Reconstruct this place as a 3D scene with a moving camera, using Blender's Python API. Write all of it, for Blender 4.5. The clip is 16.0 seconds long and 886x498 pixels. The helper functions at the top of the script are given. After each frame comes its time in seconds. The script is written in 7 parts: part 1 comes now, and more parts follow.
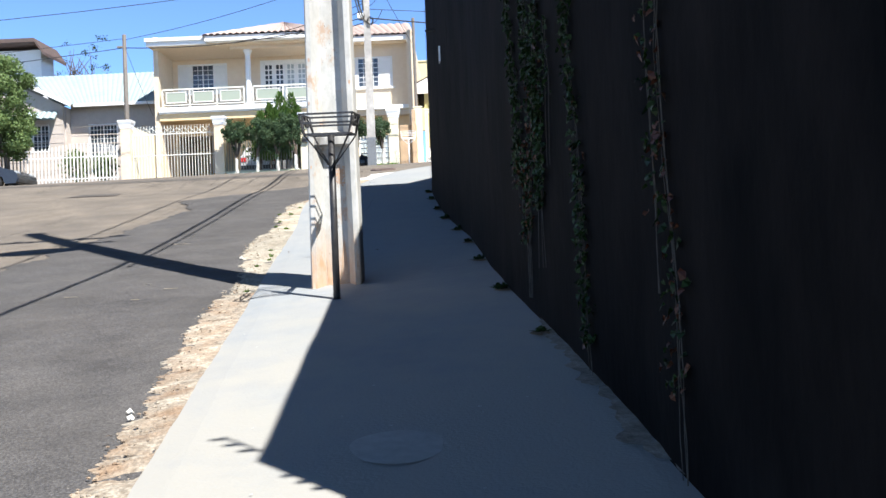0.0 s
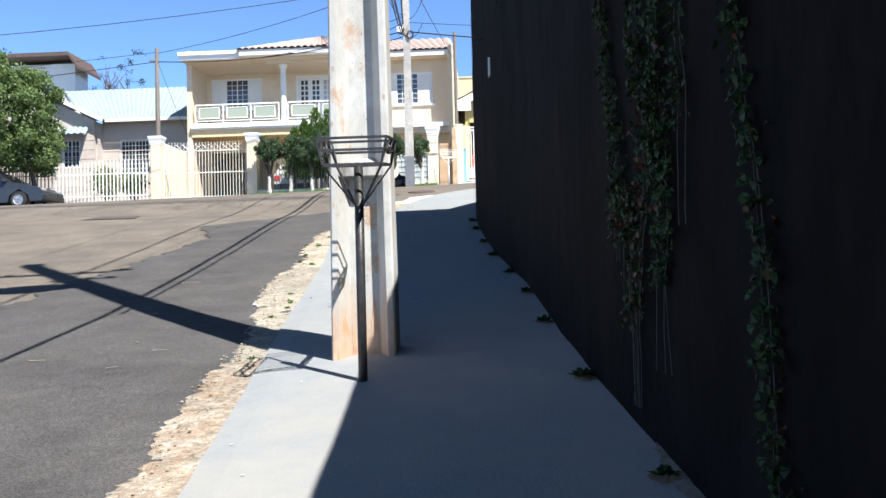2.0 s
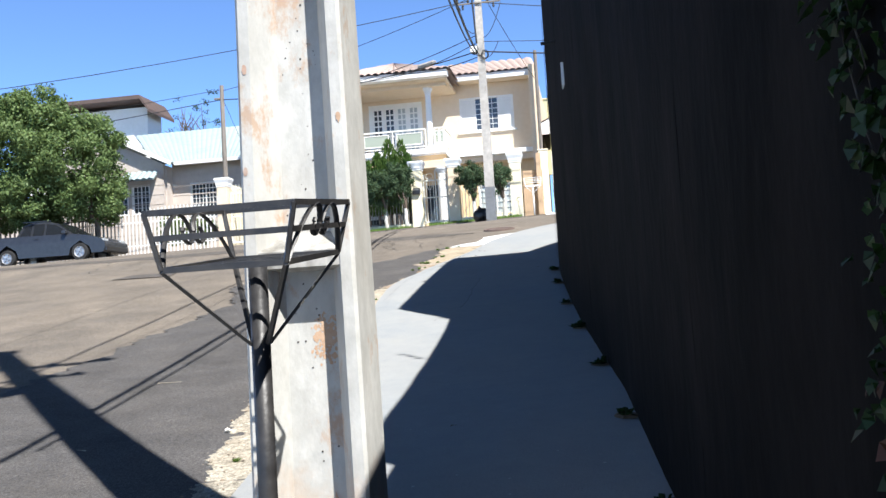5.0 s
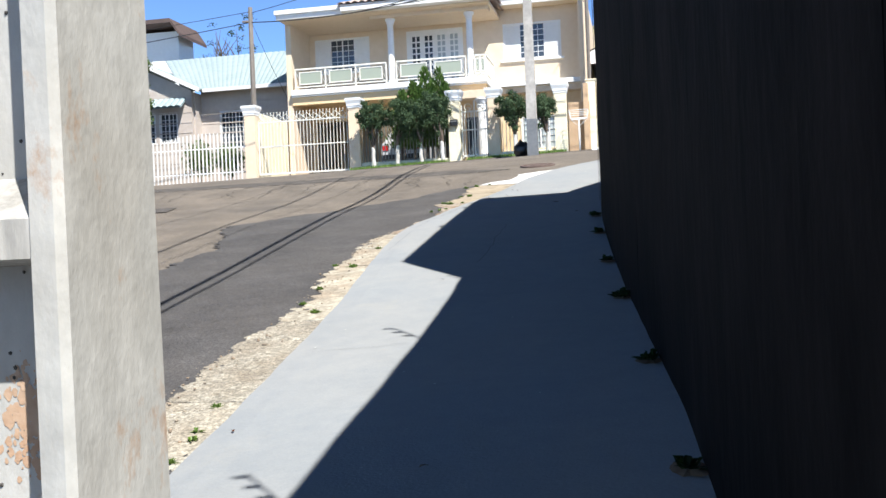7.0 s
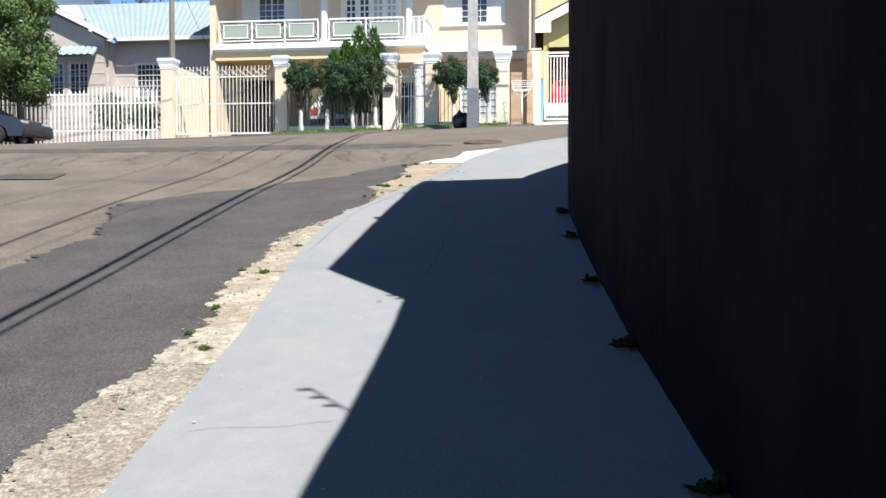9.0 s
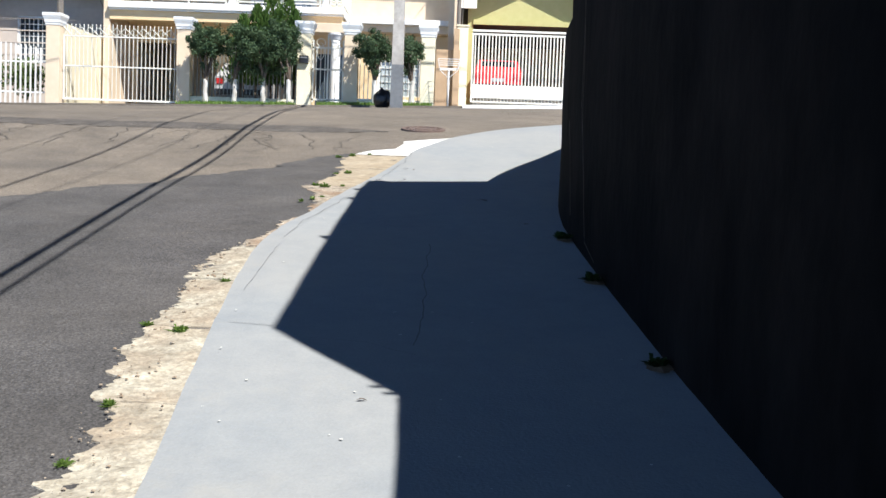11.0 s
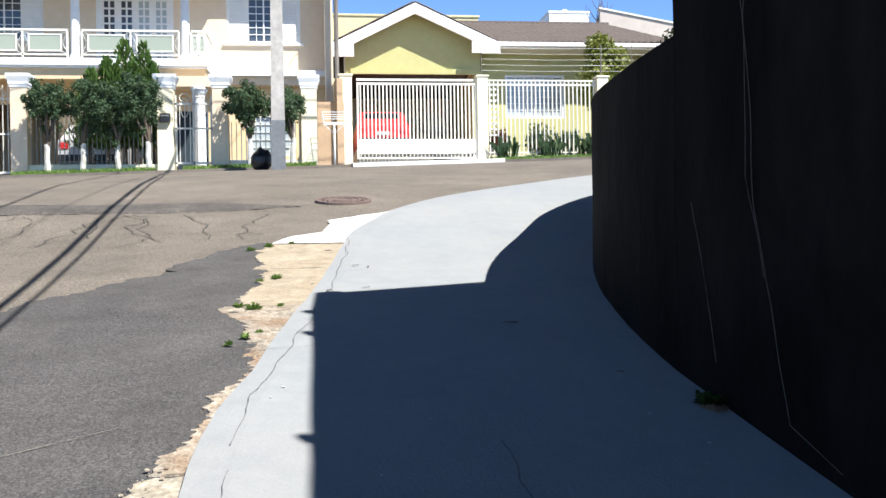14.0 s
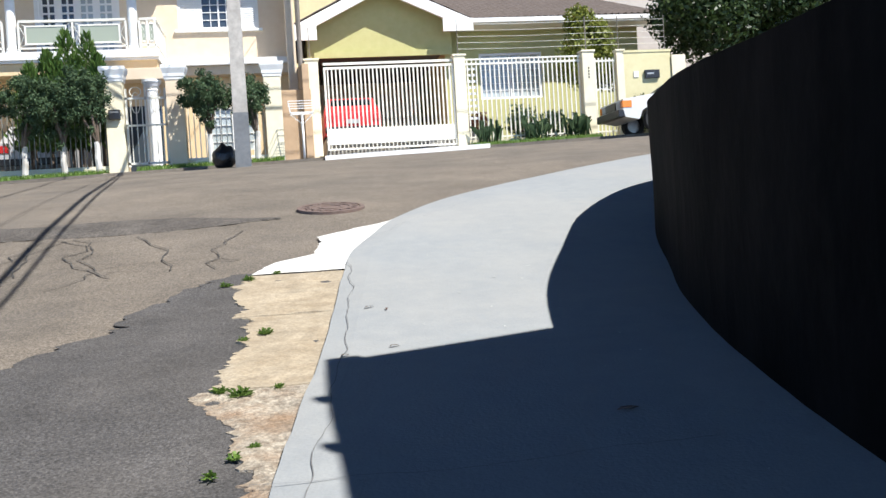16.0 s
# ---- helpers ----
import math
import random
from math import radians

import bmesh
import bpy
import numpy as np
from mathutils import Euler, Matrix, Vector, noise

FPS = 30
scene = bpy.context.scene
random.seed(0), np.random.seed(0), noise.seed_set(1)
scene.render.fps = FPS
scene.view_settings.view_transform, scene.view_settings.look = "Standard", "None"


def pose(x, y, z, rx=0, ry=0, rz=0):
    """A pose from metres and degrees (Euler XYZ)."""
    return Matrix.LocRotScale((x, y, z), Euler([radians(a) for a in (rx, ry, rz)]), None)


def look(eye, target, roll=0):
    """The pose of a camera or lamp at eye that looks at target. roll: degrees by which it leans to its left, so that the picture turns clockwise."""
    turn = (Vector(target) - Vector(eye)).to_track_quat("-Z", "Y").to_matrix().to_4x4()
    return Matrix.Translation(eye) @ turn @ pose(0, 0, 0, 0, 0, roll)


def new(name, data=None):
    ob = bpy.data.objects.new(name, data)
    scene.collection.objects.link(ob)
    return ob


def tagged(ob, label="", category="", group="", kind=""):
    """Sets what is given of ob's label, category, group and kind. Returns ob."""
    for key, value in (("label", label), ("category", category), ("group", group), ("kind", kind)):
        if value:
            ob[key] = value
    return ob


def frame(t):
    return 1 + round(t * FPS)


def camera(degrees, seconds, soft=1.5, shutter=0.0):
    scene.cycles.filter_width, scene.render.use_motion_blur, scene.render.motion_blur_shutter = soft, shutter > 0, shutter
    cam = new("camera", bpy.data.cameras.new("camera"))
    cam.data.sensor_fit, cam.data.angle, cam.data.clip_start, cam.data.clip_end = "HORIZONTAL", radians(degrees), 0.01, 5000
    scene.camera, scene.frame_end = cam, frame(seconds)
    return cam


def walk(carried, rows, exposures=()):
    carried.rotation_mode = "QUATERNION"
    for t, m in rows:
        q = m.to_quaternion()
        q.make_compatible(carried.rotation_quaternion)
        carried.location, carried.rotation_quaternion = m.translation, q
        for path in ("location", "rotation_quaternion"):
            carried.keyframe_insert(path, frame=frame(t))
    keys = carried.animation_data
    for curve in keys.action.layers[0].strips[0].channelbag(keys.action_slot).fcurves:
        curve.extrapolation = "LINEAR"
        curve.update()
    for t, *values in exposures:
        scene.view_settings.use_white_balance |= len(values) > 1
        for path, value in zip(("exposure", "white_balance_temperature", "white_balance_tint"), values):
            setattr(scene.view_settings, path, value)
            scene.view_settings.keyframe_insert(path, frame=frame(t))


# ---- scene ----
cam = camera(49.2, 16.0)
PATH = [
    (0, (0.582, 0.932, 1.141), (0.549, 2.931, 1.184), -2.3),
    (0.5, (0.564, 1.342, 1.241), (0.377, 3.332, 1.291), -0.4),
    (1, (0.446, 1.765, 1.316), (0.266, 3.757, 1.321), 4.3),
    (1.5, (0.433, 2.157, 1.389), (0.304, 4.153, 1.431), -1.6),
    (2, (0.415, 2.769, 1.492), (0.308, 4.764, 1.572), -1.5),
    (2.5, (0.315, 3.086, 1.596), (0.211, 5.076, 1.758), -1.3),
    (3, (0.403, 3.528, 1.661), (0.221, 5.501, 1.935), 0.2),
    (3.5, (0.46, 4.149, 1.762), (0.278, 6.128, 1.988), -0.6),
    (3.7, (0.46, 4.407, 1.805), (0.255, 6.387, 1.993), -2.5),
    (5.8, (0.597, 6.769, 2.121), (0.137, 8.711, 2.235), -2.4),
    (6, (0.565, 6.99, 2.132), (0.028, 8.914, 2.233), -1.9),
    (6.5, (0.538, 7.501, 2.24), (0.08, 9.443, 2.368), -1.2),
    (7, (0.554, 7.973, 2.247), (0.153, 9.932, 2.258), -2.3),
    (7.5, (0.537, 8.442, 2.342), (0.154, 10.402, 2.245), 1.4),
    (8, (0.396, 8.976, 2.46), (0.095, 10.952, 2.381), -1.4),
    (8.2, (0.334, 9.176, 2.471), (0.069, 11.158, 2.403), -0.8),
    (10.5, (-0.506, 11.317, 2.872), (-0.754, 13.3, 2.808), 1.0),
    (11, (-0.724, 11.958, 2.933), (-0.762, 13.955, 2.82), 2.1),
    (11.5, (-0.879, 12.73, 3.045), (-0.759, 14.726, 3.069), -2.7),
    (12, (-1.123, 13.473, 3.106), (-0.808, 15.448, 3.146), -0.5),
    (12.5, (-1.303, 13.735, 3.151), (-1.027, 15.716, 3.177), -2.8),
    (13, (-1.437, 14.239, 3.223), (-1.212, 16.225, 3.283), -0.2),
    (13.5, (-1.633, 14.716, 3.296), (-1.352, 16.695, 3.341), -2.5),
    (14, (-1.678, 15.204, 3.356), (-1.427, 17.188, 3.35), -0.9),
    (14.5, (-1.762, 15.731, 3.448), (-1.543, 17.719, 3.406), 0.8),
    (15, (-1.817, 16.202, 3.548), (-1.535, 18.18, 3.469), -1.7),
    (15.5, (-1.852, 16.707, 3.633), (-1.552, 18.684, 3.586), -2.6),
    (16, (-1.884, 17.205, 3.664), (-1.561, 19.179, 3.62), -3.5),
]
walk(cam, [(t, look(eye, target, roll)) for t, eye, target, roll in PATH], exposures=[(0, 1.10), (1.2, 1.05), (2.2, 1.00), (3.0, 1.13), (3.6, 1.07), (6, 1.00), (7, 0.85), (8, 0.77), (10.5, 0.73), (11.5, 0.79), (12.5, 1.05), (13.3, 1.05), (14.5, 0.90), (15.2, 0.80), (16, 0.73)])

# ---- daylight ----
SUN_WAY = Vector((-0.525, 0.62, -1.0)).normalized()
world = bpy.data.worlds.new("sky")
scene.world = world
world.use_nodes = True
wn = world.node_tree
sky = wn.nodes.new("ShaderNodeTexSky")
sky.sky_type = "NISHITA"
sky.sun_disc = False
sky.sun_elevation = math.asin(-SUN_WAY.z)
sky.sun_rotation = math.atan2(-SUN_WAY.x, -SUN_WAY.y)
sky.air_density, sky.dust_density, sky.ozone_density = 0.4, 0.1, 0.5
wn.nodes["Background"].inputs["Strength"].default_value = 0.09
tint = wn.nodes.new("ShaderNodeMix")
tint.data_type, tint.blend_type = "RGBA", "MULTIPLY"
tint.inputs["Factor"].default_value = 1.0
tint.inputs["B"].default_value = (0.82, 1.04, 1.24, 1)
wn.links.new(sky.outputs["Color"], tint.inputs["A"])
# sky reshaped by elevation all round: low part lifted, zenith dimmed to deepen shade
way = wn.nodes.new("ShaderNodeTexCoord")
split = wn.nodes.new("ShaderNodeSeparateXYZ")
elevation_gain = wn.nodes.new("ShaderNodeMapRange")
elevation_gain.interpolation_type = "SMOOTHSTEP"
elevation_gain.inputs["From Min"].default_value, elevation_gain.inputs["From Max"].default_value = 0.33, 0.58
elevation_gain.inputs["To Min"].default_value, elevation_gain.inputs["To Max"].default_value = 1.65, 0.16
scaled_sky = wn.nodes.new("ShaderNodeVectorMath")
scaled_sky.operation = "SCALE"
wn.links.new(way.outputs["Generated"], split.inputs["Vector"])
wn.links.new(split.outputs["Z"], elevation_gain.inputs["Value"])
wn.links.new(tint.outputs["Result"], scaled_sky.inputs["Vector"])
wn.links.new(elevation_gain.outputs["Result"], scaled_sky.inputs["Scale"])
wn.links.new(scaled_sky.outputs["Vector"], wn.nodes["Background"].inputs["Color"])
sun = new("sun", bpy.data.lights.new("sun", "SUN"))
sun.data.energy, sun.data.angle, sun.data.color = 5.0, radians(0.53), (1.0, 0.975, 0.935)
sun.matrix_world = look((10, -12, 30), Vector((10, -12, 30)) + SUN_WAY)


# ---- materials ----
def material(name, low, high, rough=0.7, scale=20.0, stain=0.25, stain_scale=0.8, bump=0.15, bump_scale=None,
             metal=0.0, vary=0.0, stain_colour=None, stretch=(1, 1, 1), spec=0.5, bump_size=0.01, mottle=0.0, mottle_scale=1.0, speck=0.0, speck_scale=150.0, rust=None, rust_scale=5.0, rust_from=0.58):
    m = bpy.data.materials.new(name)
    m.use_nodes = True
    n, l = m.node_tree.nodes, m.node_tree.links
    b = n["Principled BSDF"]
    co = n.new("ShaderNodeTexCoord")
    mp = n.new("ShaderNodeMapping")
    mp.inputs["Scale"].default_value = stretch
    geo = n.new("ShaderNodeNewGeometry")
    l.new(geo.outputs["Position"], mp.inputs["Vector"])
    fine = n.new("ShaderNodeTexNoise")
    fine.inputs["Scale"].default_value, fine.inputs["Detail"].default_value, fine.inputs["Roughness"].default_value = scale, 6, 0.65
    wide = n.new("ShaderNodeTexNoise")
    wide.inputs["Scale"].default_value, wide.inputs["Detail"].default_value, wide.inputs["Roughness"].default_value = stain_scale, 5, 0.6
    l.new(mp.outputs["Vector"], fine.inputs["Vector"])
    l.new(mp.outputs["Vector"], wide.inputs["Vector"])
    ramp = n.new("ShaderNodeValToRGB")
    ramp.color_ramp.elements[0].position, ramp.color_ramp.elements[1].position = 0.32, 0.68
    ramp.color_ramp.elements[0].color, ramp.color_ramp.elements[1].color = (*low, 1), (*high, 1)
    l.new(fine.outputs["Fac"], ramp.inputs["Fac"])
    ramp2 = n.new("ShaderNodeValToRGB")
    ramp2.color_ramp.elements[0].position, ramp2.color_ramp.elements[1].position = 0.4, 0.66
    ramp2.color_ramp.elements[0].color, ramp2.color_ramp.elements[1].color = (0, 0, 0, 1), (stain, stain, stain, 1)
    l.new(wide.outputs["Fac"], ramp2.inputs["Fac"])
    mix = n.new("ShaderNodeMix")
    mix.data_type = "RGBA"
    dark = stain_colour or tuple(c * 0.45 for c in low)
    mix.inputs["B"].default_value = (*dark, 1)
    l.new(ramp2.outputs["Color"], mix.inputs["Factor"])
    l.new(ramp.outputs["Color"], mix.inputs["A"])
    colour = mix.outputs["Result"]
    if vary:
        info = n.new("ShaderNodeObjectInfo")
        mr = n.new("ShaderNodeMapRange")
        mr.inputs["To Min"].default_value, mr.inputs["To Max"].default_value = 1 - vary, 1 + vary
        l.new(info.outputs["Random"], mr.inputs["Value"])
        hsv = n.new("ShaderNodeHueSaturation")
        l.new(mr.outputs["Result"], hsv.inputs["Value"])
        l.new(colour, hsv.inputs["Color"])
        colour = hsv.outputs["Color"]
    if mottle:
        broad = n.new("ShaderNodeTexNoise")
        broad.inputs["Scale"].default_value, broad.inputs["Detail"].default_value, broad.inputs["Roughness"].default_value = mottle_scale, 7, 0.7
        l.new(mp.outputs["Vector"], broad.inputs["Vector"])
        mm = n.new("ShaderNodeMapRange")
        mm.inputs["From Min"].default_value, mm.inputs["From Max"].default_value = 0.3, 0.7
        mm.inputs["To Min"].default_value, mm.inputs["To Max"].default_value = 1 - mottle, 1 + mottle
        l.new(broad.outputs["Fac"], mm.inputs["Value"])
        hs = n.new("ShaderNodeHueSaturation")
        l.new(mm.outputs["Result"], hs.inputs["Value"])
        l.new(colour, hs.inputs["Color"])
        colour = hs.outputs["Color"]
    if rust:
        patch = n.new("ShaderNodeTexNoise")
        patch.inputs["Scale"].default_value, patch.inputs["Detail"].default_value, patch.inputs["Roughness"].default_value = rust_scale, 8, 0.72
        l.new(mp.outputs["Vector"], patch.inputs["Vector"])
        mr2 = n.new("ShaderNodeMapRange")
        mr2.inputs["From Min"].default_value, mr2.inputs["From Max"].default_value = rust_from, rust_from + 0.09
        mr2.inputs["To Max"].default_value = 0.75
        l.new(patch.outputs["Fac"], mr2.inputs["Value"])
        mx = n.new("ShaderNodeMix")
        mx.data_type = "RGBA"
        mx.inputs["B"].default_value = (*rust, 1)
        l.new(mr2.outputs["Result"], mx.inputs["Factor"])
        l.new(colour, mx.inputs["A"])
        colour = mx.outputs["Result"]
    if speck:
        cell = n.new("ShaderNodeTexVoronoi")
        cell.inputs["Scale"].default_value = speck_scale
        l.new(geo.outputs["Position"], cell.inputs["Vector"])
        bw = n.new("ShaderNodeRGBToBW")
        l.new(cell.outputs["Color"], bw.inputs["Color"])
        ms = n.new("ShaderNodeMapRange")
        ms.inputs["From Min"].default_value, ms.inputs["From Max"].default_value = 0.2, 0.8
        ms.inputs["To Min"].default_value, ms.inputs["To Max"].default_value = 1 - speck, 1 + speck
        l.new(bw.outputs["Val"], ms.inputs["Value"])
        hp = n.new("ShaderNodeHueSaturation")
        l.new(ms.outputs["Result"], hp.inputs["Value"])
        l.new(colour, hp.inputs["Color"])
        colour = hp.outputs["Color"]
    l.new(colour, b.inputs["Base Color"])
    rr = n.new("ShaderNodeMapRange")
    rr.inputs["To Min"].default_value, rr.inputs["To Max"].default_value = max(rough - 0.1, 0.03), min(rough + 0.1, 1)
    l.new(fine.outputs["Fac"], rr.inputs["Value"])
    l.new(rr.outputs["Result"], b.inputs["Roughness"])
    b.inputs["Metallic"].default_value = metal
    b.inputs["Specular IOR Level"].default_value = spec
    if bump:
        bf = n.new("ShaderNodeTexNoise")
        bf.inputs["Scale"].default_value, bf.inputs["Detail"].default_value = bump_scale or scale * 1.5, 5
        l.new(mp.outputs["Vector"], bf.inputs["Vector"])
        bp = n.new("ShaderNodeBump")
        bp.inputs["Strength"].default_value, bp.inputs["Distance"].default_value = bump, bump_size
        l.new(bf.outputs["Fac"], bp.inputs["Height"])
        l.new(bp.outputs["Normal"], b.inputs["Normal"])
    return m


def leaf_material(name, low, high, scale=3.0, spec=0.4):
    m = bpy.data.materials.new(name)
    m.use_nodes = True
    n, l = m.node_tree.nodes, m.node_tree.links
    b = n["Principled BSDF"]
    geo = n.new("ShaderNodeNewGeometry")
    nz = n.new("ShaderNodeTexNoise")
    nz.inputs["Scale"].default_value = scale
    l.new(geo.outputs["Position"], nz.inputs["Vector"])
    add = n.new("ShaderNodeMath")
    add.operation = "MULTIPLY_ADD"
    add.inputs[1].default_value = 0.55
    l.new(geo.outputs["Random Per Island"], add.inputs[0])
    half = n.new("ShaderNodeMath")
    half.operation = "MULTIPLY"
    half.inputs[1].default_value = 0.5
    l.new(nz.outputs["Fac"], half.inputs[0])
    l.new(half.outputs[0], add.inputs[2])
    ramp = n.new("ShaderNodeValToRGB")
    ramp.color_ramp.elements[0].position, ramp.color_ramp.elements[1].position = 0.1, 0.8
    ramp.color_ramp.elements[0].color, ramp.color_ramp.elements[1].color = (*low, 1), (*high, 1)
    l.new(add.outputs[0], ramp.inputs["Fac"])
    l.new(ramp.outputs["Color"], b.inputs["Base Color"])
    b.inputs["Roughness"].default_value = 0.45
    b.inputs["Specular IOR Level"].default_value = spec
    tr = n.new("ShaderNodeBsdfTranslucent")
    l.new(ramp.outputs["Color"], tr.inputs["Color"])
    ms = n.new("ShaderNodeMixShader")
    ms.inputs["Fac"].default_value = 0.3
    l.new(b.outputs["BSDF"], ms.inputs[1])
    l.new(tr.outputs["BSDF"], ms.inputs[2])
    l.new(ms.outputs["Shader"], n["Material Output"].inputs["Surface"])
    return m


def glass_material(name, tint, rough=0.05):
    m = bpy.data.materials.new(name)
    m.use_nodes = True
    b = m.node_tree.nodes["Principled BSDF"]
    b.inputs["Base Color"].default_value = (*tint, 1)
    b.inputs["Roughness"].default_value = rough
    b.inputs["Specular IOR Level"].default_value = 0.8
    return m


ASPHALT = material("weathered_asphalt", (0.085, 0.072, 0.058), (0.26, 0.222, 0.18), 0.9, 60, 0.6, 0.6, 0.6, 130, stain_colour=(0.1, 0.09, 0.08), mottle=0.22, mottle_scale=1.3, speck=0.25, speck_scale=110)
ASPHALT_NEW = material("new_asphalt", (0.029, 0.0275, 0.0275), (0.122, 0.116, 0.114), 0.88, 85, 0.5, 1.1, 0.7, 140, stain_colour=(0.1, 0.092, 0.086), mottle=0.3, mottle_scale=1.4, speck=0.3, speck_scale=110)
TAR = material("dark_asphalt_seam", (0.048, 0.043, 0.039), (0.125, 0.11, 0.098), 0.88, 60, 0.5, 1.5, 0.4, 120, stain_colour=(0.1, 0.09, 0.08), mottle=0.3, mottle_scale=3, speck=0.4, speck_scale=75)
EARTH = material("dry_earth", (0.16, 0.09, 0.05), (0.3, 0.2, 0.12), 0.95, 8, 0.4, 0.5, 0.4)
GUTTER = material("worn_gutter_concrete", (0.2, 0.165, 0.125), (0.5, 0.45, 0.37), 0.92, 22, 0.85, 4.2, 1.0, 60, vary=0.1, stain_colour=(0.26, 0.17, 0.105), mottle=0.26, mottle_scale=8, speck=0.2, speck_scale=85)
GUTTER_GRIT = material("gravelly_gutter_concrete", (0.2, 0.18, 0.14), (0.52, 0.48, 0.4), 0.95, 26, 0.7, 3.5, 1.0, 55, vary=0.1, stain_colour=(0.24, 0.2, 0.15), mottle=0.22, mottle_scale=14, speck=0.3, speck_scale=85)
GUTTER_CREAM = material("pale_gutter_concrete", (0.27, 0.24, 0.185), (0.5, 0.46, 0.375), 0.92, 14, 0.7, 3.0, 0.8, 60, vary=0.08, stain_colour=(0.27, 0.21, 0.15), mottle=0.25, mottle_scale=8, speck=0.15, speck_scale=60)
GUTTER_TAN = material("sandy_gutter_concrete", (0.28, 0.225, 0.155), (0.4, 0.335, 0.245), 0.92, 9, 0.5, 2.2, 0.5, 50, stain_colour=(0.4, 0.35, 0.27), mottle=0.15, mottle_scale=5, speck=0.12, speck_scale=80)
GUTTER_WHITE = material("lime_splashed_concrete", (0.66, 0.66, 0.64), (0.8, 0.8, 0.78), 0.9, 12, 0.35, 2.0, 0.5, 40, stain_colour=(0.5, 0.45, 0.36))
PAVING = material("blue_grey_pavement_paint", (0.262, 0.282, 0.297), (0.3, 0.317, 0.326), 0.8, 7.0, 0.4, 0.6, 0.25, 60, stain_colour=(0.335, 0.322, 0.298), mottle=0.045, mottle_scale=1.2, speck=0.03, speck_scale=120)
def worn_lower_pavement(m, worn):
    """Down the slope the blue-grey paint has worn to warm bare concrete, in patches."""
    n, l = m.node_tree.nodes, m.node_tree.links
    b = n["Principled BSDF"]
    base = b.inputs["Base Color"].links[0].from_socket
    geo = n.new("ShaderNodeNewGeometry")
    xyz = n.new("ShaderNodeSeparateXYZ")
    l.new(geo.outputs["Position"], xyz.inputs["Vector"])
    down = n.new("ShaderNodeMapRange")
    down.inputs["From Min"].default_value, down.inputs["From Max"].default_value = 4.5, 11.0
    down.inputs["To Min"].default_value, down.inputs["To Max"].default_value = 0.34, -0.1
    l.new(xyz.outputs["Y"], down.inputs["Value"])
    nz = n.new("ShaderNodeTexNoise")
    nz.inputs["Scale"].default_value, nz.inputs["Detail"].default_value, nz.inputs["Roughness"].default_value = 1.6, 6, 0.65
    l.new(geo.outputs["Position"], nz.inputs["Vector"])
    add = n.new("ShaderNodeMath")
    l.new(nz.outputs["Fac"], add.inputs[0])
    l.new(down.outputs["Result"], add.inputs[1])
    f = n.new("ShaderNodeMapRange")
    f.inputs["From Min"].default_value, f.inputs["From Max"].default_value, f.inputs["To Max"].default_value = 0.5, 0.8, 0.85
    l.new(add.outputs[0], f.inputs["Value"])
    mix = n.new("ShaderNodeMix")
    mix.data_type = "RGBA"
    mix.inputs["B"].default_value = (*worn, 1)
    l.new(f.outputs["Result"], mix.inputs["Factor"])
    l.new(base, mix.inputs["A"])
    l.new(mix.outputs["Result"], b.inputs["Base Color"])


worn_lower_pavement(PAVING, (0.36, 0.348, 0.315))
CRACK = material("dark_crack", (0.05, 0.046, 0.042), (0.1, 0.094, 0.088), 0.95, 30, 0.3, 4, 0)
PAVE_CRACK = material("fine_pavement_crack", (0.15, 0.15, 0.15), (0.23, 0.23, 0.23), 0.95, 30, 0.3, 4, 0)
CEMENT = material("fresh_cement_patch", (0.46, 0.45, 0.42), (0.56, 0.55, 0.52), 0.9, 15, 0.3, 3, 0.2)
MORTAR = material("pale_mortar_lumps", (0.2, 0.17, 0.13), (0.42, 0.37, 0.3), 0.95, 25, 0.5, 6, 0.5)
WALLBLACK = material("black_painted_render", (0.0024, 0.0024, 0.0025), (0.0055, 0.0052, 0.005), 0.85, 5, 0.8, 1.6, 0.25, 14, stain_colour=(0.014, 0.011, 0.0095), stretch=(1, 1, 0.5), spec=0.05, bump_size=0.02, mottle=0.5, mottle_scale=2.2)
WALLGREY = material("bare_cement_render", (0.2, 0.2, 0.2), (0.3, 0.3, 0.3), 0.9, 12, 0.5, 2, 0.4)
POLECON = material("pole_concrete", (0.42, 0.42, 0.4), (0.55, 0.55, 0.525), 0.85, 9, 0.6, 2.2, 0.18, 60, stain_colour=(0.38, 0.36, 0.32), stretch=(1, 1, 0.6), mottle=0.1, mottle_scale=14, rust=(0.42, 0.27, 0.17), rust_scale=6.0, rust_from=0.55)


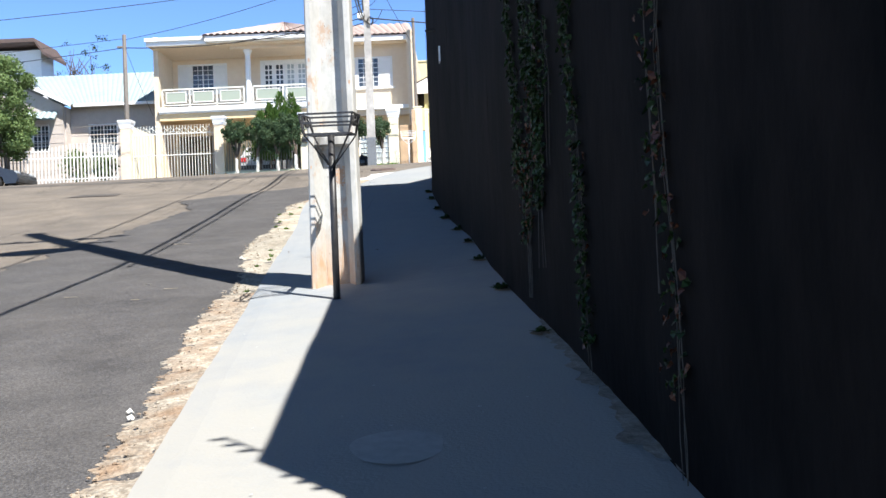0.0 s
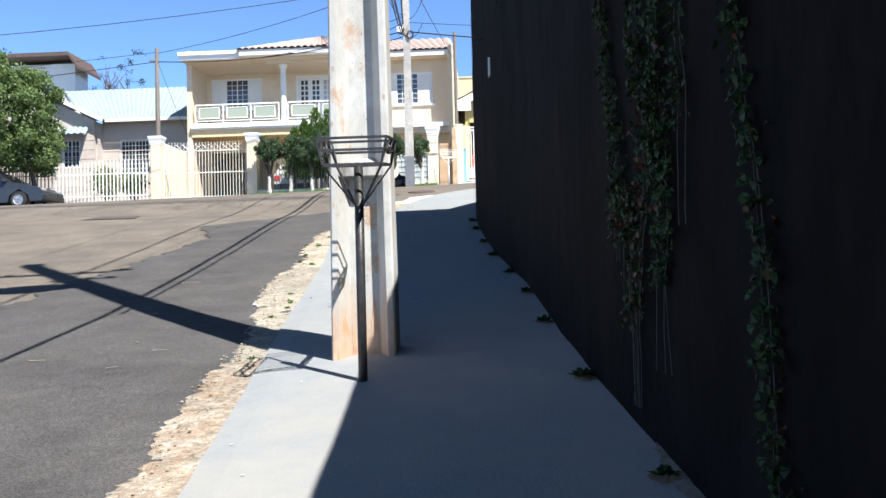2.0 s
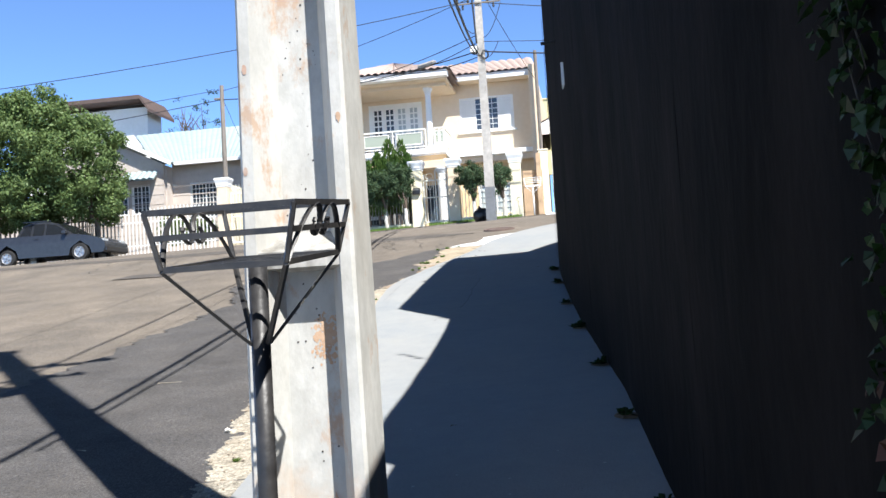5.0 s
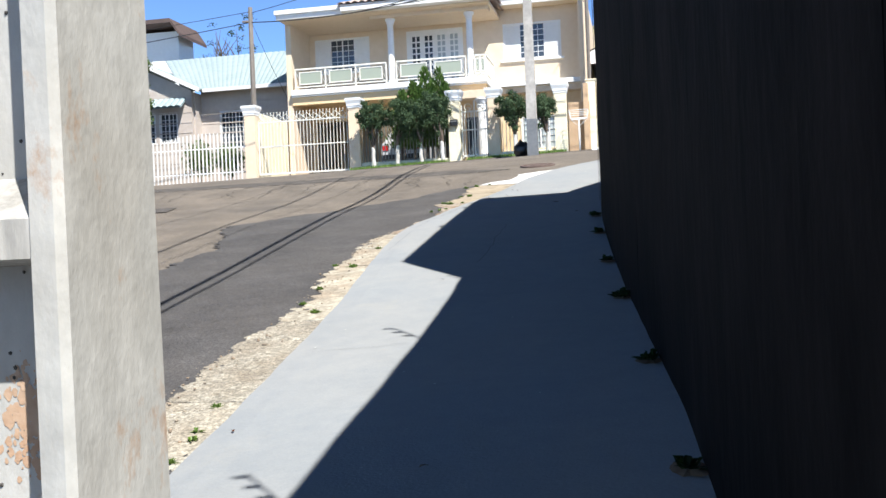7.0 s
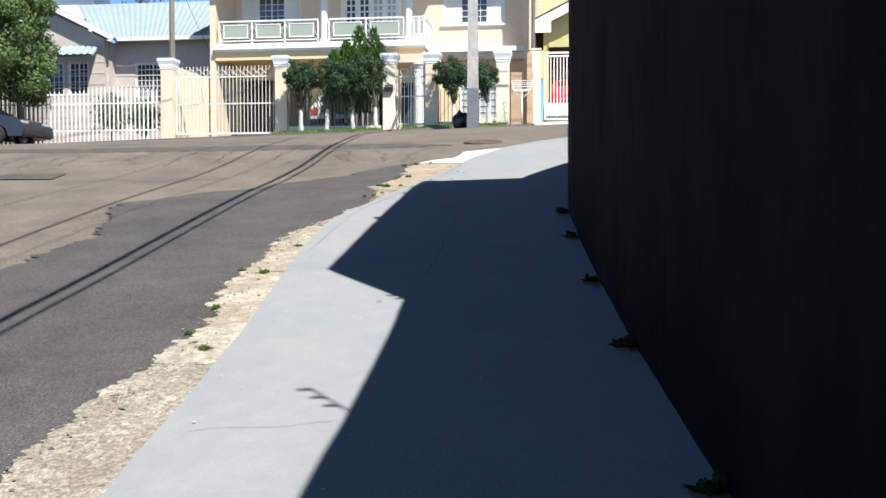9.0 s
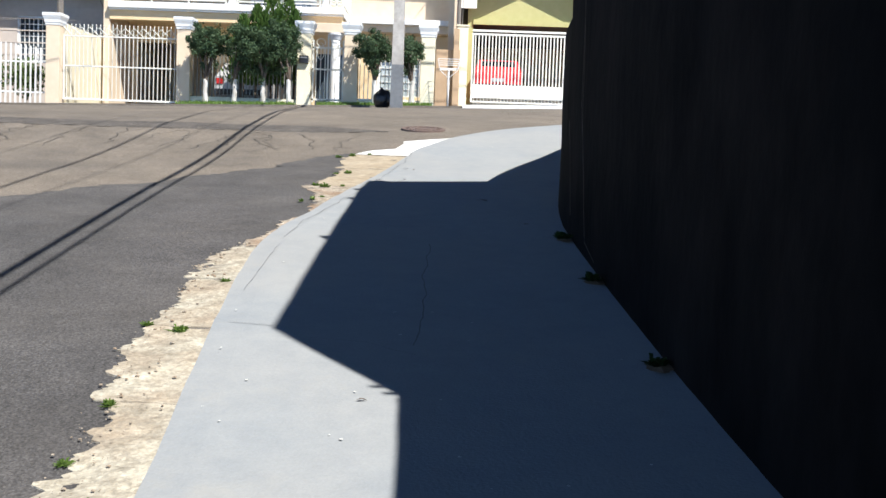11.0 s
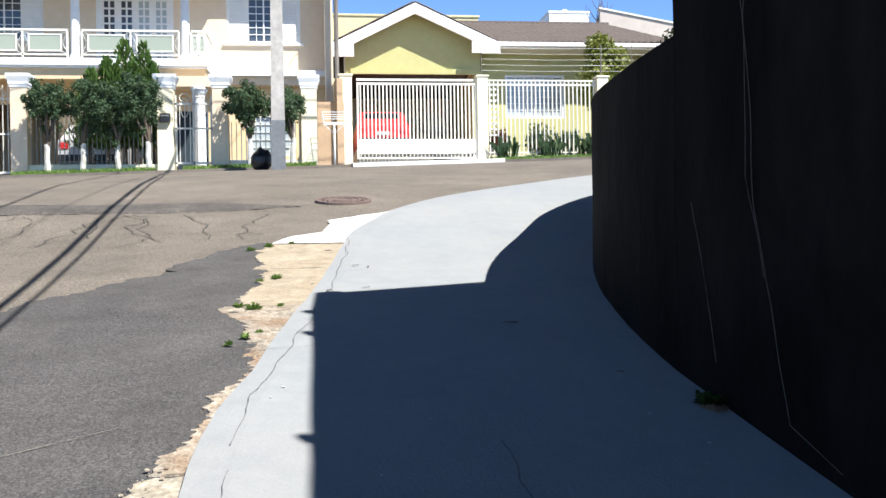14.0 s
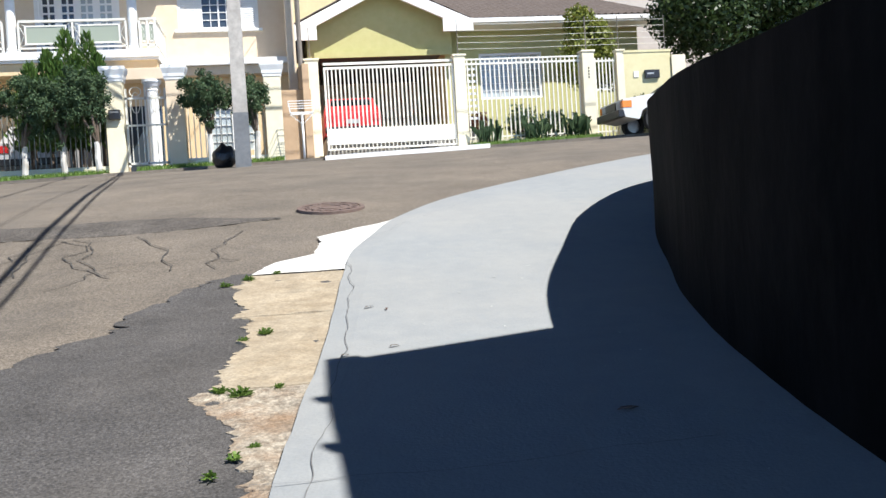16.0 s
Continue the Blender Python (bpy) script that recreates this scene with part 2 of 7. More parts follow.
def splash_earth(m, foot, reach, tint):
    """Red earth splashed up from the ground: blotches that thin out with height."""
    n, l = m.node_tree.nodes, m.node_tree.links
    base = n["Principled BSDF"].inputs["Base Color"]
    geo, xyz, blot = n.new("ShaderNodeNewGeometry"), n.new("ShaderNodeSeparateXYZ"), n.new("ShaderNodeTexNoise")
    blot.inputs["Scale"].default_value, blot.inputs["Detail"].default_value, blot.inputs["Roughness"].default_value = 9, 7, 0.7
    l.new(geo.outputs["Position"], xyz.inputs["Vector"])
    l.new(geo.outputs["Position"], blot.inputs["Vector"])
    up, edge, mx = n.new("ShaderNodeMapRange"), n.new("ShaderNodeMath"), n.new("ShaderNodeMix")
    up.inputs["From Min"].default_value, up.inputs["From Max"].default_value = foot, foot + reach
    up.inputs["To Min"].default_value, up.inputs["To Max"].default_value = 0.4, -0.5
    l.new(xyz.outputs["Z"], up.inputs["Value"])
    edge.operation, edge.use_clamp = "ADD", True
    l.new(up.outputs["Result"], edge.inputs[0])
    l.new(blot.outputs["Fac"], edge.inputs[1])
    ease = n.new("ShaderNodeMapRange")
    ease.inputs["From Min"].default_value, ease.inputs["From Max"].default_value, ease.inputs["To Max"].default_value = 0.25, 0.95, 0.85
    l.new(edge.outputs[0], ease.inputs["Value"])
    mx.data_type = "RGBA"
    mx.inputs["B"].default_value = (*tint, 1)
    l.new(ease.outputs["Result"], mx.inputs["Factor"])
    l.new(base.links[0].from_socket, mx.inputs["A"])
    l.new(mx.outputs["Result"], base)


splash_earth(POLECON, 1.0, 0.75, (0.5, 0.29, 0.15))
POLEDIRT = material("grimy_pole_concrete", (0.3, 0.29, 0.265), (0.52, 0.51, 0.48), 0.9, 14, 0.9, 9, 0.3, 60, stain_colour=(0.17, 0.16, 0.14), stretch=(1, 1, 0.25), mottle=0.25, mottle_scale=22)
POLERED = material("red_earth_stain", (0.42, 0.25, 0.15), (0.55, 0.38, 0.26), 0.9, 14, 0.6, 5, 0.3, stain_colour=(0.5, 0.42, 0.33))
POLERUST = material("rust_stain", (0.36, 0.22, 0.16), (0.46, 0.32, 0.25), 0.9, 25, 0.8, 14, 0.2, stain_colour=(0.42, 0.33, 0.27))
POLE2 = material("grey_pole_concrete", (0.36, 0.34, 0.31), (0.52, 0.49, 0.45), 0.9, 8, 0.4, 1.2, 0.2)
GREYPAINT = material("grey_pole_paint", (0.13, 0.14, 0.15), (0.18, 0.19, 0.2), 0.7, 12, 0.3, 2, 0.1)
BLACKMETAL = material("black_painted_steel", (0.012, 0.012, 0.013), (0.028, 0.028, 0.03), 0.45, 30, 0.5, 6, 0.15, stain_colour=(0.06, 0.055, 0.05))
WIRE = material("black_cable", (0.015, 0.015, 0.015), (0.03, 0.03, 0.03), 0.6, 10, 0.1, 1, 0)
IRON = material("manhole_iron", (0.11, 0.075, 0.065), (0.19, 0.135, 0.118), 0.85, 30, 0.5, 5, 0.4, stain_colour=(0.16, 0.13, 0.11))
CREAM = material("cream_house_paint", (0.68, 0.545, 0.39), (0.73, 0.6, 0.45), 0.85, 4, 0.15, 0.6, 0.1, stain_colour=(0.62, 0.52, 0.4))
ORANGECREAM = material("warm_cream_paint", (0.72, 0.54, 0.31), (0.76, 0.6, 0.38), 0.85, 4, 0.15, 0.6, 0.1, stain_colour=(0.6, 0.4, 0.2))
PALEYELLOW = material("pale_yellow_paint", (0.76, 0.69, 0.5), (0.8, 0.74, 0.57), 0.85, 4, 0.2, 0.8, 0.1, stain_colour=(0.6, 0.5, 0.32))
WHITE = material("white_paint", (0.76, 0.76, 0.74), (0.82, 0.82, 0.81), 0.7, 6, 0.12, 0.9, 0.06, stain_colour=(0.66, 0.65, 0.62))
IVORY = material("ivory_enamel_steel", (0.72, 0.7, 0.62), (0.8, 0.78, 0.7), 0.45, 12, 0.15, 3, 0.03)
DARKBARS = material("dark_green_grey_bars", (0.2, 0.2, 0.18), (0.28, 0.28, 0.25), 0.5, 12, 0.2, 3, 0.03)
OLIVE = material("olive_yellow_paint", (0.44, 0.42, 0.18), (0.49, 0.47, 0.22), 0.85, 4, 0.15, 0.7, 0.1, stain_colour=(0.42, 0.36, 0.14))
PINKGREY = material("pinkish_house_paint", (0.48, 0.42, 0.37), (0.54, 0.48, 0.43), 0.85, 4, 0.2, 0.7, 0.12)
TILEPINK = material("pale_clay_tiles", (0.33, 0.25, 0.225), (0.46, 0.37, 0.335), 0.88, 12, 0.4, 1.2, 0.2, stain_colour=(0.35, 0.27, 0.24))
TILEDARK = material("weathered_clay_tiles", (0.09, 0.072, 0.064), (0.19, 0.155, 0.138), 0.9, 12, 0.5, 1.2, 0.2, stain_colour=(0.1, 0.08, 0.07))
TILEBLUE = material("light_blue_grey_roof", (0.25, 0.325, 0.34), (0.34, 0.415, 0.43), 0.6, 8, 0.3, 0.8, 0.1, stain_colour=(0.42, 0.5, 0.5))
WOODEAVE = material("brown_wooden_eave", (0.08, 0.055, 0.047), (0.13, 0.09, 0.078), 0.8, 14, 0.3, 2, 0.1)
WOODPOLE = material("grey_weathered_wood", (0.16, 0.14, 0.12), (0.26, 0.23, 0.2), 0.9, 14, 0.4, 2, 0.2, stretch=(1, 1, 0.2))
# the parapet's own lemon; on the street wall, pale yellow darkened as shade
LEMON = material("lemon_and_shaded_yellow_paint", (0.6, 0.54, 0.31), (0.66, 0.6, 0.37), 0.85, 4, 0.2, 0.8, 0.1, stain_colour=(0.5, 0.43, 0.25))
# darker cream: shade on the walls between the plots is painted in
SHADED_CREAM = material("shaded_cream_paint", (0.46, 0.32, 0.2), (0.52, 0.37, 0.24), 0.85, 5, 0.3, 1.0, 0.1)
# the dimness of unlit rooms is put into this dark colour
UNLIT_IN = material("unlit_interior_tone", (0.07, 0.06, 0.05), (0.1, 0.09, 0.075), 0.9, 4, 0.2, 1, 0)
PANE = glass_material("window_glass", (0.05, 0.065, 0.08))
PANEPALE = glass_material("curtained_glass", (0.42, 0.47, 0.47), 0.15)
GREENGLASS = glass_material("green_balcony_glass", (0.33, 0.36, 0.27), 0.12)
CARGREY = material("dark_grey_car_paint", (0.04, 0.043, 0.05), (0.052, 0.056, 0.064), 0.22, 6, 0.1, 1, 0, metal=0.4)
CARWHITE = material("dusty_white_car_paint", (0.62, 0.62, 0.6), (0.68, 0.68, 0.66), 0.4, 6, 0.2, 1, 0)
CARRED = material("red_car_paint", (0.5, 0.02, 0.025), (0.58, 0.035, 0.04), 0.35, 6, 0.1, 1, 0)
CARSILVER = material("silver_car_paint", (0.5, 0.5, 0.5), (0.58, 0.58, 0.58), 0.35, 6, 0.1, 1, 0, metal=0.3)
CARGLASS = glass_material("car_glass", (0.015, 0.017, 0.02))
RUBBER = material("tyre_rubber", (0.014, 0.014, 0.014), (0.025, 0.025, 0.025), 0.8, 20, 0.2, 4, 0)
ALLOY = material("alloy_rim", (0.42, 0.42, 0.43), (0.5, 0.5, 0.51), 0.35, 12, 0.2, 4, 0, metal=0.7)
BLACKPLASTIC = material("black_plastic", (0.014, 0.014, 0.015), (0.025, 0.025, 0.027), 0.35, 14, 0.2, 4, 0.1)
AMBER = material("amber_lens", (0.75, 0.2, 0.02), (0.8, 0.25, 0.04), 0.25, 6, 0.1, 1, 0)
REDLENS = material("red_lens", (0.45, 0.02, 0.02), (0.5, 0.03, 0.03), 0.25, 6, 0.1, 1, 0)
CLEARLENS = material("clear_lens", (0.36, 0.38, 0.39), (0.45, 0.47, 0.48), 0.15, 6, 0.1, 1, 0)
BARK = material("bark", (0.09, 0.065, 0.045), (0.17, 0.13, 0.1), 0.95, 14, 0.4, 3, 0.5, stretch=(1, 1, 0.3))
LIMEBARK = material("lime_washed_bark", (0.55, 0.53, 0.49), (0.7, 0.68, 0.64), 0.95, 14, 0.6, 5, 0.4, stain_colour=(0.3, 0.26, 0.2), stretch=(1, 1, 0.3))
LEAF_TREE = leaf_material("street_tree_leaves", (0.06, 0.105, 0.032), (0.18, 0.25, 0.095), 1.6, 0.15)
LEAF_HEDGE = leaf_material("clipped_hedge_leaves", (0.036, 0.07, 0.036), (0.105, 0.155, 0.08), 3, 0.12)
LEAF_CONIFER = leaf_material("conifer_sprays", (0.035, 0.08, 0.018), (0.12, 0.2, 0.05), 3, 0.15)
LEAF_IVY = leaf_material("ivy_leaves", (0.008, 0.02, 0.006), (0.032, 0.064, 0.016), 6, 0.2)
LEAF_RED = leaf_material("reddened_ivy_leaves", (0.06, 0.016, 0.008), (0.13, 0.045, 0.02), 6)
LEAF_GRASS = leaf_material("weed_blades", (0.06, 0.13, 0.02), (0.18, 0.28, 0.06), 6)
LEAF_YELLOW = leaf_material("yellow_green_leaves", (0.07, 0.11, 0.015), (0.26, 0.28, 0.06), 3)
LEAF_DARK = leaf_material("dark_garden_leaves", (0.012, 0.03, 0.008), (0.05, 0.085, 0.022), 1.5)
STEM = material("pale_dry_stem", (0.055, 0.046, 0.035), (0.115, 0.095, 0.075), 0.9, 20, 0.3, 4, 0)
BAG = material("black_bin_bag", (0.012, 0.013, 0.015), (0.022, 0.023, 0.026), 0.3, 8, 0.2, 3, 0.8, 9, bump_size=0.04)


# ---- building helpers ----
ORIGIN = {}


def thing(name, at, label, category, group="", kind=""):
    ob = new(name)
    ob.location = at
    ob.empty_display_size = 0.1
    ORIGIN[ob.name] = Vector(at)
    return tagged(ob, label, category, group, kind)


def mesh_of(name, bm, mat, shift=None, smooth=False):
    if shift is not None:
        bmesh.ops.translate(bm, verts=bm.verts, vec=-shift)
    me = bpy.data.meshes.new(name)
    bm.to_mesh(me)
    bm.free()
    if mat:
        me.materials.append(mat)
    if smooth:
        me.polygons.foreach_set("use_smooth", [True] * len(me.polygons))
    return me


def part(name, bm, mat, parent, label="", smooth=False):
    """One mesh under a thing or a part; the bmesh is in world metres."""
    o = ORIGIN[parent.name]
    ob = new(name, mesh_of(name, bm, mat, o, smooth))
    ob.parent = parent
    ORIGIN[ob.name] = o
    return tagged(ob, label)


def solo(name, bm, mat, label="", category="", kind="", group="", smooth=False):
    ob = new(name, mesh_of(name, bm, mat, None, smooth))
    ORIGIN[ob.name] = Vector((0, 0, 0))
    return tagged(ob, label, category, group, kind)


def piece(name, data, parent, at, scale=None):
    """A repeat that shares its mesh, its centre at a world place."""
    ob = new(name, data)
    ob.parent = parent
    ob.location = Vector(at) - ORIGIN[parent.name]
    if scale:
        ob.scale = scale
    ORIGIN[ob.name] = Vector(at)
    return ob


def box(bm, x0, x1, y0, y1, z0, z1):
    v = [bm.verts.new(p) for p in ((x0, y0, z0), (x1, y0, z0), (x1, y1, z0), (x0, y1, z0), (x0, y0, z1), (x1, y0, z1), (x1, y1, z1), (x0, y1, z1))]
    return [bm.faces.new([v[i] for i in f]) for f in ((3, 2, 1, 0), (4, 5, 6, 7), (0, 1, 5, 4), (1, 2, 6, 5), (2, 3, 7, 6), (3, 0, 4, 7))]


def boxes(*dims, bevel=0.0):
    bm = bmesh.new()
    for d in dims:
        box(bm, *d)
    if bevel:
        bmesh.ops.bevel(bm, geom=bm.edges[:], offset=bevel, segments=2, affect="EDGES", profile=0.7)
    return bm


def loft(bm, rings, close=True, caps=True):
    """Skins a row of rings of equal length."""
    made = [[bm.verts.new(p) for p in ring] for ring in rings]
    faces = []
    for a, b in zip(made, made[1:]):
        n = len(a)
        for i in range(n if close else n - 1):
            faces.append(bm.faces.new((a[i], a[(i + 1) % n], b[(i + 1) % n], b[i])))
    if caps and close:
        faces.append(bm.faces.new(made[0][::-1]))
        faces.append(bm.faces.new(made[-1]))
    bmesh.ops.recalc_face_normals(bm, faces=faces)
    return bm


def lathe(profile, at, n=16, bm=None):
    """A turned shape: rows of radius and height above the place."""
    bm = bm or bmesh.new()
    x, y, z = at
    return loft(bm, [[(x + r * math.cos(2 * math.pi * i / n), y + r * math.sin(2 * math.pi * i / n), z + h) for i in range(n)] for r, h in profile])


def square_lathe(profile, at, bm=None):
    bm = bm or bmesh.new()
    x, y, z = at
    return loft(bm, [[(x - r, y - r, z + h), (x + r, y - r, z + h), (x + r, y + r, z + h), (x - r, y + r, z + h)] for r, h in profile])


def tube(bm, points, radius, n=6, flat=None):
    """A round or flat bar along a line of points. radius: a number or one for each point."""
    pts = [Vector(p) for p in points]
    rad = radius if hasattr(radius, "__len__") else [radius] * len(pts)
    rings = []
    for i, p in enumerate(pts):
        d = (pts[min(i + 1, len(pts) - 1)] - pts[max(i - 1, 0)]).normalized()
        side = d.cross(Vector((0, 0, 1)) if abs(d.z) < 0.95 else Vector((0, 1, 0))).normalized()
        up = side.cross(d).normalized()
        rings.append([p + float(rad[i]) * (math.cos(2 * math.pi * k / n) * side + (flat or 1) * math.sin(2 * math.pi * k / n) * up) for k in range(n)])
    return loft(bm, rings)


def prism(bm, outline, axis, a, b):
    """A flat outline pushed along an axis from a to b. The outline is in the two other axes, in the order x, y, z."""
    def at(p, s):
        return {"x": (s, p[0], p[1]), "y": (p[0], s, p[1]), "z": (p[0], p[1], s)}[axis]
    return loft(bm, [[at(p, a) for p in outline], [at(p, b) for p in outline]])


def tidy(bm):
    bmesh.ops.recalc_face_normals(bm, faces=bm.faces)
    return bm


# ---- the lie of the land ----
Y_KEYS = [-60, -30, 0, 4, 9, 13.4, 16.3, 20, 22, 24, 26.5, 30, 38, 41, 60, 90]
Z_KEYS = [-8.2, -4.6, -0.28, 0.33, 1.0, 1.61, 2.05, 2.73, 3.05, 3.33, 3.87, 4.38, 5.19, 5.42, 6.5, 7.2]
SMOOTH = np.linspace(-1.2, 1.2, 9)


def clamp(v, a=0.0, b=1.0):
    return min(max(v, a), b)


def lie(x, y):
    """The height of the walked surface."""
    z = float(np.mean(np.interp(y + SMOOTH, Y_KEYS, Z_KEYS)))
    z += 0.06 * clamp(x + 0.4, -1.2, 1.6) * clamp((16 - y) / 4)
    return z + 0.027 * (clamp(x, -40, 40) + 5) * clamp((y - 26) / 8)


def road_z(x, y):
    return lie(x, y) - 0.05


def line(keys):
    ys, xs = [k[0] for k in keys], [k[1] for k in keys]
    return lambda y: float(np.interp(y, ys, xs))


def bend(keys, reach):
    """A line whose corners are eased over a reach of metres."""
    ys, xs = [k[0] for k in keys], [k[1] for k in keys]
    steps = np.linspace(-reach, reach, 9)
    return lambda y: float(np.mean(np.interp(y + steps, ys, xs)))


kerb_x = bend([(-30, 2.2), (0, -0.28), (4, -0.61), (5.6, -0.79), (6.5, -0.9), (7.9, -1.05), (9.9, -1.29), (12, -1.53), (13.5, -1.66), (15.4, -1.83), (17.2, -2.06), (18.7, -2.2),
               (19.4, -2.18), (20.2, -2.03), (20.8, -1.95), (22.1, -1.74), (23.4, -1.58), (24.8, -1.4), (25.4, -1.18), (26.1, -0.92), (27, -0.35), (28.1, 0.65), (29, 1.65), (30.2, 3.0), (33, 6.6), (45, 24)], 0.25)
wall_x = bend([(-30, 5.2), (0, 1.62), (3.7, 1.32), (5.2, 1.21), (6.6, 1.1), (7.9, 0.98), (10, 0.84), (12.1, 0.73), (13.4, 0.625), (15.2, 0.45), (16.4, 0.35), (17.4, 0.26), (18.4, 0.19), (19.5, 0.1), (20.5, 0.1),
               (21.7, 0.25), (22.8, 0.48), (23.4, 0.7), (25.1, 1.22), (26.2, 1.8), (27.0, 2.4), (28.0, 3.7), (29.0, 5.3), (31, 8.7), (40, 24)], 0.6)


def ticks(a, b, step):
    return list(np.linspace(a, b, max(2, int(round((b - a) / step)) + 1)))


def sheet(xl, xr, y0, y1, step, cols, lift, seed=0.0, ragged=0.0):
    """A sheet laid on the road between two lines."""
    bm = bmesh.new()
    rows = []
    for y in ticks(y0, y1, step):
        a, b = xl(y), xr(y)
        if ragged:
            a += ragged * (0.9 * noise.noise((seed, y * 2.1, 0)) + 0.6 * noise.noise((seed, y * 7.0, 3)) + 0.45 * noise.noise((seed, y * 19, 5)) + 0.4 * noise.noise((seed, y * 43, 8)))
        rows.append([bm.verts.new((a + (b - a) * i / cols, y, lift(a + (b - a) * i / cols, y))) for i in range(cols + 1)])
    for p, q in zip(rows, rows[1:]):
        for i in range(cols):
            bm.faces.new((p[i], p[i + 1], q[i + 1], q[i]))
    return bm


# ground: one sheet to the horizon
gx = sorted(set([-400, -200, -100, -60] + ticks(-40, -8, 2) + ticks(-8, 6, 0.4) + ticks(6, 40, 2) + [60, 100, 200, 400]))
gy = sorted(set([-300, -120] + ticks(-60, -2, 2) + ticks(-2, 44, 0.4) + ticks(44, 90, 3) + [150, 300, 600]))
bm = bmesh.new()
grid = [[bm.verts.new((x, y, road_z(x, y) + 0.008 * noise.noise((x * 0.9, y * 0.9, 1)))) for x in gx] for y in gy]
for p, q in zip(grid, grid[1:]):
    for i in range(len(gx) - 1):
        bm.faces.new((p[i], p[i + 1], q[i + 1], q[i]))
solo("road", bm, ASPHALT, "weathered grey-brown asphalt street climbing a hill", "road", "structure", smooth=True)

# newer, darker asphalt along the gutter, and a dark seam across the crossing
patch_left = line([(-10, -6.5), (0, -5.4), (8, -5.0), (14, -4.7), (17.5, -4.4), (18.5, -4.3), (19.5, -4.65), (20.3, -5.0), (21.6, -3.9), (22.5, -3.3), (24.1, -2.55), (24.6, -2.3)])
solo("dark_asphalt_patch", sheet(patch_left, lambda y: kerb_x(y) - 0.02, -10, 24.5, 0.05, 14, lambda x, y: road_z(x, y) + 0.014 + 0.006 * noise.noise((x * 3, y * 3, 7)), 4.0, 0.2),
     ASPHALT_NEW, "dark newer asphalt patch along the gutter", "road patch", "structure")
seam = bmesh.new()
rows = []
for x in ticks(-26, -1.9, 0.06):
    mid = 26.75 + 0.012 * (x + 3) + 0.12 * noise.noise((x * 0.5, 2, 2))
    half = (0.42 + 0.1 * noise.noise((x * 1.3, 8, 2))) * clamp((-1.8 - x) / 1.2, 0.12)
    rows.append([seam.verts.new((x, mid + half * k + 0.07 * noise.noise((x * 4, k, 4)) + 0.04 * noise.noise((x * 15, k, 4)), road_z(x, mid + half * k) + 0.008 * noise.noise((x * 0.9, (mid + half * k) * 0.9, 1)) + (0.003 if abs(k) == 1 else 0.012))) for k in (-1, -0.6, 0.6, 1)])
for p, q in zip(rows, rows[1:]):
    for i in range(3):
        seam.faces.new((p[i], q[i], q[i + 1], p[i + 1]))
solo("asphalt_seam", tidy(seam), TAR, "dark tarred trench seam across the road", "road patch", "structure")


def ribbon(points, width, lift, jitter=0.03, seed=1.0, step=0.08):
    """A thin wandering crack on the ground."""
    bm = bmesh.new()
    rows = []
    for (xa, ya), (xb, yb) in zip(points, points[1:]):
        n = max(2, int(math.hypot(xb - xa, yb - ya) / step))
        for i in range(n):
            s = i / n
            x, y = xa + (xb - xa) * s, ya + (yb - ya) * s
            d = Vector((-(yb - ya), xb - xa, 0)).normalized()
            off = jitter * (noise.noise((x * 3 + seed, y * 3, 0)) + 0.3 * noise.noise((x * 9, y * 9 + seed, 0)))
            w = width * (0.6 + 0.6 * abs(noise.noise((x * 9, y * 9, seed))))
            rows.append([bm.verts.new((x + d.x * (off + k * w), y + d.y * (off + k * w), lift(x + d.x * off, y + d.y * off))) for k in (-0.5, 0.5)])
    for p, q in zip(rows, rows[1:]):
        bm.faces.new((p[0], q[0], q[1], p[1]))
    return tidy(bm)


road_crack = lambda x, y: road_z(x, y) + 0.013
rng = random.Random(31)
crack_x = -9.6
k = 0
while crack_x < -2.3:
    x, y = crack_x + rng.uniform(-0.12, 0.12), rng.uniform(24.3, 24.9)
    pts = [(x, y)]
    while y < 26.2:
        y += rng.uniform(0.1, 0.24)
        x += rng.uniform(-0.13, 0.13)
        pts.append((x, min(y, 26.25)))
        if rng.random() < 0.3:
            side = [(x, y)]
            for m in range(rng.randint(2, 4)):
                side.append((side[-1][0] + rng.uniform(0.08, 0.17), side[-1][1] + rng.uniform(-0.1, 0.1)))
            solo("road_crack", ribbon(side, rng.uniform(0.006, 0.012), road_crack, 0.03, k * 3.0, 0.03), CRACK, "thin dark branching crack in the asphalt", "crack", "structure")
        k += 1
    solo("road_crack", ribbon(pts, rng.uniform(0.01, 0.021), road_crack, 0.03, k * 7.0, 0.03), CRACK, "dark jagged crack in the asphalt", "crack", "structure")
    crack_x += rng.uniform(0.3, 0.62)
solo("scratch_mark", ribbon([(-3.6, 18.8), (-2.89, 19.23), (-2.47, 19.52)], 0.006, lambda x, y: road_z(x, y) + 0.024, 0.01, 3.0), MORTAR, "thin pale scratch across the dark asphalt", "road mark", "structure")

solo("dark_asphalt_patch", sheet(line([(22.9, -8.4), (23.6, -8.2)]), line([(22.9, -7.2), (23.6, -7.35)]), 22.9, 23.6, 0.1, 6, lambda x, y: road_z(x, y) + 0.013, 6.0, 0.12), TAR,
     "small dark square asphalt repair", "road patch", "structure")

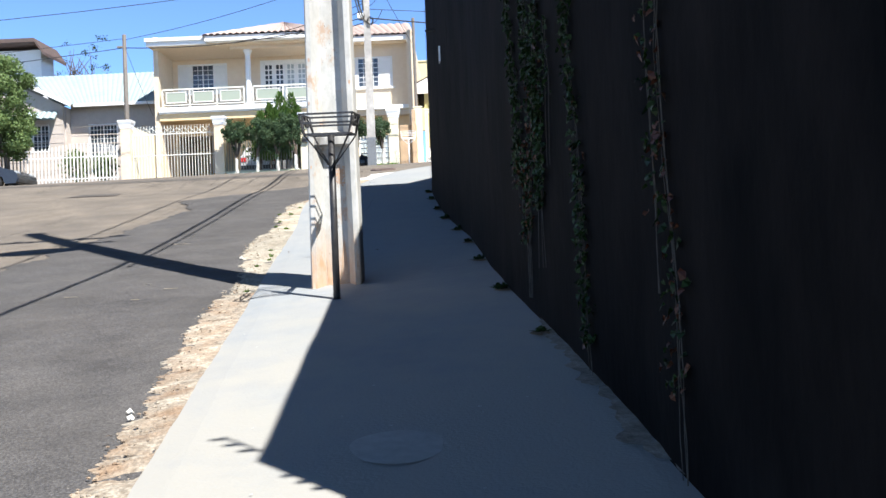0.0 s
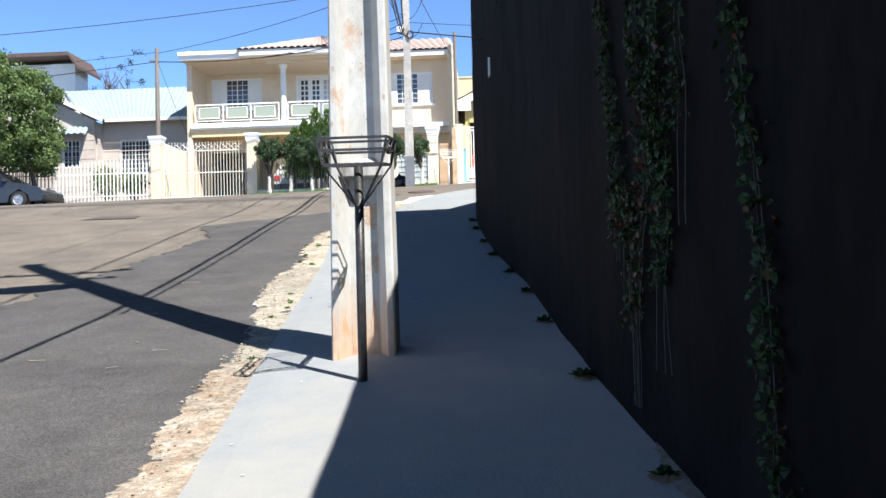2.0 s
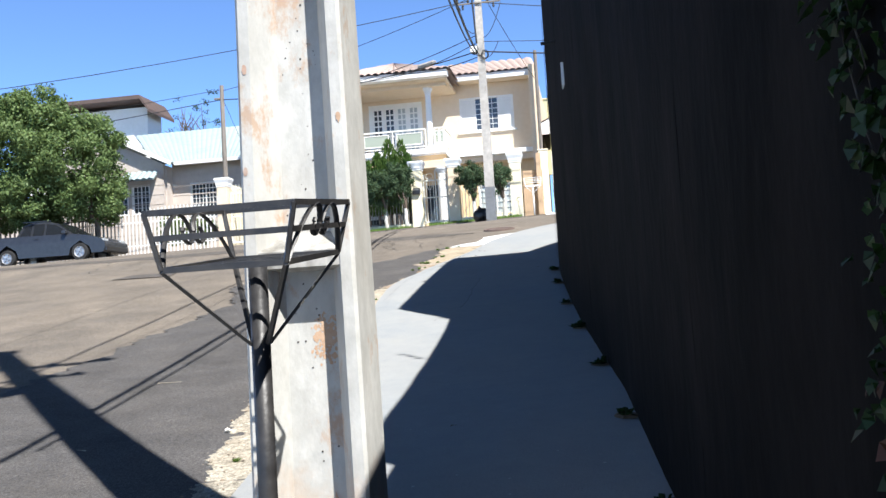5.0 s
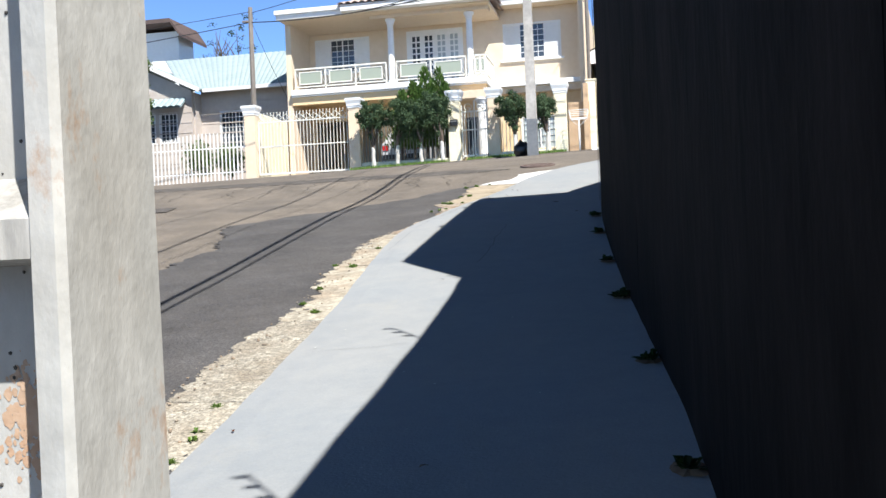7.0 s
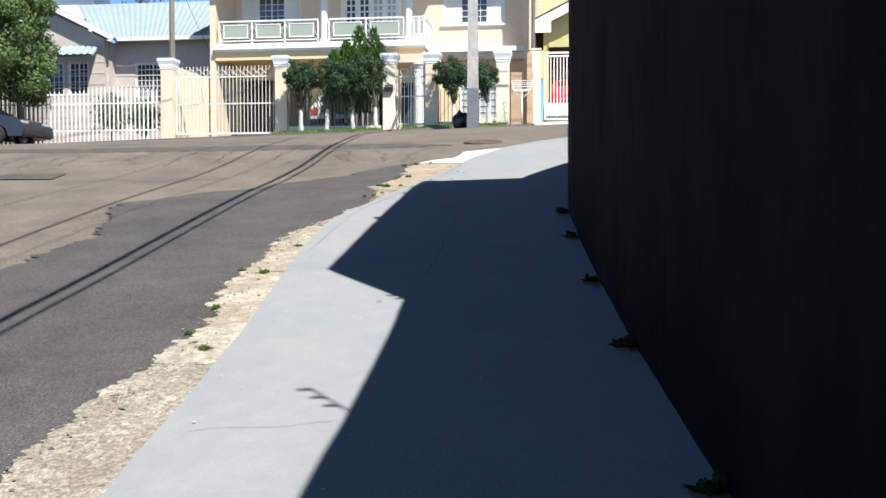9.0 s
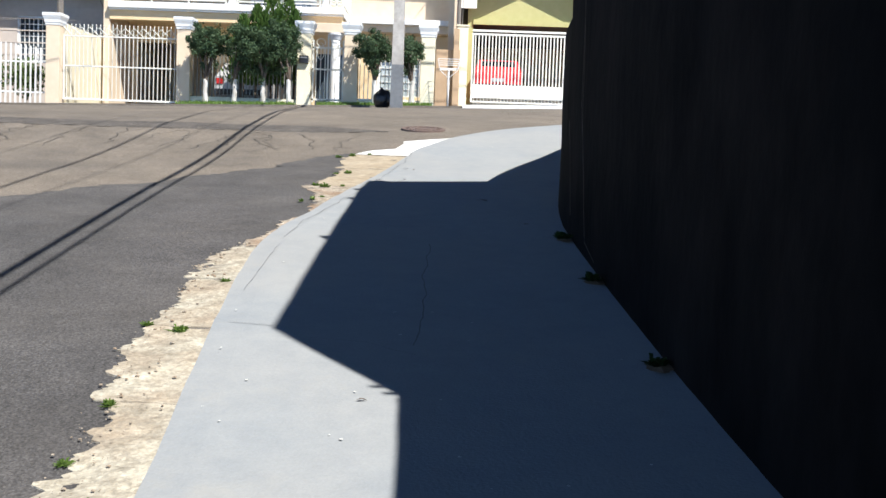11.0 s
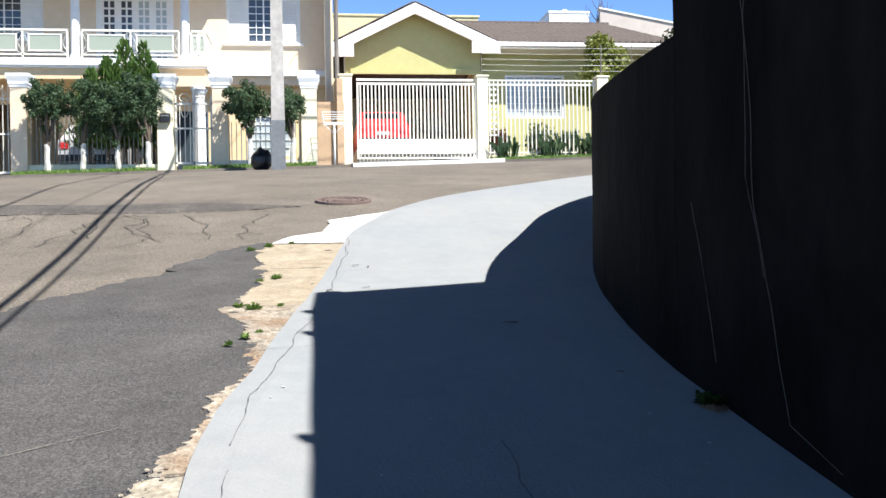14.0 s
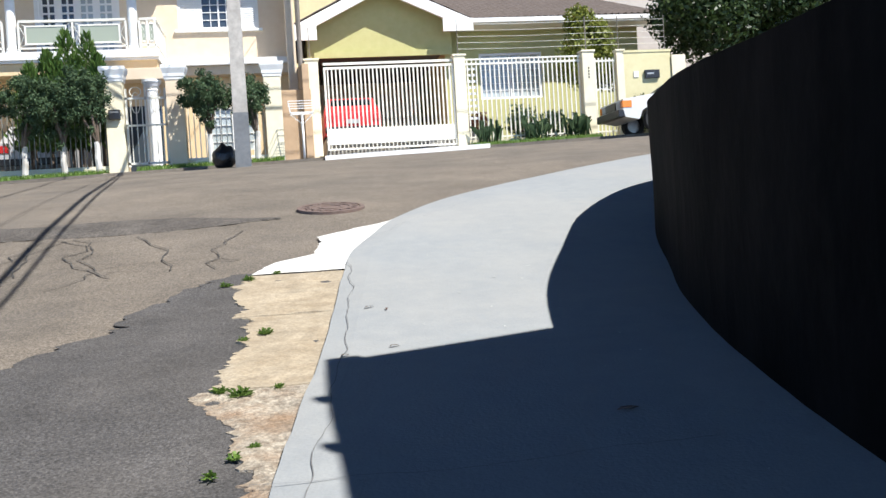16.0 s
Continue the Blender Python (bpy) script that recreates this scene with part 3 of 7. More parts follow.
# ---- gutter of worn slabs ----
gutter_out = line([(2, 0.18), (4.5, 0.22), (5.75, 0.2), (7.0, 0.28), (8.2, 0.34), (9.2, 0.33), (10.3, 0.22), (11.4, 0.3), (13.2, 0.5), (14.2, 0.5), (15.2, 0.3), (16.2, 0.34), (16.9, 0.4), (17.6, 0.27), (18.4, 0.29),
                   (18.95, 0.14), (19.5, 0.06), (20.4, 0.07), (21.1, 0.24), (21.7, 0.5), (22.4, 0.44), (23.0, 0.52), (23.8, 0.7), (24.4, 0.66)])
gutter = thing("gutter", (-1.5, 14, road_z(-1.5, 14)), "worn beige concrete gutter with ragged edge", "gutter", kind="structure")
cuts = [2.0, 3.6, 5.0, 6.6, 8.3, 9.6, 11.2, 13.0, 14.9, 16.05, 17.1, 18.05, 18.95, 20.5, 21.75, 23.2, 24.38]
for k, (a, b) in enumerate(zip(cuts, cuts[1:])):
    if b > 20.5 and a < 19:
        continue
    gap = 0.012
    bm = sheet(lambda y: kerb_x(y) - gutter_out(y), lambda y: kerb_x(y) + 0.015, a + gap, b - gap, 0.018, 6,
               lambda x, y: road_z(x, y) + 0.022 + 0.012 * noise.noise((x * 6, y * 6, k)) + 0.003 * noise.noise((x * 22, y * 22, k)), 1.0 + k * 1.7, 0.1)
    ex = bmesh.ops.extrude_face_region(bm, geom=bm.faces[:])
    bmesh.ops.translate(bm, verts=[v for v in ex["geom"] if isinstance(v, bmesh.types.BMVert)], vec=(0, 0, -0.05))
    part("gutter_slab", tidy(bm), GUTTER if b < 11 else GUTTER_GRIT if b < 15.5 else GUTTER_CREAM if b < 19 else GUTTER if b < 22 else GUTTER_TAN, gutter)
bm = sheet(lambda y: line([(24.4, -2.12), (24.75, -1.98), (25.0, -1.62), (25.6, -1.6), (25.9, -1.25), (26.25, -0.8)])(y), lambda y: kerb_x(y) + 0.01, 24.4, 26.2, 0.05, 6,
           lambda x, y: road_z(x, y) + 0.026 + 0.006 * noise.noise((x * 5, y * 5, 2)), 9.0, 0.06)
part("limewashed_slab", bm, GUTTER_WHITE, gutter, "white lime-splashed end of the gutter")
bm = bmesh.new()
rng = random.Random(5)
for k in range(900):
    y = rng.uniform(3.0, 19.0)
    x = kerb_x(y) - gutter_out(y) * rng.triangular(0.05, 1.2, 0.95) - 0.02
    r = 0.003 + 0.011 * rng.random() ** 3
    bmesh.ops.create_icosphere(bm, subdivisions=1, radius=r, matrix=Matrix.Translation((x, y, road_z(x, y) + 0.03)) @ Matrix.Diagonal((1, rng.uniform(0.6, 1.3), 0.55, 1)))
solo("gravel", bm, GUTTER, "loose pale concrete crumbs along the gutter", "gravel", "stuff")

# ---- pavement ----
bm = bmesh.new()
rows = []
ys = ticks(-24, 2, 0.8)[:-1] + ticks(2, 31, 0.15) + [33, 36]
COLS = 14
for y in ys:
    a, b = kerb_x(y) + 0.012 * noise.noise((y * 1.7, 0, 0)) + 0.006 * noise.noise((y * 8, 0, 0)), wall_x(y) + 0.06
    rows.append([bm.verts.new((a, y, lie(a, y) - 0.35))] + [bm.verts.new((a + 0.0 if i == 0 else a + (b - a) * i / COLS, y, lie(a + (b - a) * i / COLS, y) + 0.004 * noise.noise((a + (b - a) * i / COLS, y, 4)) - (0.01 if i == 0 else 0))) for i in range(COLS + 1)])
for p, q in zip(rows, rows[1:]):
    for i in range(COLS + 1):
        bm.faces.new((p[i], p[i + 1], q[i + 1], q[i]))
pavement = solo("pavement", bm, PAVING, "blue-grey painted concrete pavement, sloping, worn", "pavement", "structure")
top_z = lambda x, y: lie(x, y) + 0.006
for k, (pts, w) in enumerate([([(-1.4, 24.6), (-1.46, 23.61), (-1.62, 22.18), (-1.77, 21.09), (-1.86, 20.55), (-1.94, 20.05), (-2.01, 19.77), (-2.02, 19.37), (-2.05, 19.12)], 0.014), ([(-2.05, 20.57), (-1.74, 20.54), (-1.23, 20.54), (-0.3, 20.6)], 0.014),
                              ([(-0.96, 19.07), (-0.94, 17.71), (-0.93, 16.82)], 0.022), ([(-1.96, 17.13), (-1.66, 17.07)], 0.018), ([(-2.04, 18.9), (-2.03, 18.29), (-2.01, 17.72)], 0.01),
                              ([(-1.3, 25.1), (-0.7, 26.0), (0.3, 27.2)], 0.008), ([(-1.55, 13.9), (-0.9, 14.0)], 0.012), ([(-1.66, 16.9), (-1.2, 16.86), (-0.9, 16.7)], 0.01)]):
    part("pavement_crack", ribbon(pts, w * 0.42, top_z, 0.035, k * 5.0, 0.025), PAVE_CRACK, pavement, "fine dark crack in the paint")
bm = bmesh.new()
centre = bm.verts.new((0.32, 4.66, lie(0.32, 4.66) + 0.016))
ring = [bm.verts.new((0.32 + (0.19 + 0.012 * math.sin(3 * a)) * math.cos(a), 4.66 + 0.2 * math.sin(a), lie(0.32, 4.66 + 0.2 * math.sin(a)) + 0.012)) for a in np.linspace(0, 2 * math.pi, 28, endpoint=False)]
for i in range(28):
    bm.faces.new((centre, ring[i], ring[(i + 1) % 28]))
part("cement_patch", bm, CEMENT, pavement, "round pale cement patch")
bm = bmesh.new()
rng = random.Random(9)
for k in range(150):
    y = rng.uniform(3, 27)
    x = rng.uniform(kerb_x(y) + 0.08, wall_x(y) - 0.2)
    r = rng.uniform(0.004, 0.011)
    n = 7
    vs = [bm.verts.new((x + r * rng.uniform(0.5, 1.2) * math.cos(a), y + r * rng.uniform(0.5, 1.4) * math.sin(a), lie(x, y) + 0.007)) for a in np.linspace(0, 2 * math.pi, n, endpoint=False)]
    bm.faces.new(vs)
part("paint_flecks", bm, GUTTER_WHITE, pavement, "small pale chips and spots on the paint")["kind"] = "stuff"

# ---- black boundary wall, stepping up the slope ----
def wall_run(name, y0, y1, top, label, thick=0.16, mat=None):
    bm = bmesh.new()
    ys = ticks(y0, y1, 0.3)
    front, back = [], []
    for y in ys:
        d = Vector((wall_x(y + 0.05) - wall_x(y - 0.05), 0.1, 0)).normalized()
        x, zt, zb = wall_x(y), top(y), lie(wall_x(y), y) - 0.3
        levels = list(np.linspace(zb, zt, 10))
        front.append([bm.verts.new((x + 0.012 * noise.noise((y * 1.5, z * 1.5, 3)), y, z)) for z in levels])
        back.append([bm.verts.new((x + d.y * thick, y - d.x * thick, z)) for z in (zb, zt)])
    for (f, g), (b, c) in zip(zip(front, front[1:]), zip(back, back[1:])):
        for i in range(9):
            bm.faces.new((f[i], f[i + 1], g[i + 1], g[i]))
        bm.faces.new((f[9], b[1], c[1], g[9]))
        bm.faces.new((b[1], b[0], c[0], c[1]))
    for f, b in ((front[0], back[0]), (front[-1], back[-1])):
        bm.faces.new((*f, b[1], b[0]))
    return solo(name, tidy(bm), mat or WALLBLACK, label, "wall", "structure")


wall_run("wall_1", -30, 2.75, lambda y: 2.75 + 0.06 * (y - 2.75), "black-painted rendered boundary wall, lowest step")
wall_run("wall_2", 2.753, 9.35, lambda y: 3.54 + 0.078 * (y - 2.8), "black-painted rendered boundary wall overgrown with ivy")
wall_run("wall_3", 9.353, 14.4, lambda y: 4.57 + 0.068 * (y - 9.35), "black-painted rendered boundary wall, third step")
wall_run("wall_4", 14.403, 19.9, lambda y: 6.46 + 0.01 * (y - 14.2), "tall black-painted rendered boundary wall")
wall_run("wall_5", 19.903, 38, lambda y: 4.40 + 0.055 * max(y - 21, 0), "low black-painted curved wall at the corner")
# bare end of the tall step and its return into the plot
x0 = wall_x(14.4)
solo("wall_end", boxes((x0 + 0.012, x0 + 0.17, 14.3955, 14.4025, 4.6, 6.45)), WALLGREY, "bare grey cement end of the tall wall", "wall", "structure")
bm = bmesh.new()
xa, ya = wall_x(19.9) + 0.16, 19.72
prism(bm, [(xa, ya), (xa + 6, ya + 1.76), (xa + 5.95, ya + 1.92), (xa, ya + 0.165)], "z", 2.3, 6.47)
solo("wall_return", tidy(bm), WALLBLACK, "tall rendered return wall running back into the plot", "wall", "structure")

# ---- things by the pavement ----
def double_t_pole():
    """The near concrete pole: two flanges, a web between, cross ribs."""
    px, py, foot, top = -0.483, 9.25, 1.0, 12.6
    pole = thing("utility_pole", (px, py + 0.17, foot), "pale concrete double-T utility pole, earth-stained at its foot", "utility pole")
    def half(z):
        return 0.219 - 0.0095 * (z - foot)
    def depth(z):
        return 0.31 - 0.011 * (z - foot)
    stops = [foot - 0.4, foot + 0.02, foot + 0.35, foot + 0.7, 1.9, 2.5, 3.5, 5, 7, 9, 10.6, top]
    bm = bmesh.new()
    rings = []
    for z in stops:
        h, d, c = half(z), depth(z), 0.012
        f, w = 0.052, 0.115
        rings.append([(px + a, py + b, z) for a, b in ((-h, c), (c - h, 0), (f - h, 0), (w - h, 0.13), (h - w, 0.13), (h - f, 0), (h - c, 0), (h, c), (h, d - c), (h - c, d), (h - f, d), (h - w, d - 0.08), (w - h, d - 0.08), (f - h, d), (c - h, d), (-h, d - c))])
    loft(bm, rings)
    part("shaft", tidy(bm), POLECON, pole)
    for z in (2.325, 4.03, 5.67, 7.27):
        bm = bmesh.new()
        h = half(z) - 0.054
        prism(bm, [(py + 0.006, z), (py + 0.006, z - 0.06), (py + 0.134, z - 0.07), (py + 0.134, z + 0.075)], "x", px - h - 0.004, px + h + 0.004)
        part("cross_rib", tidy(bm), POLEDIRT, pole, "rain-streaked grimy cross rib")
    # red earth splashed on the foot
    for side in (-1, 1):
        bm = bmesh.new()
        xs = sorted((px + side * half(1.1), px + side * (half(1.1) - 0.05)))
        cols = ticks(xs[0] + 0.012, xs[1] - 0.012, 0.01)
        low = [bm.verts.new((x, py - 0.003, foot - 0.05)) for x in cols]
        high = [bm.verts.new((x, py - 0.003, foot + 0.3 + 0.28 * noise.noise((x * 28, side, 2)))) for x in cols]
        for i in range(len(cols) - 1):
            bm.faces.new((low[i], low[i + 1], high[i + 1], high[i]))
        part("earth_stain", tidy(bm), POLERED, pole, "rusty red earth stain")
    bm = bmesh.new()
    cols = ticks(px - 0.09, px + 0.09, 0.01)
    low = [bm.verts.new((x, py + 0.1265, foot - 0.05)) for x in cols]
    high = [bm.verts.new((x, py + 0.1265, foot + 0.27 + 0.25 * noise.noise((x * 25, 4, 2)))) for x in cols]
    for i in range(len(cols) - 1):
        bm.faces.new((low[i], low[i + 1], high[i + 1], high[i]))
    part("earth_stain", tidy(bm), POLERED, pole)
    rng = random.Random(21)
    bm = bmesh.new()
    for k in range(190):
        u = rng.gauss(0, 1)
        cx, cz, r = min(px + 0.05 + 0.019 * rng.gauss(0, 1) + (0.012 if k % 3 == 0 else 0), px + 0.092), 2.02 + 0.042 * u - (0.06 if k % 5 == 0 else 0), rng.uniform(0.003, 0.012) * max(0.3, 1 - 0.3 * abs(u))
        a0 = rng.uniform(0, 6)
        bm.faces.new([bm.verts.new((cx + r * rng.uniform(0.6, 1.2) * math.cos(a), py + 0.1293 - 0.000004 * k, cz + 1.3 * r * rng.uniform(0.6, 1.2) * math.sin(a))) for a in np.linspace(a0, a0 + 2 * math.pi, 9, endpoint=False)])
    part("rust_stain", tidy(bm), POLERED, pole, "reddish rust spots")["kind"] = "stuff"
    rng = random.Random(3)
    for k in range(4):
        z = rng.uniform(1.5, 3.9)
        s = rng.choice((-1, 1))
        x = px + s * (half(z) - rng.uniform(0.018, 0.04))
        r = rng.uniform(0.004, 0.01)
        bm = bmesh.new()
        vs = [bm.verts.new((x + r * math.cos(a) * (1 + 0.5 * noise.noise((a * 2, k, 1))), py - 0.0025, z + 2.0 * r * math.sin(a) * (1 + 0.5 * noise.noise((a * 2, k, 3))))) for a in np.linspace(0, 2 * math.pi, 12, endpoint=False)]
        bm.faces.new(vs)
        part("rust_stain", tidy(bm), POLERUST if k % 3 else POLERED, pole)
    bm = bmesh.new()
    for k in range(60):
        z = rng.uniform(1.3, 4.3)
        x = px + rng.uniform(-1, 1) * (half(z) - 0.13)
        bmesh.ops.create_icosphere(bm, subdivisions=1, radius=rng.uniform(0.0015, 0.0045), matrix=Matrix.Translation((x, py + 0.13, z)))
    part("pores", bm, CRACK, pole, "small dark pores in the concrete")["kind"] = "stuff"
    # crossarm with insulators at the head, a cable rack and a street lamp lower down
    def turned(bm, angle):
        bmesh.ops.transform(bm, matrix=Matrix.Translation((px, py + 0.15, 0)) @ Matrix.Rotation(angle, 4, "Z"), verts=bm.verts)
        return bm
    part("crossarm", turned(boxes((-1.04, 1.04, -0.24, -0.15, 11.15, 11.26), bevel=0.008), 0.2), WOODPOLE, pole)
    for dx in (-0.95, -0.45, 0.45, 0.95):
        part("insulator", turned(lathe([(0.012, 0), (0.012, 0.06), (0.05, 0.07), (0.055, 0.1), (0.035, 0.12), (0.045, 0.15), (0.02, 0.19)], (dx, -0.195, 11.26), 10), 0.2), WHITE, pole)
    part("head_cap", turned(boxes((-0.13, 0.13, -0.1, 0.1, top - 0.2, top + 0.02), bevel=0.02), 0.2), WOODPOLE, pole)
    part("cable_rack", turned(boxes((-0.2, 0.6, -0.22, -0.15, 10.15, 10.2)), 0.2), WOODPOLE, pole)
    for dx in (0.3, 0.55):
        part("insulator", turned(lathe([(0.012, 0), (0.05, 0.04), (0.03, 0.08), (0.05, 0.12), (0.02, 0.18)], (dx, -0.185, 10.2), 10), 0.2), WHITE, pole)
    bm = bmesh.new()
    tube(bm, [(-0.1, -0.05, 8.9), (-0.3, -0.05, 9.1), (-1.0, -0.05, 9.2), (-1.85, -0.05, 9.2)], 0.03, 8)
    arm = part("lamp_arm", turned(bm, 0.36), GREYPAINT, pole, smooth=True)
    bm = bmesh.new()
    bmesh.ops.create_uvsphere(bm, u_segments=18, v_segments=10, radius=1, matrix=Matrix.Translation((-0.62, -0.05, 9.25)) @ Matrix.Diagonal((0.6, 0.25, 0.34, 1)))
    part("transformer_drum", turned(bm, 0.36), GREYPAINT, arm, "rounded grey transformer drum", smooth=True)
    bm = bmesh.new()
    bmesh.ops.create_uvsphere(bm, u_segments=10, v_segments=6, radius=1, matrix=Matrix.Translation((-1.85, -0.05, 9.21)) @ Matrix.Diagonal((0.12, 0.06, 0.05, 1)))
    part("photocell", turned(bm, 0.36), GREYPAINT, arm, smooth=True)
    return pole


double_t_pole()


def litter_basket(px, py, foot, metal, name, label, platform=1.31, half=0.185, deep=0.2, rim=0.25, flare=0.07, scroll=True, tilt=0.0):
    """A raised rubbish basket of flat bar on a single post."""
    b = thing(name, (px, py, foot), label, "rubbish basket")
    post = bmesh.new()
    tube(post, [(px, py, foot - 0.1), (px, py, foot + platform)], 0.028, 12)
    part("post", post, metal, b, smooth=True)
    def put(kind, bm):
        for v in bm.verts:
            v.co.z += tilt * (v.co.y - py)
        return part(kind, bm, metal, b)
    z0, z1 = foot + platform, foot + platform + rim
    def ring(z, f):
        return [(px - half - f, py - deep - f * 0.6, z), (px + half + f, py - deep - f * 0.6, z), (px + half + f, py + deep + f * 0.6, z), (px - half - f, py + deep + f * 0.6, z)]
    for k, (z, f) in enumerate(((z0, 0), (z0 + rim * 0.55, flare * 0.6), (z1, flare))):
        o, n = ring(z, f + 0.004), ring(z, f - 0.004)
        bm = bmesh.new()
        loft(bm, [[(p[0], p[1], z - 0.008) for p in o], [(p[0], p[1], z + 0.008) for p in o], [(p[0], p[1], z + 0.008) for p in n], [(p[0], p[1], z - 0.008) for p in n], [(p[0], p[1], z - 0.008) for p in o]], caps=False)
        bmesh.ops.remove_doubles(bm, verts=bm.verts, dist=0.0002)
        put(("platform_frame", "middle_rail", "rim")[k], bm)
    a, c = ring(z0, 0), ring(z1, flare)
    for p, q in zip(a, c):
        bm = bmesh.new()
        tube(bm, [p, q], 0.008, 5)
        put("corner_bar", bm)
    slats = 9
    for k in range(slats):
        y = py - deep + (k + 0.5) * 2 * deep / slats
        put("platform_rod", boxes((px - half, px + half, y - 0.0035, y + 0.0035, z0 - 0.005, z0 + 0.002)))
    for sx in (-1, 1):
        for sy in (-1, 1):
            bm = bmesh.new()
            tube(bm, [(px + sx * 0.025, py + sy * 0.01, foot + platform - 0.24), (px + sx * half, py + sy * deep, z0 - 0.005)], 0.009, 4, 0.6)
            put("brace", bm)
    if scroll:
        for sx in (-1, 1):
            for m in (-1, 1):
                curl = [(0.0, 0.97), (0.05, 0.88), (0.1, 0.76), (0.145, 0.62), (0.175, 0.49), (0.192, 0.37), (0.196, 0.27), (0.186, 0.16), (0.16, 0.08), (0.128, 0.035)]
                curl += [(0.118 - 0.036 * math.sin(a), 0.15 - 0.115 * math.cos(a)) for a in np.linspace(0, 3.9, 11)]
                bm = bmesh.new()
                tube(bm, [(px + sx * (half + flare * h / 0.2), py + m * deep * w, z0 + h * rim / 0.2) for h, w in curl], 0.0085, 6, 0.55)
                put("scroll", bm)
    return b


litter_basket(-0.398, 8.58, 0.93, BLACKMETAL, "rubbish_basket", "black steel rubbish basket with scrolls on one post", platform=1.32, half=0.172, deep=0.265, rim=0.155, flare=0.035, tilt=0.11)


# weeds at the wall's foot and in the gutter
def tuft(name, x, y, z, size, mat, n, seed, label, category, broad=False, spread=(0.25, 1.0)):
    rng = random.Random(seed)
    bm = bmesh.new()
    for k in range(n):
        a = rng.uniform(0, 2 * math.pi)
        l, w = size * rng.uniform(0.5, 1.0), size * (0.16 if broad else 0.05) * rng.uniform(0.7, 1.2)
        lean = rng.uniform(*spread)
        d, s = Vector((math.cos(a), math.sin(a), 0)), Vector((-math.sin(a), math.cos(a), 0))
        base = Vector((x + rng.uniform(-0.3, 0.3) * size, y + rng.uniform(-0.3, 0.3) * size, z))
        mid = base + d * l * lean * 0.5 + Vector((0, 0, l * (1.1 - lean) * 0.7))
        tip = base + d * l * lean + Vector((0, 0, l * (1.1 - lean) * 0.75))
        v = [bm.verts.new(p) for p in (base - s * w * 0.4, base + s * w * 0.4, mid + s * w, tip, mid - s * w)]
        bm.faces.new(v)
    ob = thing(name, (x, y, z), label, category, "weeds")
    part("leaves", bm, mat, ob)["kind"] = "stuff"
    return ob


def dirt_hollow(x, y, r, seed):
    bm = bmesh.new()
    rng = random.Random(seed)
    n = 16
    c = bm.verts.new((x, y, lie(x, y) + 0.02))
    ring = [bm.verts.new((x + r * rng.uniform(0.8, 1.2) * math.cos(a), y + 1.5 * r * rng.uniform(0.7, 1.2) * math.sin(a), lie(x, y + r * math.sin(a)) + 0.007)) for a in np.linspace(0, 2 * math.pi, n, endpoint=False)]
    for i in range(n):
        bm.faces.new((c, ring[i], ring[(i + 1) % n]))
    solo("planting_hollow", bm, EARTH, "earth-filled hollow at the wall's foot", "soil", "structure")


for k, (y, s) in enumerate([(6.5, 0.1), (8.2, 0.13), (10.03, 0.13), (11.6, 0.12), (13.25, 0.14), (15.1, 0.16), (16.67, 0.13), (18.2, 0.16), (19.38, 0.15)]):
    x = wall_x(y) - 0.1
    dirt_hollow(x + 0.04, y, 0.07, k)
    tuft("weed", x + 0.03, y, lie(x, y) + 0.01, s * 0.75, LEAF_IVY, 40, k, "green broad-leaved weed at the foot of the black wall", "weed", True)
for k, (x, y, s) in enumerate([(-1.95, 15.15, 0.12), (-2.16, 15.45, 0.1), (-2.2, 16.0, 0.11), (-2.4, 17.1, 0.1), (-2.2, 17.02, 0.14), (-2.12, 21.66, 0.16), (-2.22, 21.72, 0.12), (-1.95, 21.72, 0.09), (-2.02, 22.75, 0.13), (-2.14, 22.62, 0.1),
                               (-2.15, 24.25, 0.14), (-2.3, 24.1, 0.12), (-1.95, 24.4, 0.1), (-2.05, 21.0, 0.08), (-1.75, 12.9, 0.1), (-1.62, 12.1, 0.09), (-1.66, 11.6, 0.08), (-2.2, 18.0, 0.09), (-1.36, 9.7, 0.09)]):
    tuft("grass_tuft", x, y, road_z(x, y) + 0.02, s * 0.55, LEAF_GRASS, 60, 100 + k, "green grass tuft growing in a gutter joint", "grass")
solo("mortar_strip", sheet(lambda y: wall_x(y) - 0.01 - 0.06 * clamp((y - 4.0) / 0.5) * clamp((6.9 - y) / 0.4), lambda y: wall_x(y) + 0.02, 4.0, 6.9, 0.04, 4, lambda x, y: lie(x, y) + 0.012 + 0.008 * noise.noise((x * 9, y * 9, 2)), 13.0, 0.08), MORTAR,
     "ragged pale mortar along the wall's foot", "mortar", "structure")


# litter, dry twigs and fallen leaves
def scrap(x, y, z, size, seed):
    rng = random.Random(seed)
    bm = bmesh.new()
    n, size = 9, 0.6 * size
    rim = [bm.verts.new((x + size * rng.uniform(0.5, 1.2) * math.cos(a), y + 0.6 * size * rng.uniform(0.5, 1.2) * math.sin(a), z + rng.uniform(0.002, 0.02))) for a in np.linspace(0, 2 * math.pi, n, endpoint=False)]
    mid = bm.verts.new((x, y, z + 0.03))
    low = bm.verts.new((x, y, z))
    for i in range(n):
        bm.faces.new((mid, rim[i], rim[(i + 1) % n]))
        bm.faces.new((low, rim[(i + 1) % n], rim[i]))
    ob = thing("paper_scrap", (x, y, z), "small crumpled white paper scrap by the gutter", "litter", "paper scraps")
    part("paper", tidy(bm), IVORY, ob)


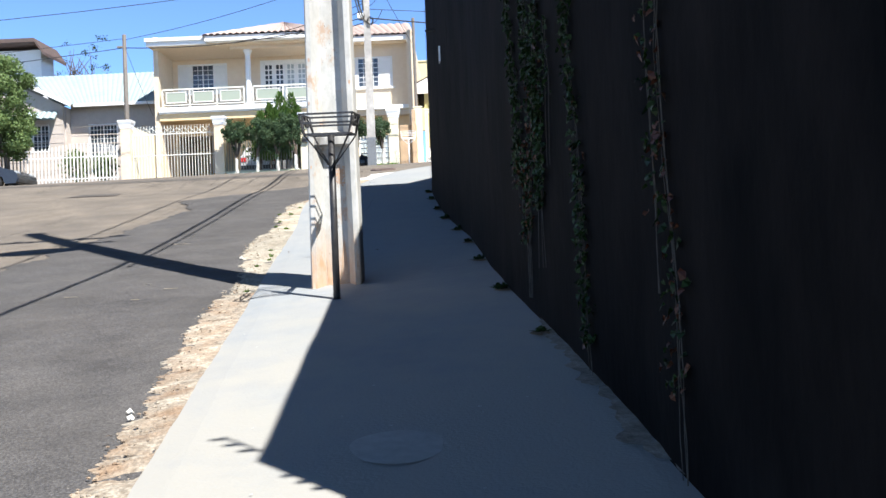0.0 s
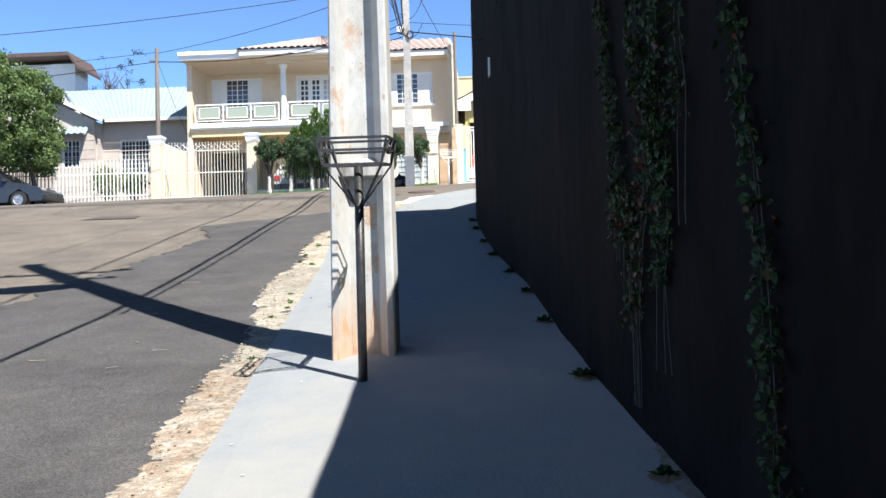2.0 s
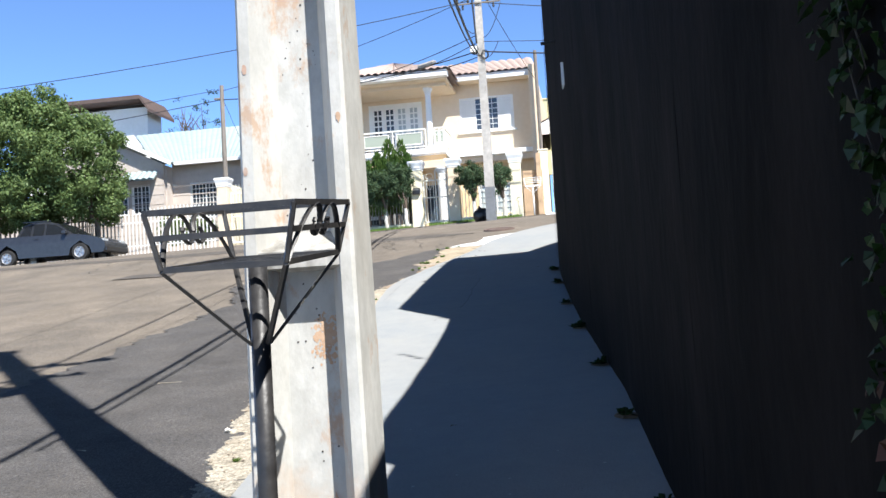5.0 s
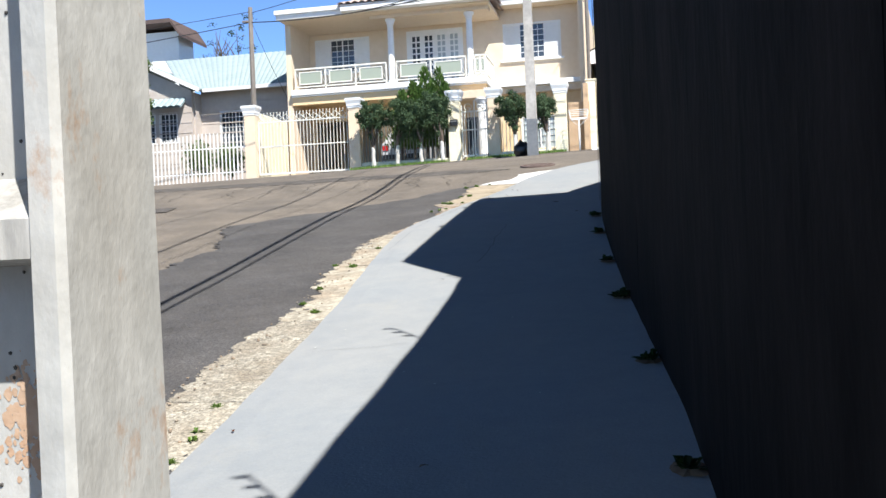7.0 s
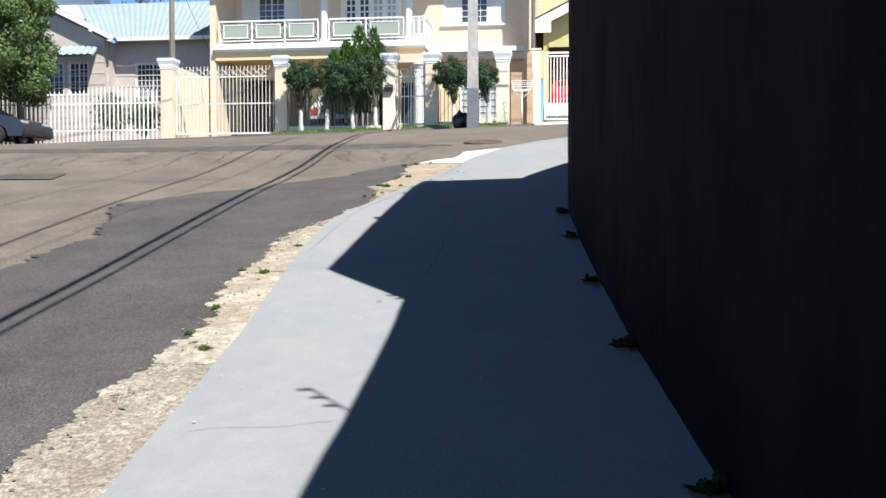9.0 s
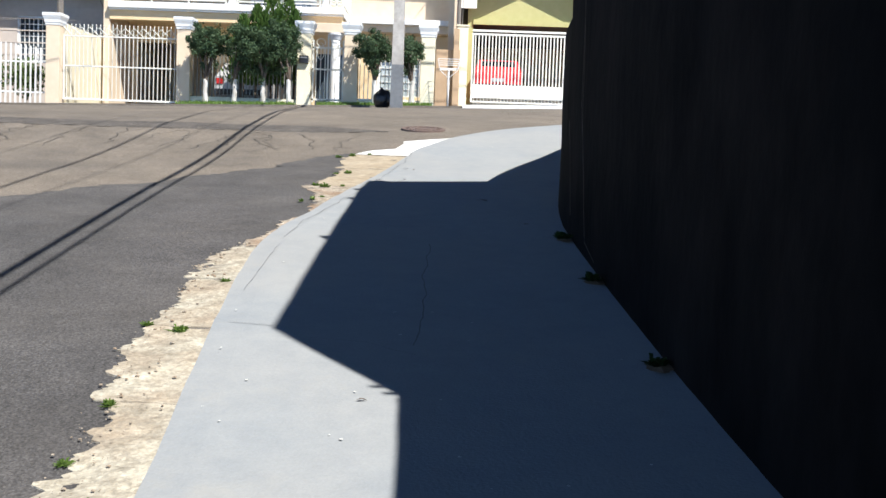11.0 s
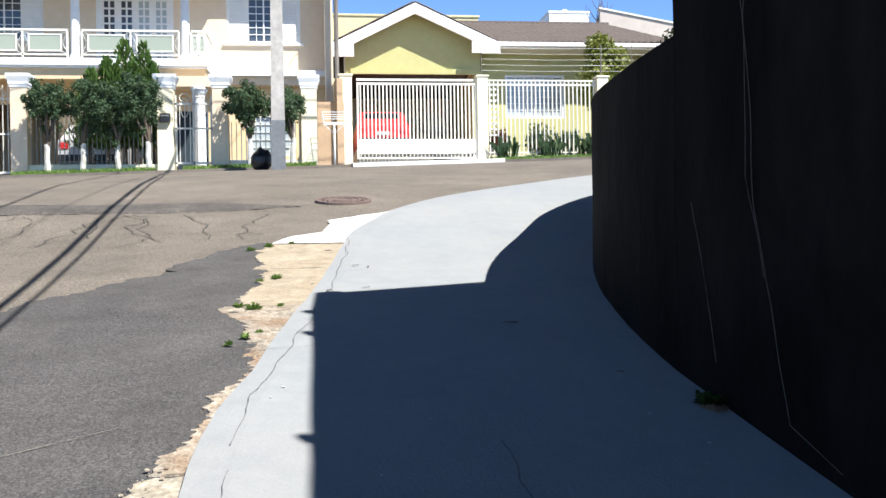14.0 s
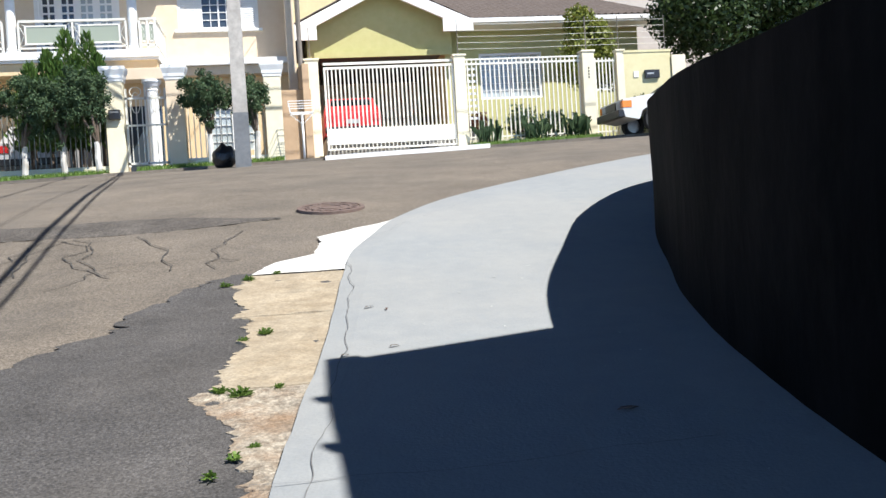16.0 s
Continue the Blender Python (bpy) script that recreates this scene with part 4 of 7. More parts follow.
def twig(x, y, z, length, angle, seed):
    pts = [(x + length * (t - 0.5) * math.cos(angle) + 0.12 * length * noise.noise((t * 3, seed, 0)), y + length * (t - 0.5) * math.sin(angle) + 0.12 * length * noise.noise((t * 3, seed, 4)), z + 0.006) for t in np.linspace(0, 1, 9)]
    bm = bmesh.new()
    tube(bm, pts, [0.004 - 0.002 * t for t in np.linspace(0, 1, 9)], 5)
    ob = thing("dry_twig", (x, y, z), "pale dry twig lying on the asphalt", "twig", "dry twigs")
    part("stem", bm, MORTAR, ob)


def fallen_leaf(x, y, z, size, angle, mat, label):
    bm = bmesh.new()
    d, w = Vector((math.cos(angle), math.sin(angle), 0)), Vector((-math.sin(angle), math.cos(angle), 0))
    p = Vector((x, y, z + 0.006))
    v = [bm.verts.new(q) for q in (p - d * size, p - d * size * 0.3 + w * size * 0.4 + Vector((0, 0, 0.008)), p + d * size * 0.5 + w * size * 0.3 + Vector((0, 0, 0.006)), p + d * size, p + d * size * 0.5 - w * size * 0.3 + Vector((0, 0, 0.007)), p - d * size * 0.3 - w * size * 0.4 + Vector((0, 0, 0.008)))]
    bm.faces.new(v)
    ob = thing("fallen_leaf", (x, y, z), label, "leaf", "fallen leaves")
    part("blade", bm, mat, ob)


for k, (x, y, size) in enumerate([(-1.99, 12.31, 0.045), (-1.03, 5.59, 0.04), (-1.08, 5.72, 0.03)]):
    scrap(x, y, road_z(x, y) + 0.02, size, k)
for k, (x, y, l, a) in enumerate([(-3.16, 13.97, 0.22, 0.2), (-2.54, 10.57, 0.16, 2.2), (-2.2, 10.2, 0.14, 0.5), (-2.35, 9.6, 0.12, 1.2), (-3.05, 9.9, 0.12, 0.1), (-2.9, 12.0, 0.1, 2.7)]):
    twig(x, y, road_z(x, y) + 0.016, l, a, k + 1)
for k, (x, y, size, a) in enumerate([(-0.55, 20.95, 0.06, 0.3), (-0.34, 11.78, 0.03, 1.0), (-1.4, 23.08, 0.035, 0.4), (-1.3, 23.0, 0.025, 1.4), (-1.36, 22.15, 0.03, 0.1), (-1.62, 22.05, 0.03, 0.7), (-1.44, 12.41, 0.022, 2.0), (-1.0, 5.2, 0.02, 0.6), (-1.13, 16.09, 0.025, 0.2), (-0.2, 19.9, 0.03, 2.2)]):
    fallen_leaf(x, y, lie(x, y), size, a, BARK if k % 3 else LEAF_RED, "dry brown leaf fallen on the pavement")
for k, (x, y) in enumerate([(-1.65, 12.4), (-1.68, 12.52), (-2.12, 20.9), (-2.2, 20.75)]):
    tuft("seedling", x, y, road_z(x, y) + 0.02, 0.06, LEAF_GRASS, 14, 500 + k, "bright green seedling in the gutter joint", "weed", True)


# ivy on the wall
def ivy(track, spread, count, seed, label, red=0.0, stems=2):
    rng = random.Random(seed)
    y0, z0 = track[-1]
    v = thing("climbing_ivy", (wall_x(y0), y0, z0), label, "climbing plant", "ivy on the wall")
    zs, ys = [p[1] for p in track][::-1], [p[0] for p in track][::-1]
    at = lambda z: float(np.interp(z, zs, ys))
    green, dry = bmesh.new(), bmesh.new()
    for k in range(int(count * 1.7)):
        z = rng.uniform(zs[0], zs[-1])
        y = at(z) + rng.gauss(0, spread)
        tgt = dry if rng.random() < red else green
        s = rng.uniform(0.012, 0.027)
        x = wall_x(y) - rng.uniform(0.012, 0.055)
        turn = Matrix.Translation((x, y, z)) @ Matrix.Rotation(rng.uniform(-0.5, 0.9), 4, "Y") @ Matrix.Rotation(rng.uniform(-0.6, 0.6), 4, "Z") @ Matrix.Rotation(rng.uniform(-0.7, 0.7), 4, "X")
        pts = [(0, 0, -s), (0, s * 0.8, -s * 0.1), (0, s * 0.55, s * 0.6), (0.01, 0, s * 0.4), (0, -s * 0.55, s * 0.6), (0, -s * 0.8, -s * 0.1)]
        tgt.faces.new([tgt.verts.new(turn @ Vector(p)) for p in pts])
    part("leaves", green, LEAF_IVY, v)["kind"] = "stuff"
    if red:
        part("dry_leaves", dry, LEAF_RED, v, "reddish dry leaves")["kind"] = "stuff"
    else:
        dry.free()
    for k in range(stems):
        off = rng.uniform(-spread, spread)
        bm = bmesh.new()
        pts = []
        for z in np.linspace(zs[0] - 0.35, zs[-1], 14):
            y = at(z) + off * (1.6 - 0.6 * clamp((z - zs[0]) / 0.5)) + 0.07 * noise.noise((z * 3.1, k, seed))
            pts.append((wall_x(y) - 0.018, y, max(z, lie(wall_x(y), y))))
        tube(bm, pts, 0.0018, 5)
        part("stem", bm, STEM, v)
    return v


IVY = "dark green ivy strand climbing the black wall"
ivy([(7.68, 3.43), (7.64, 2.94), (7.55, 2.57), (7.37, 2.14), (7.39, 1.95)], 0.055, 230, 1, IVY)
ivy([(7.39, 1.95), (7.3, 1.81), (7.23, 1.67)], 0.11, 130, 2, "ivy clump with some reddened leaves on the black wall", 0.3, 5)
ivy([(6.64, 3.49), (6.64, 2.62), (6.68, 2.41), (6.65, 2.18), (6.58, 1.92), (6.58, 1.76), (6.65, 1.48)], 0.085, 480, 3, "thick dark green ivy strand climbing the black wall", 0.03, 3)
ivy([(7.03, 3.48), (6.99, 2.72), (6.97, 2.41), (6.84, 2.25)], 0.05, 170, 4, IVY)
ivy([(6.85, 2.3), (6.89, 1.86), (7.09, 1.48), (7.15, 1.29)], 0.1, 150, 5, "sparse ivy with reddish dry leaves and bare stems", 0.35, 5)
ivy([(5.69, 3.47), (5.71, 2.46), (5.61, 1.94), (5.5, 1.56), (5.49, 1.07), (5.42, 0.76)], 0.05, 330, 6, IVY, 0.05)
ivy([(4.16, 3.16), (4.18, 1.97), (4.16, 1.48), (4.08, 1.09), (4.07, 0.7)], 0.05, 150, 7, "thin ivy strand with pale bare stems", 0.4, 3)
ivy([(4.34, 3.15), (4.33, 1.95), (4.29, 1.38)], 0.03, 40, 8, "thin ivy strand with pale bare stems", 0.2, 2)
ivy([(6.31, 2.53), (6.31, 2.23), (6.34, 2.05)], 0.05, 40, 9, IVY)
for k, pts in enumerate([[(19.3, 6.15), (19.22, 4.75), (19.09, 4.11), (19.06, 3.51), (18.87, 2.88), (18.81, 2.63), (18.4, 2.49)], [(19.67, 3.55), (19.51, 3.14), (19.4, 2.74)], [(18.97, 5.63), (19.12, 4.32), (19.12, 3.63), (18.95, 3.12)]]):
    bm = bmesh.new()
    fine = []
    for (ya, za), (yb, zb) in zip(pts, pts[1:]):
        for s in np.linspace(0, 1, 6, endpoint=False):
            y, z = ya + (yb - ya) * s, za + (zb - za) * s
            y += 0.02 * noise.noise((z * 4, k, 0))
            fine.append((wall_x(y) - 0.016, y, z))
    tube(bm, fine, 0.0019, 5)
    ob = thing("dry_tendril", fine[-1], "thin pale leafless creeper stem on the black wall", "climbing plant", "dry tendrils")
    part("stem", bm, STEM, ob)


# electric-fence brackets on the wall's steps, a plate and a peg on its face
def fence_bracket(x, y, z, height, label):
    b = thing("fence_bracket", (x, y, z), label, "bracket", "electric fence brackets")
    bm = bmesh.new()
    tube(bm, [(x, y, z - 0.06), (x, y, z + height)], 0.008, 6)
    part("rod", bm, IVORY, b)
    for k in range(3):
        h = z + height * (0.25 + 0.33 * k)
        bm = bmesh.new()
        tube(bm, [(x - 0.005, y, h), (x - 0.07, y, h)], 0.016, 8)
        part("insulator", bm, WHITE, b)


fence_bracket(wall_x(14.23) + 0.13, 14.25, 4.94, 0.42, "white steel fence bracket with insulators on a wall step")
for y, z, h in ((12.2, 4.8, 0.58), (9.42, 4.6, 0.62), (2.84, 3.53, 0.5)):
    fence_bracket(wall_x(y) + 0.03, y, z, h, "white steel fence bracket with insulators on a wall top")
for y, z in ((9.3, 4.25), (2.7, 2.9)):
    fence_bracket(wall_x(y) + 0.08, y, z, 0.42, "white steel fence bracket with insulators on a wall step")
for k, (y, z) in enumerate(((19.14, 6.51), (18.52, 6.5), (16.7, 6.48))):
    x = wall_x(y) + 0.05
    ob = thing("fence_insulator", (x, y, z), "dark insulator peg on top of the tall wall", "insulator", "wall insulators")
    part("peg", lathe([(0.012, -0.04), (0.012, 0.05), (0.04, 0.06), (0.045, 0.1), (0.02, 0.12), (0.04, 0.14), (0.03, 0.18)], (x, y, z), 8), BLACKPLASTIC, ob)
for z0, z1, y in ((4.31, 4.54, 15.65),):
    ob = thing("wall_plate", (wall_x(y), y, z0), "small white plate fixed to the black wall", "plate")
    part("plate", boxes((wall_x(y) - 0.022, wall_x(y) + 0.02, y - 0.1, y + 0.1, z0, z1), bevel=0.004), WHITE, ob)
ob = thing("wall_peg", (wall_x(16.6), 16.6, 5.05), "dark metal peg sticking out of the wall", "peg")
bm = bmesh.new()
tube(bm, [(wall_x(16.6) + 0.05, 16.6, 5.05), (wall_x(16.6) - 0.16, 16.6, 5.04)], 0.02, 8)
part("rod", bm, BLACKMETAL, ob)

# manhole in the crossing
mh = thing("manhole_cover", (-1.39, 27.15, road_z(-1.39, 27.15)), "rusty brown cast-iron manhole cover in the asphalt", "manhole cover")
slope = Matrix.Translation((-1.39, 27.15, road_z(-1.39, 27.15) + 0.012)) @ Matrix.Rotation(math.atan2(road_z(-1.39, 27.5) - road_z(-1.39, 26.8), 0.7), 4, "X")
def disc(r0, r1, h, n=40):
    bm = bmesh.new()
    loft(bm, [[(r * math.cos(2 * math.pi * i / n), r * math.sin(2 * math.pi * i / n), z) for i in range(n)] for r, z in ((r1, -0.03), (r1, h), (r0, h), (r0, -0.03))], caps=False)
    return bm
bm = disc(0.3, 0.345, 0.014)
bmesh.ops.transform(bm, matrix=slope, verts=bm.verts)
part("frame", tidy(bm), IRON, mh)
bm = lathe([(0.295, -0.03), (0.295, 0.008), (0.001, 0.01)], (0, 0, 0), 36)
for r in (0.1, 0.19):
    d = disc(r, r + 0.03, 0.016)
    me = bpy.data.meshes.new("tmp")
    d.to_mesh(me)
    d.free()
    bm.from_mesh(me)
    bpy.data.meshes.remove(me)
for k in range(16):
    a = k * math.pi / 8
    bmesh.ops.create_cube(bm, size=1, matrix=Matrix.Rotation(a, 4, "Z") @ Matrix.Translation((0.25, 0, 0.01)) @ Matrix.Diagonal((0.05, 0.03, 0.014, 1)))
bmesh.ops.transform(bm, matrix=slope, verts=bm.verts)
part("lid", tidy(bm), IRON, mh, "ribbed iron lid")

# ---- far pavement and front gardens across the crossing ----
def raised(name, x0, x1, y0, y1, up, mat, label, category, n=24):
    bm = bmesh.new()
    rows = []
    for x in ticks(x0, x1, (x1 - x0) / n):
        rows.append([bm.verts.new((x, y, road_z(x, y) + h)) for y, h in ((y0, -0.2), (y0, up), (y1, up + 0.03))])
    for p, q in zip(rows, rows[1:]):
        for i in range(2):
            bm.faces.new((p[i], q[i], q[i + 1], p[i + 1]))
    return solo(name, tidy(bm), mat, label, category, "structure")


raised("far_pavement", -60, 30, 39.3, 47.0, 0.07, ASPHALT, "grey-brown worn pavement before the houses", "pavement", 90)
raised("lawn_strip", -9.0, -5.75, 39.45, 40.55, 0.085, LEAF_GRASS, "green grass strip under the clipped trees", "lawn")
raised("lawn_strip", -5.0, -1.75, 39.45, 40.55, 0.085, LEAF_GRASS, "green grass strip under the clipped trees", "lawn")
raised("lawn_strip", 2.95, 6.3, 40.9, 41.75, 0.14, LEAF_GRASS, "narrow green grass strip before the yellow fence", "lawn")
raised("garage_ramp", -0.85, 2.95, 39.1, 42.2, 0.1, WHITE, "white painted garage ramp", "ramp")
def grass(x0, x1, y0, y1, n, seed, size=0.09):
    rng = random.Random(seed)
    bm = bmesh.new()
    for k in range(n):
        x, y = rng.uniform(x0, x1), rng.uniform(y0, y1)
        z = road_z(x, y) + 0.085
        a, h = rng.uniform(0, 6.28), size * rng.uniform(0.5, 1.3)
        w = 0.012
        bm.faces.new([bm.verts.new(p) for p in ((x - w * math.cos(a), y - w * math.sin(a), z), (x + w * math.cos(a), y + w * math.sin(a), z), (x + rng.uniform(-0.04, 0.04), y + rng.uniform(-0.04, 0.04), z + h))])
    solo("grass", bm, LEAF_GRASS, "short green grass on the verge", "grass", "stuff")
grass(-9.0, -5.75, 39.42, 40.6, 2600, 1)
grass(-5.0, -1.75, 39.42, 40.6, 2600, 2)
grass(2.95, 6.3, 40.85, 41.8, 2000, 3)

# ---- house helpers ----
def wall_with_holes(x0, x1, z0, z1, y0, y1, holes):
    """A wall facing the street, cut through at holes of x0, x1, z0, z1."""
    bm = bmesh.new()
    xs = sorted({x0, x1, *[h[0] for h in holes], *[h[1] for h in holes]})
    zs = sorted({z0, z1, *[h[2] for h in holes], *[h[3] for h in holes]})
    for a, b in zip(xs, xs[1:]):
        for c, d in zip(zs, zs[1:]):
            mx, mz = (a + b) / 2, (c + d) / 2
            if not any(h[0] < mx < h[1] and h[2] < mz < h[3] for h in holes):
                box(bm, a, b, y0, y1, c, d)
    bmesh.ops.remove_doubles(bm, verts=bm.verts, dist=0.0005)
    bm.verts.index_update()
    seen = {}
    for f in bm.faces:
        seen.setdefault(tuple(sorted(v.index for v in f.verts)), []).append(f)
    bmesh.ops.delete(bm, geom=[f for fs in seen.values() if len(fs) > 1 for f in fs], context="FACES_ONLY")
    return tidy(bm)


def ribbed_roof(a, b, c, d, rib=0.22, height=0.045, thick=0.05):
    """A tiled slope: a, b along the eave, c, d along the ridge above b and a. The ribs run up the slope."""
    a, b, c, d = (Vector(p) for p in (a, b, c, d))
    n = max(4, int((b - a).length / rib)) * 4
    m = max(2, int((d - a).length / 0.4))
    up = (b - a).cross(d - a).normalized()
    if up.z < 0:
        up = -up
    bm = bmesh.new()
    rows = []
    for j in range(m + 1):
        row = []
        for i in range(n + 1):
            s, t = i / n, j / m
            p = a.lerp(b, s).lerp(d.lerp(c, s), t)
            row.append(bm.verts.new(p + up * height * (abs(math.sin(math.pi * i / 4)) + 0.22 * (1 - (j % 2)))))
        rows.append(row)
    for p, q in zip(rows, rows[1:]):
        for i in range(n):
            bm.faces.new((p[i], p[i + 1], q[i + 1], q[i]))
    base = [bm.verts.new(v - up * thick) for v in (a, b, c, d)]
    bm.faces.new(base)
    return bm


def slab(a, b, c, d, thick):
    bm = bmesh.new()
    loft(bm, [[Vector(p) - Vector((0, 0, thick)) for p in (a, b, c, d)], [Vector(p) for p in (a, b, c, d)]])
    return tidy(bm)


def lattice_window(parent, x0, x1, z0, z1, y, cols, rows, glass, frame=0.07, bar=0.019, name="window", shutters=0.0):
    """A window set in an opening: frame, sill, glazing bars, panes; side shutters where it has them."""
    w = boxes((x0, x1, y - 0.05, y + 0.06, z0, z0 + frame), (x0, x1, y - 0.05, y + 0.06, z1 - frame, z1),
              (x0, x0 + frame, y - 0.05, y + 0.06, z0 + frame, z1 - frame), (x1 - frame, x1, y - 0.05, y + 0.06, z0 + frame, z1 - frame))
    win = part(name, w, WHITE, parent)
    a, b, c, d = x0 + frame, x1 - frame, z0 + frame, z1 - frame
    if shutters:
        for p, q in ((a, a + shutters), (b - shutters, b)):
            sh = part("shutter", boxes((p, q, y, y + 0.03, c, d)), WHITE, parent, "white louvred shutter")
            slat = mesh_of("slat", tidy(prism(bmesh.new(), [(-0.02, 0), (0.0, 0), (0.0, 0.045), (-0.004, 0.045)], "x", 0, q - p - 0.08)), WHITE)
            n = int((d - c - 0.06) / 0.06)
            for k in range(n):
                piece("slat", slat, sh, (p + 0.04, y, c + 0.03 + k * 0.06))
        a, b = a + shutters, b - shutters
    part("pane", boxes((a, b, y + 0.04, y + 0.05, c, d)), glass, win)
    bm = bmesh.new()
    for i in range(1, cols):
        x = a + (b - a) * i / cols
        t = bar * (2.4 if cols > 3 and i == cols // 2 else 1)
        box(bm, x - t / 2, x + t / 2, y + 0.0, y + 0.035, c, d)
    for j in range(1, rows):
        z = c + (d - c) * j / rows
        box(bm, a, b, y + 0.004, y + 0.031, z - bar / 2, z + bar / 2)
    part("glazing_grid", bm, WHITE, win)
    return win


def pillar(parent, x, y, foot, top, half, mat, name="gate_pillar"):
    body = part(name, boxes((x - half, x + half, y - half, y + half, foot - 0.3, top - 0.34), bevel=0.012), mat, parent)
    part("capital", square_lathe([(half + 0.015, -0.345), (half + 0.02, -0.3), (half + 0.035, -0.27), (half + 0.04, -0.2), (half + 0.07, -0.12), (half + 0.085, -0.08), (half + 0.085, 0), (0.02, 0.03)], (x, y, top)), WHITE, body, "moulded blue-white capital")
    return body


def column(parent, x, y, z0, z1, r):
    body = part("column", lathe([(r * 1.25, 0), (r * 1.25, 0.08), (r * 1.05, 0.12), (r, 0.2), (r * 0.98, (z1 - z0) * 0.5), (r * 0.88, z1 - z0 - 0.3), (r * 0.98, z1 - z0 - 0.28), (r * 0.9, z1 - z0 - 0.24), (r * 1.25, z1 - z0 - 0.12), (r * 1.5, z1 - z0 - 0.06), (r * 1.5, z1 - z0)], (x, y, z0), 18), WHITE, parent, smooth=False)
    return body


def bars_between(parent, x0, x1, y, z0, z1, gap, width, mat, rails, name="bar", tip=0.0):
    """Upright bars, each a piece, and the rails that hold them."""
    n = max(1, int(round((x1 - x0) / gap)))
    h = z1 - z0
    bm = boxes((-width / 2, width / 2, -width / 2, width / 2, 0, h))
    if tip:
        lathe([(width / 2, h), (width * 1.1, h + tip * 0.4), (0.002, h + tip)], (0, 0, 0), 4, bm)
    data = mesh_of(name, bm, mat)
    for i in range(n):
        piece(name, data, parent, (x0 + (i + 0.5) * (x1 - x0) / n, y, z0))
    for z, t in rails:
        part("rail", boxes((x0, x1, y - 0.022, y + 0.022, z - t / 2, z + t / 2)), mat, parent)


def lot_z(x, y=40.8):
    return road_z(x, y) + 0.12


# ---- the large cream house ----
H = thing("house", (-7.5, 46.2, 5.4), "two-storey cream house with white balcony, columns and clay tile roof", "house")
w1, w2, w3 = (-12.35, -10.0, 9.84, 11.3), (-8.44, -6.11, 8.9, 11.34), (-4.5, -2.2, 9.84, 11.3)
part("upper_wall", wall_with_holes(-12.58, -1.45, 8.9, 12.0, 46.2, 46.4, [w1, w2, w3]), CREAM, H)
part("lower_wall", wall_with_holes(-12.58, -1.45, 5.0, 8.55, 46.2, 46.4, [(-12.4, -9.6, 5.0, 7.9), (-8.6, -7.0, 6.2, 7.6), (-6.1, -5.1, 5.4, 7.7), (-3.9, -2.4, 6.3, 7.6)]), ORANGECREAM, H)
part("side_wall", boxes((-12.8, -12.58, 44.0, 56, 5.0, 12.1)), CREAM, H)
part("side_wall", boxes((-1.45, -1.2, 45.2, 56, 5.0, 12.25)), CREAM, H)
part("back_wall", boxes((-12.58, -1.45, 55.8, 56, 5.0, 12.0)), CREAM, H)
part("inner_floor", boxes((-12.58, -1.45, 46.4, 55.8, 8.5, 8.7)), UNLIT_IN, H)
part("inner_wall", boxes((-12.58, -1.45, 50.0, 50.2, 5.0, 8.5)), ORANGECREAM, H)
lattice_window(H, *w1[:2], 9.84, 11.3, 46.28, 4, 6, PANE, shutters=0.62)
lattice_window(H, w3[0], w3[1], 9.84, 11.3, 46.28, 4, 6, PANE, shutters=0.62)
door = part("balcony_door", boxes((w2[0], w2[1], 46.2, 46.34, 11.24, 11.34), (w2[0], w2[0] + 0.12, 46.2, 46.34, 8.9, 11.24), (w2[1] - 0.12, w2[1], 46.2, 46.34, 8.9, 11.24)), WHITE, H, "white four-leaf glazed balcony door")
for k in range(4):
    a = w2[0] + 0.12 + k * 0.5225
    b = a + 0.5225
    bm = boxes((a, a + 0.1, 46.24, 46.3, 8.9, 11.24), (b - 0.1, b, 46.24, 46.3, 8.9, 11.24), (a + 0.1, b - 0.1, 46.24, 46.3, 11.12, 11.24), (a + 0.1, b - 0.1, 46.24, 46.3, 8.9, 9.25))
    box(bm, (a + b) / 2 - 0.025, (a + b) / 2 + 0.025, 46.25, 46.29, 9.25, 11.12)
    for j in range(1, 8):
        z = 9.25 + j * 1.87 / 8
        box(bm, a + 0.1, b - 0.1, 46.252, 46.288, z - 0.025, z + 0.025)
    part("leaf_frame", bm, WHITE, door)
    part("pane", boxes((a + 0.1, b - 0.1, 46.295, 46.305, 9.25, 11.12)), PANE if k < 2 else PANEPALE, door)
for x0, x1 in ((-8.6, -7.0), (-3.9, -2.4)):
    lattice_window(H, x0, x1, 6.25, 7.6, 46.28, 4, 5, PANEPALE)
part("front_door", boxes((-6.1, -5.1, 46.27, 46.33, 5.4, 7.7), (-5.98, -5.64, 46.255, 46.272, 5.6, 7.5), (-5.56, -5.22, 46.255, 46.272, 5.6, 7.5)), PANE, H)
part("window_sill", boxes((-4.6, -2.1, 46.1, 46.21, 9.76, 9.835), bevel=0.01), WHITE, H)
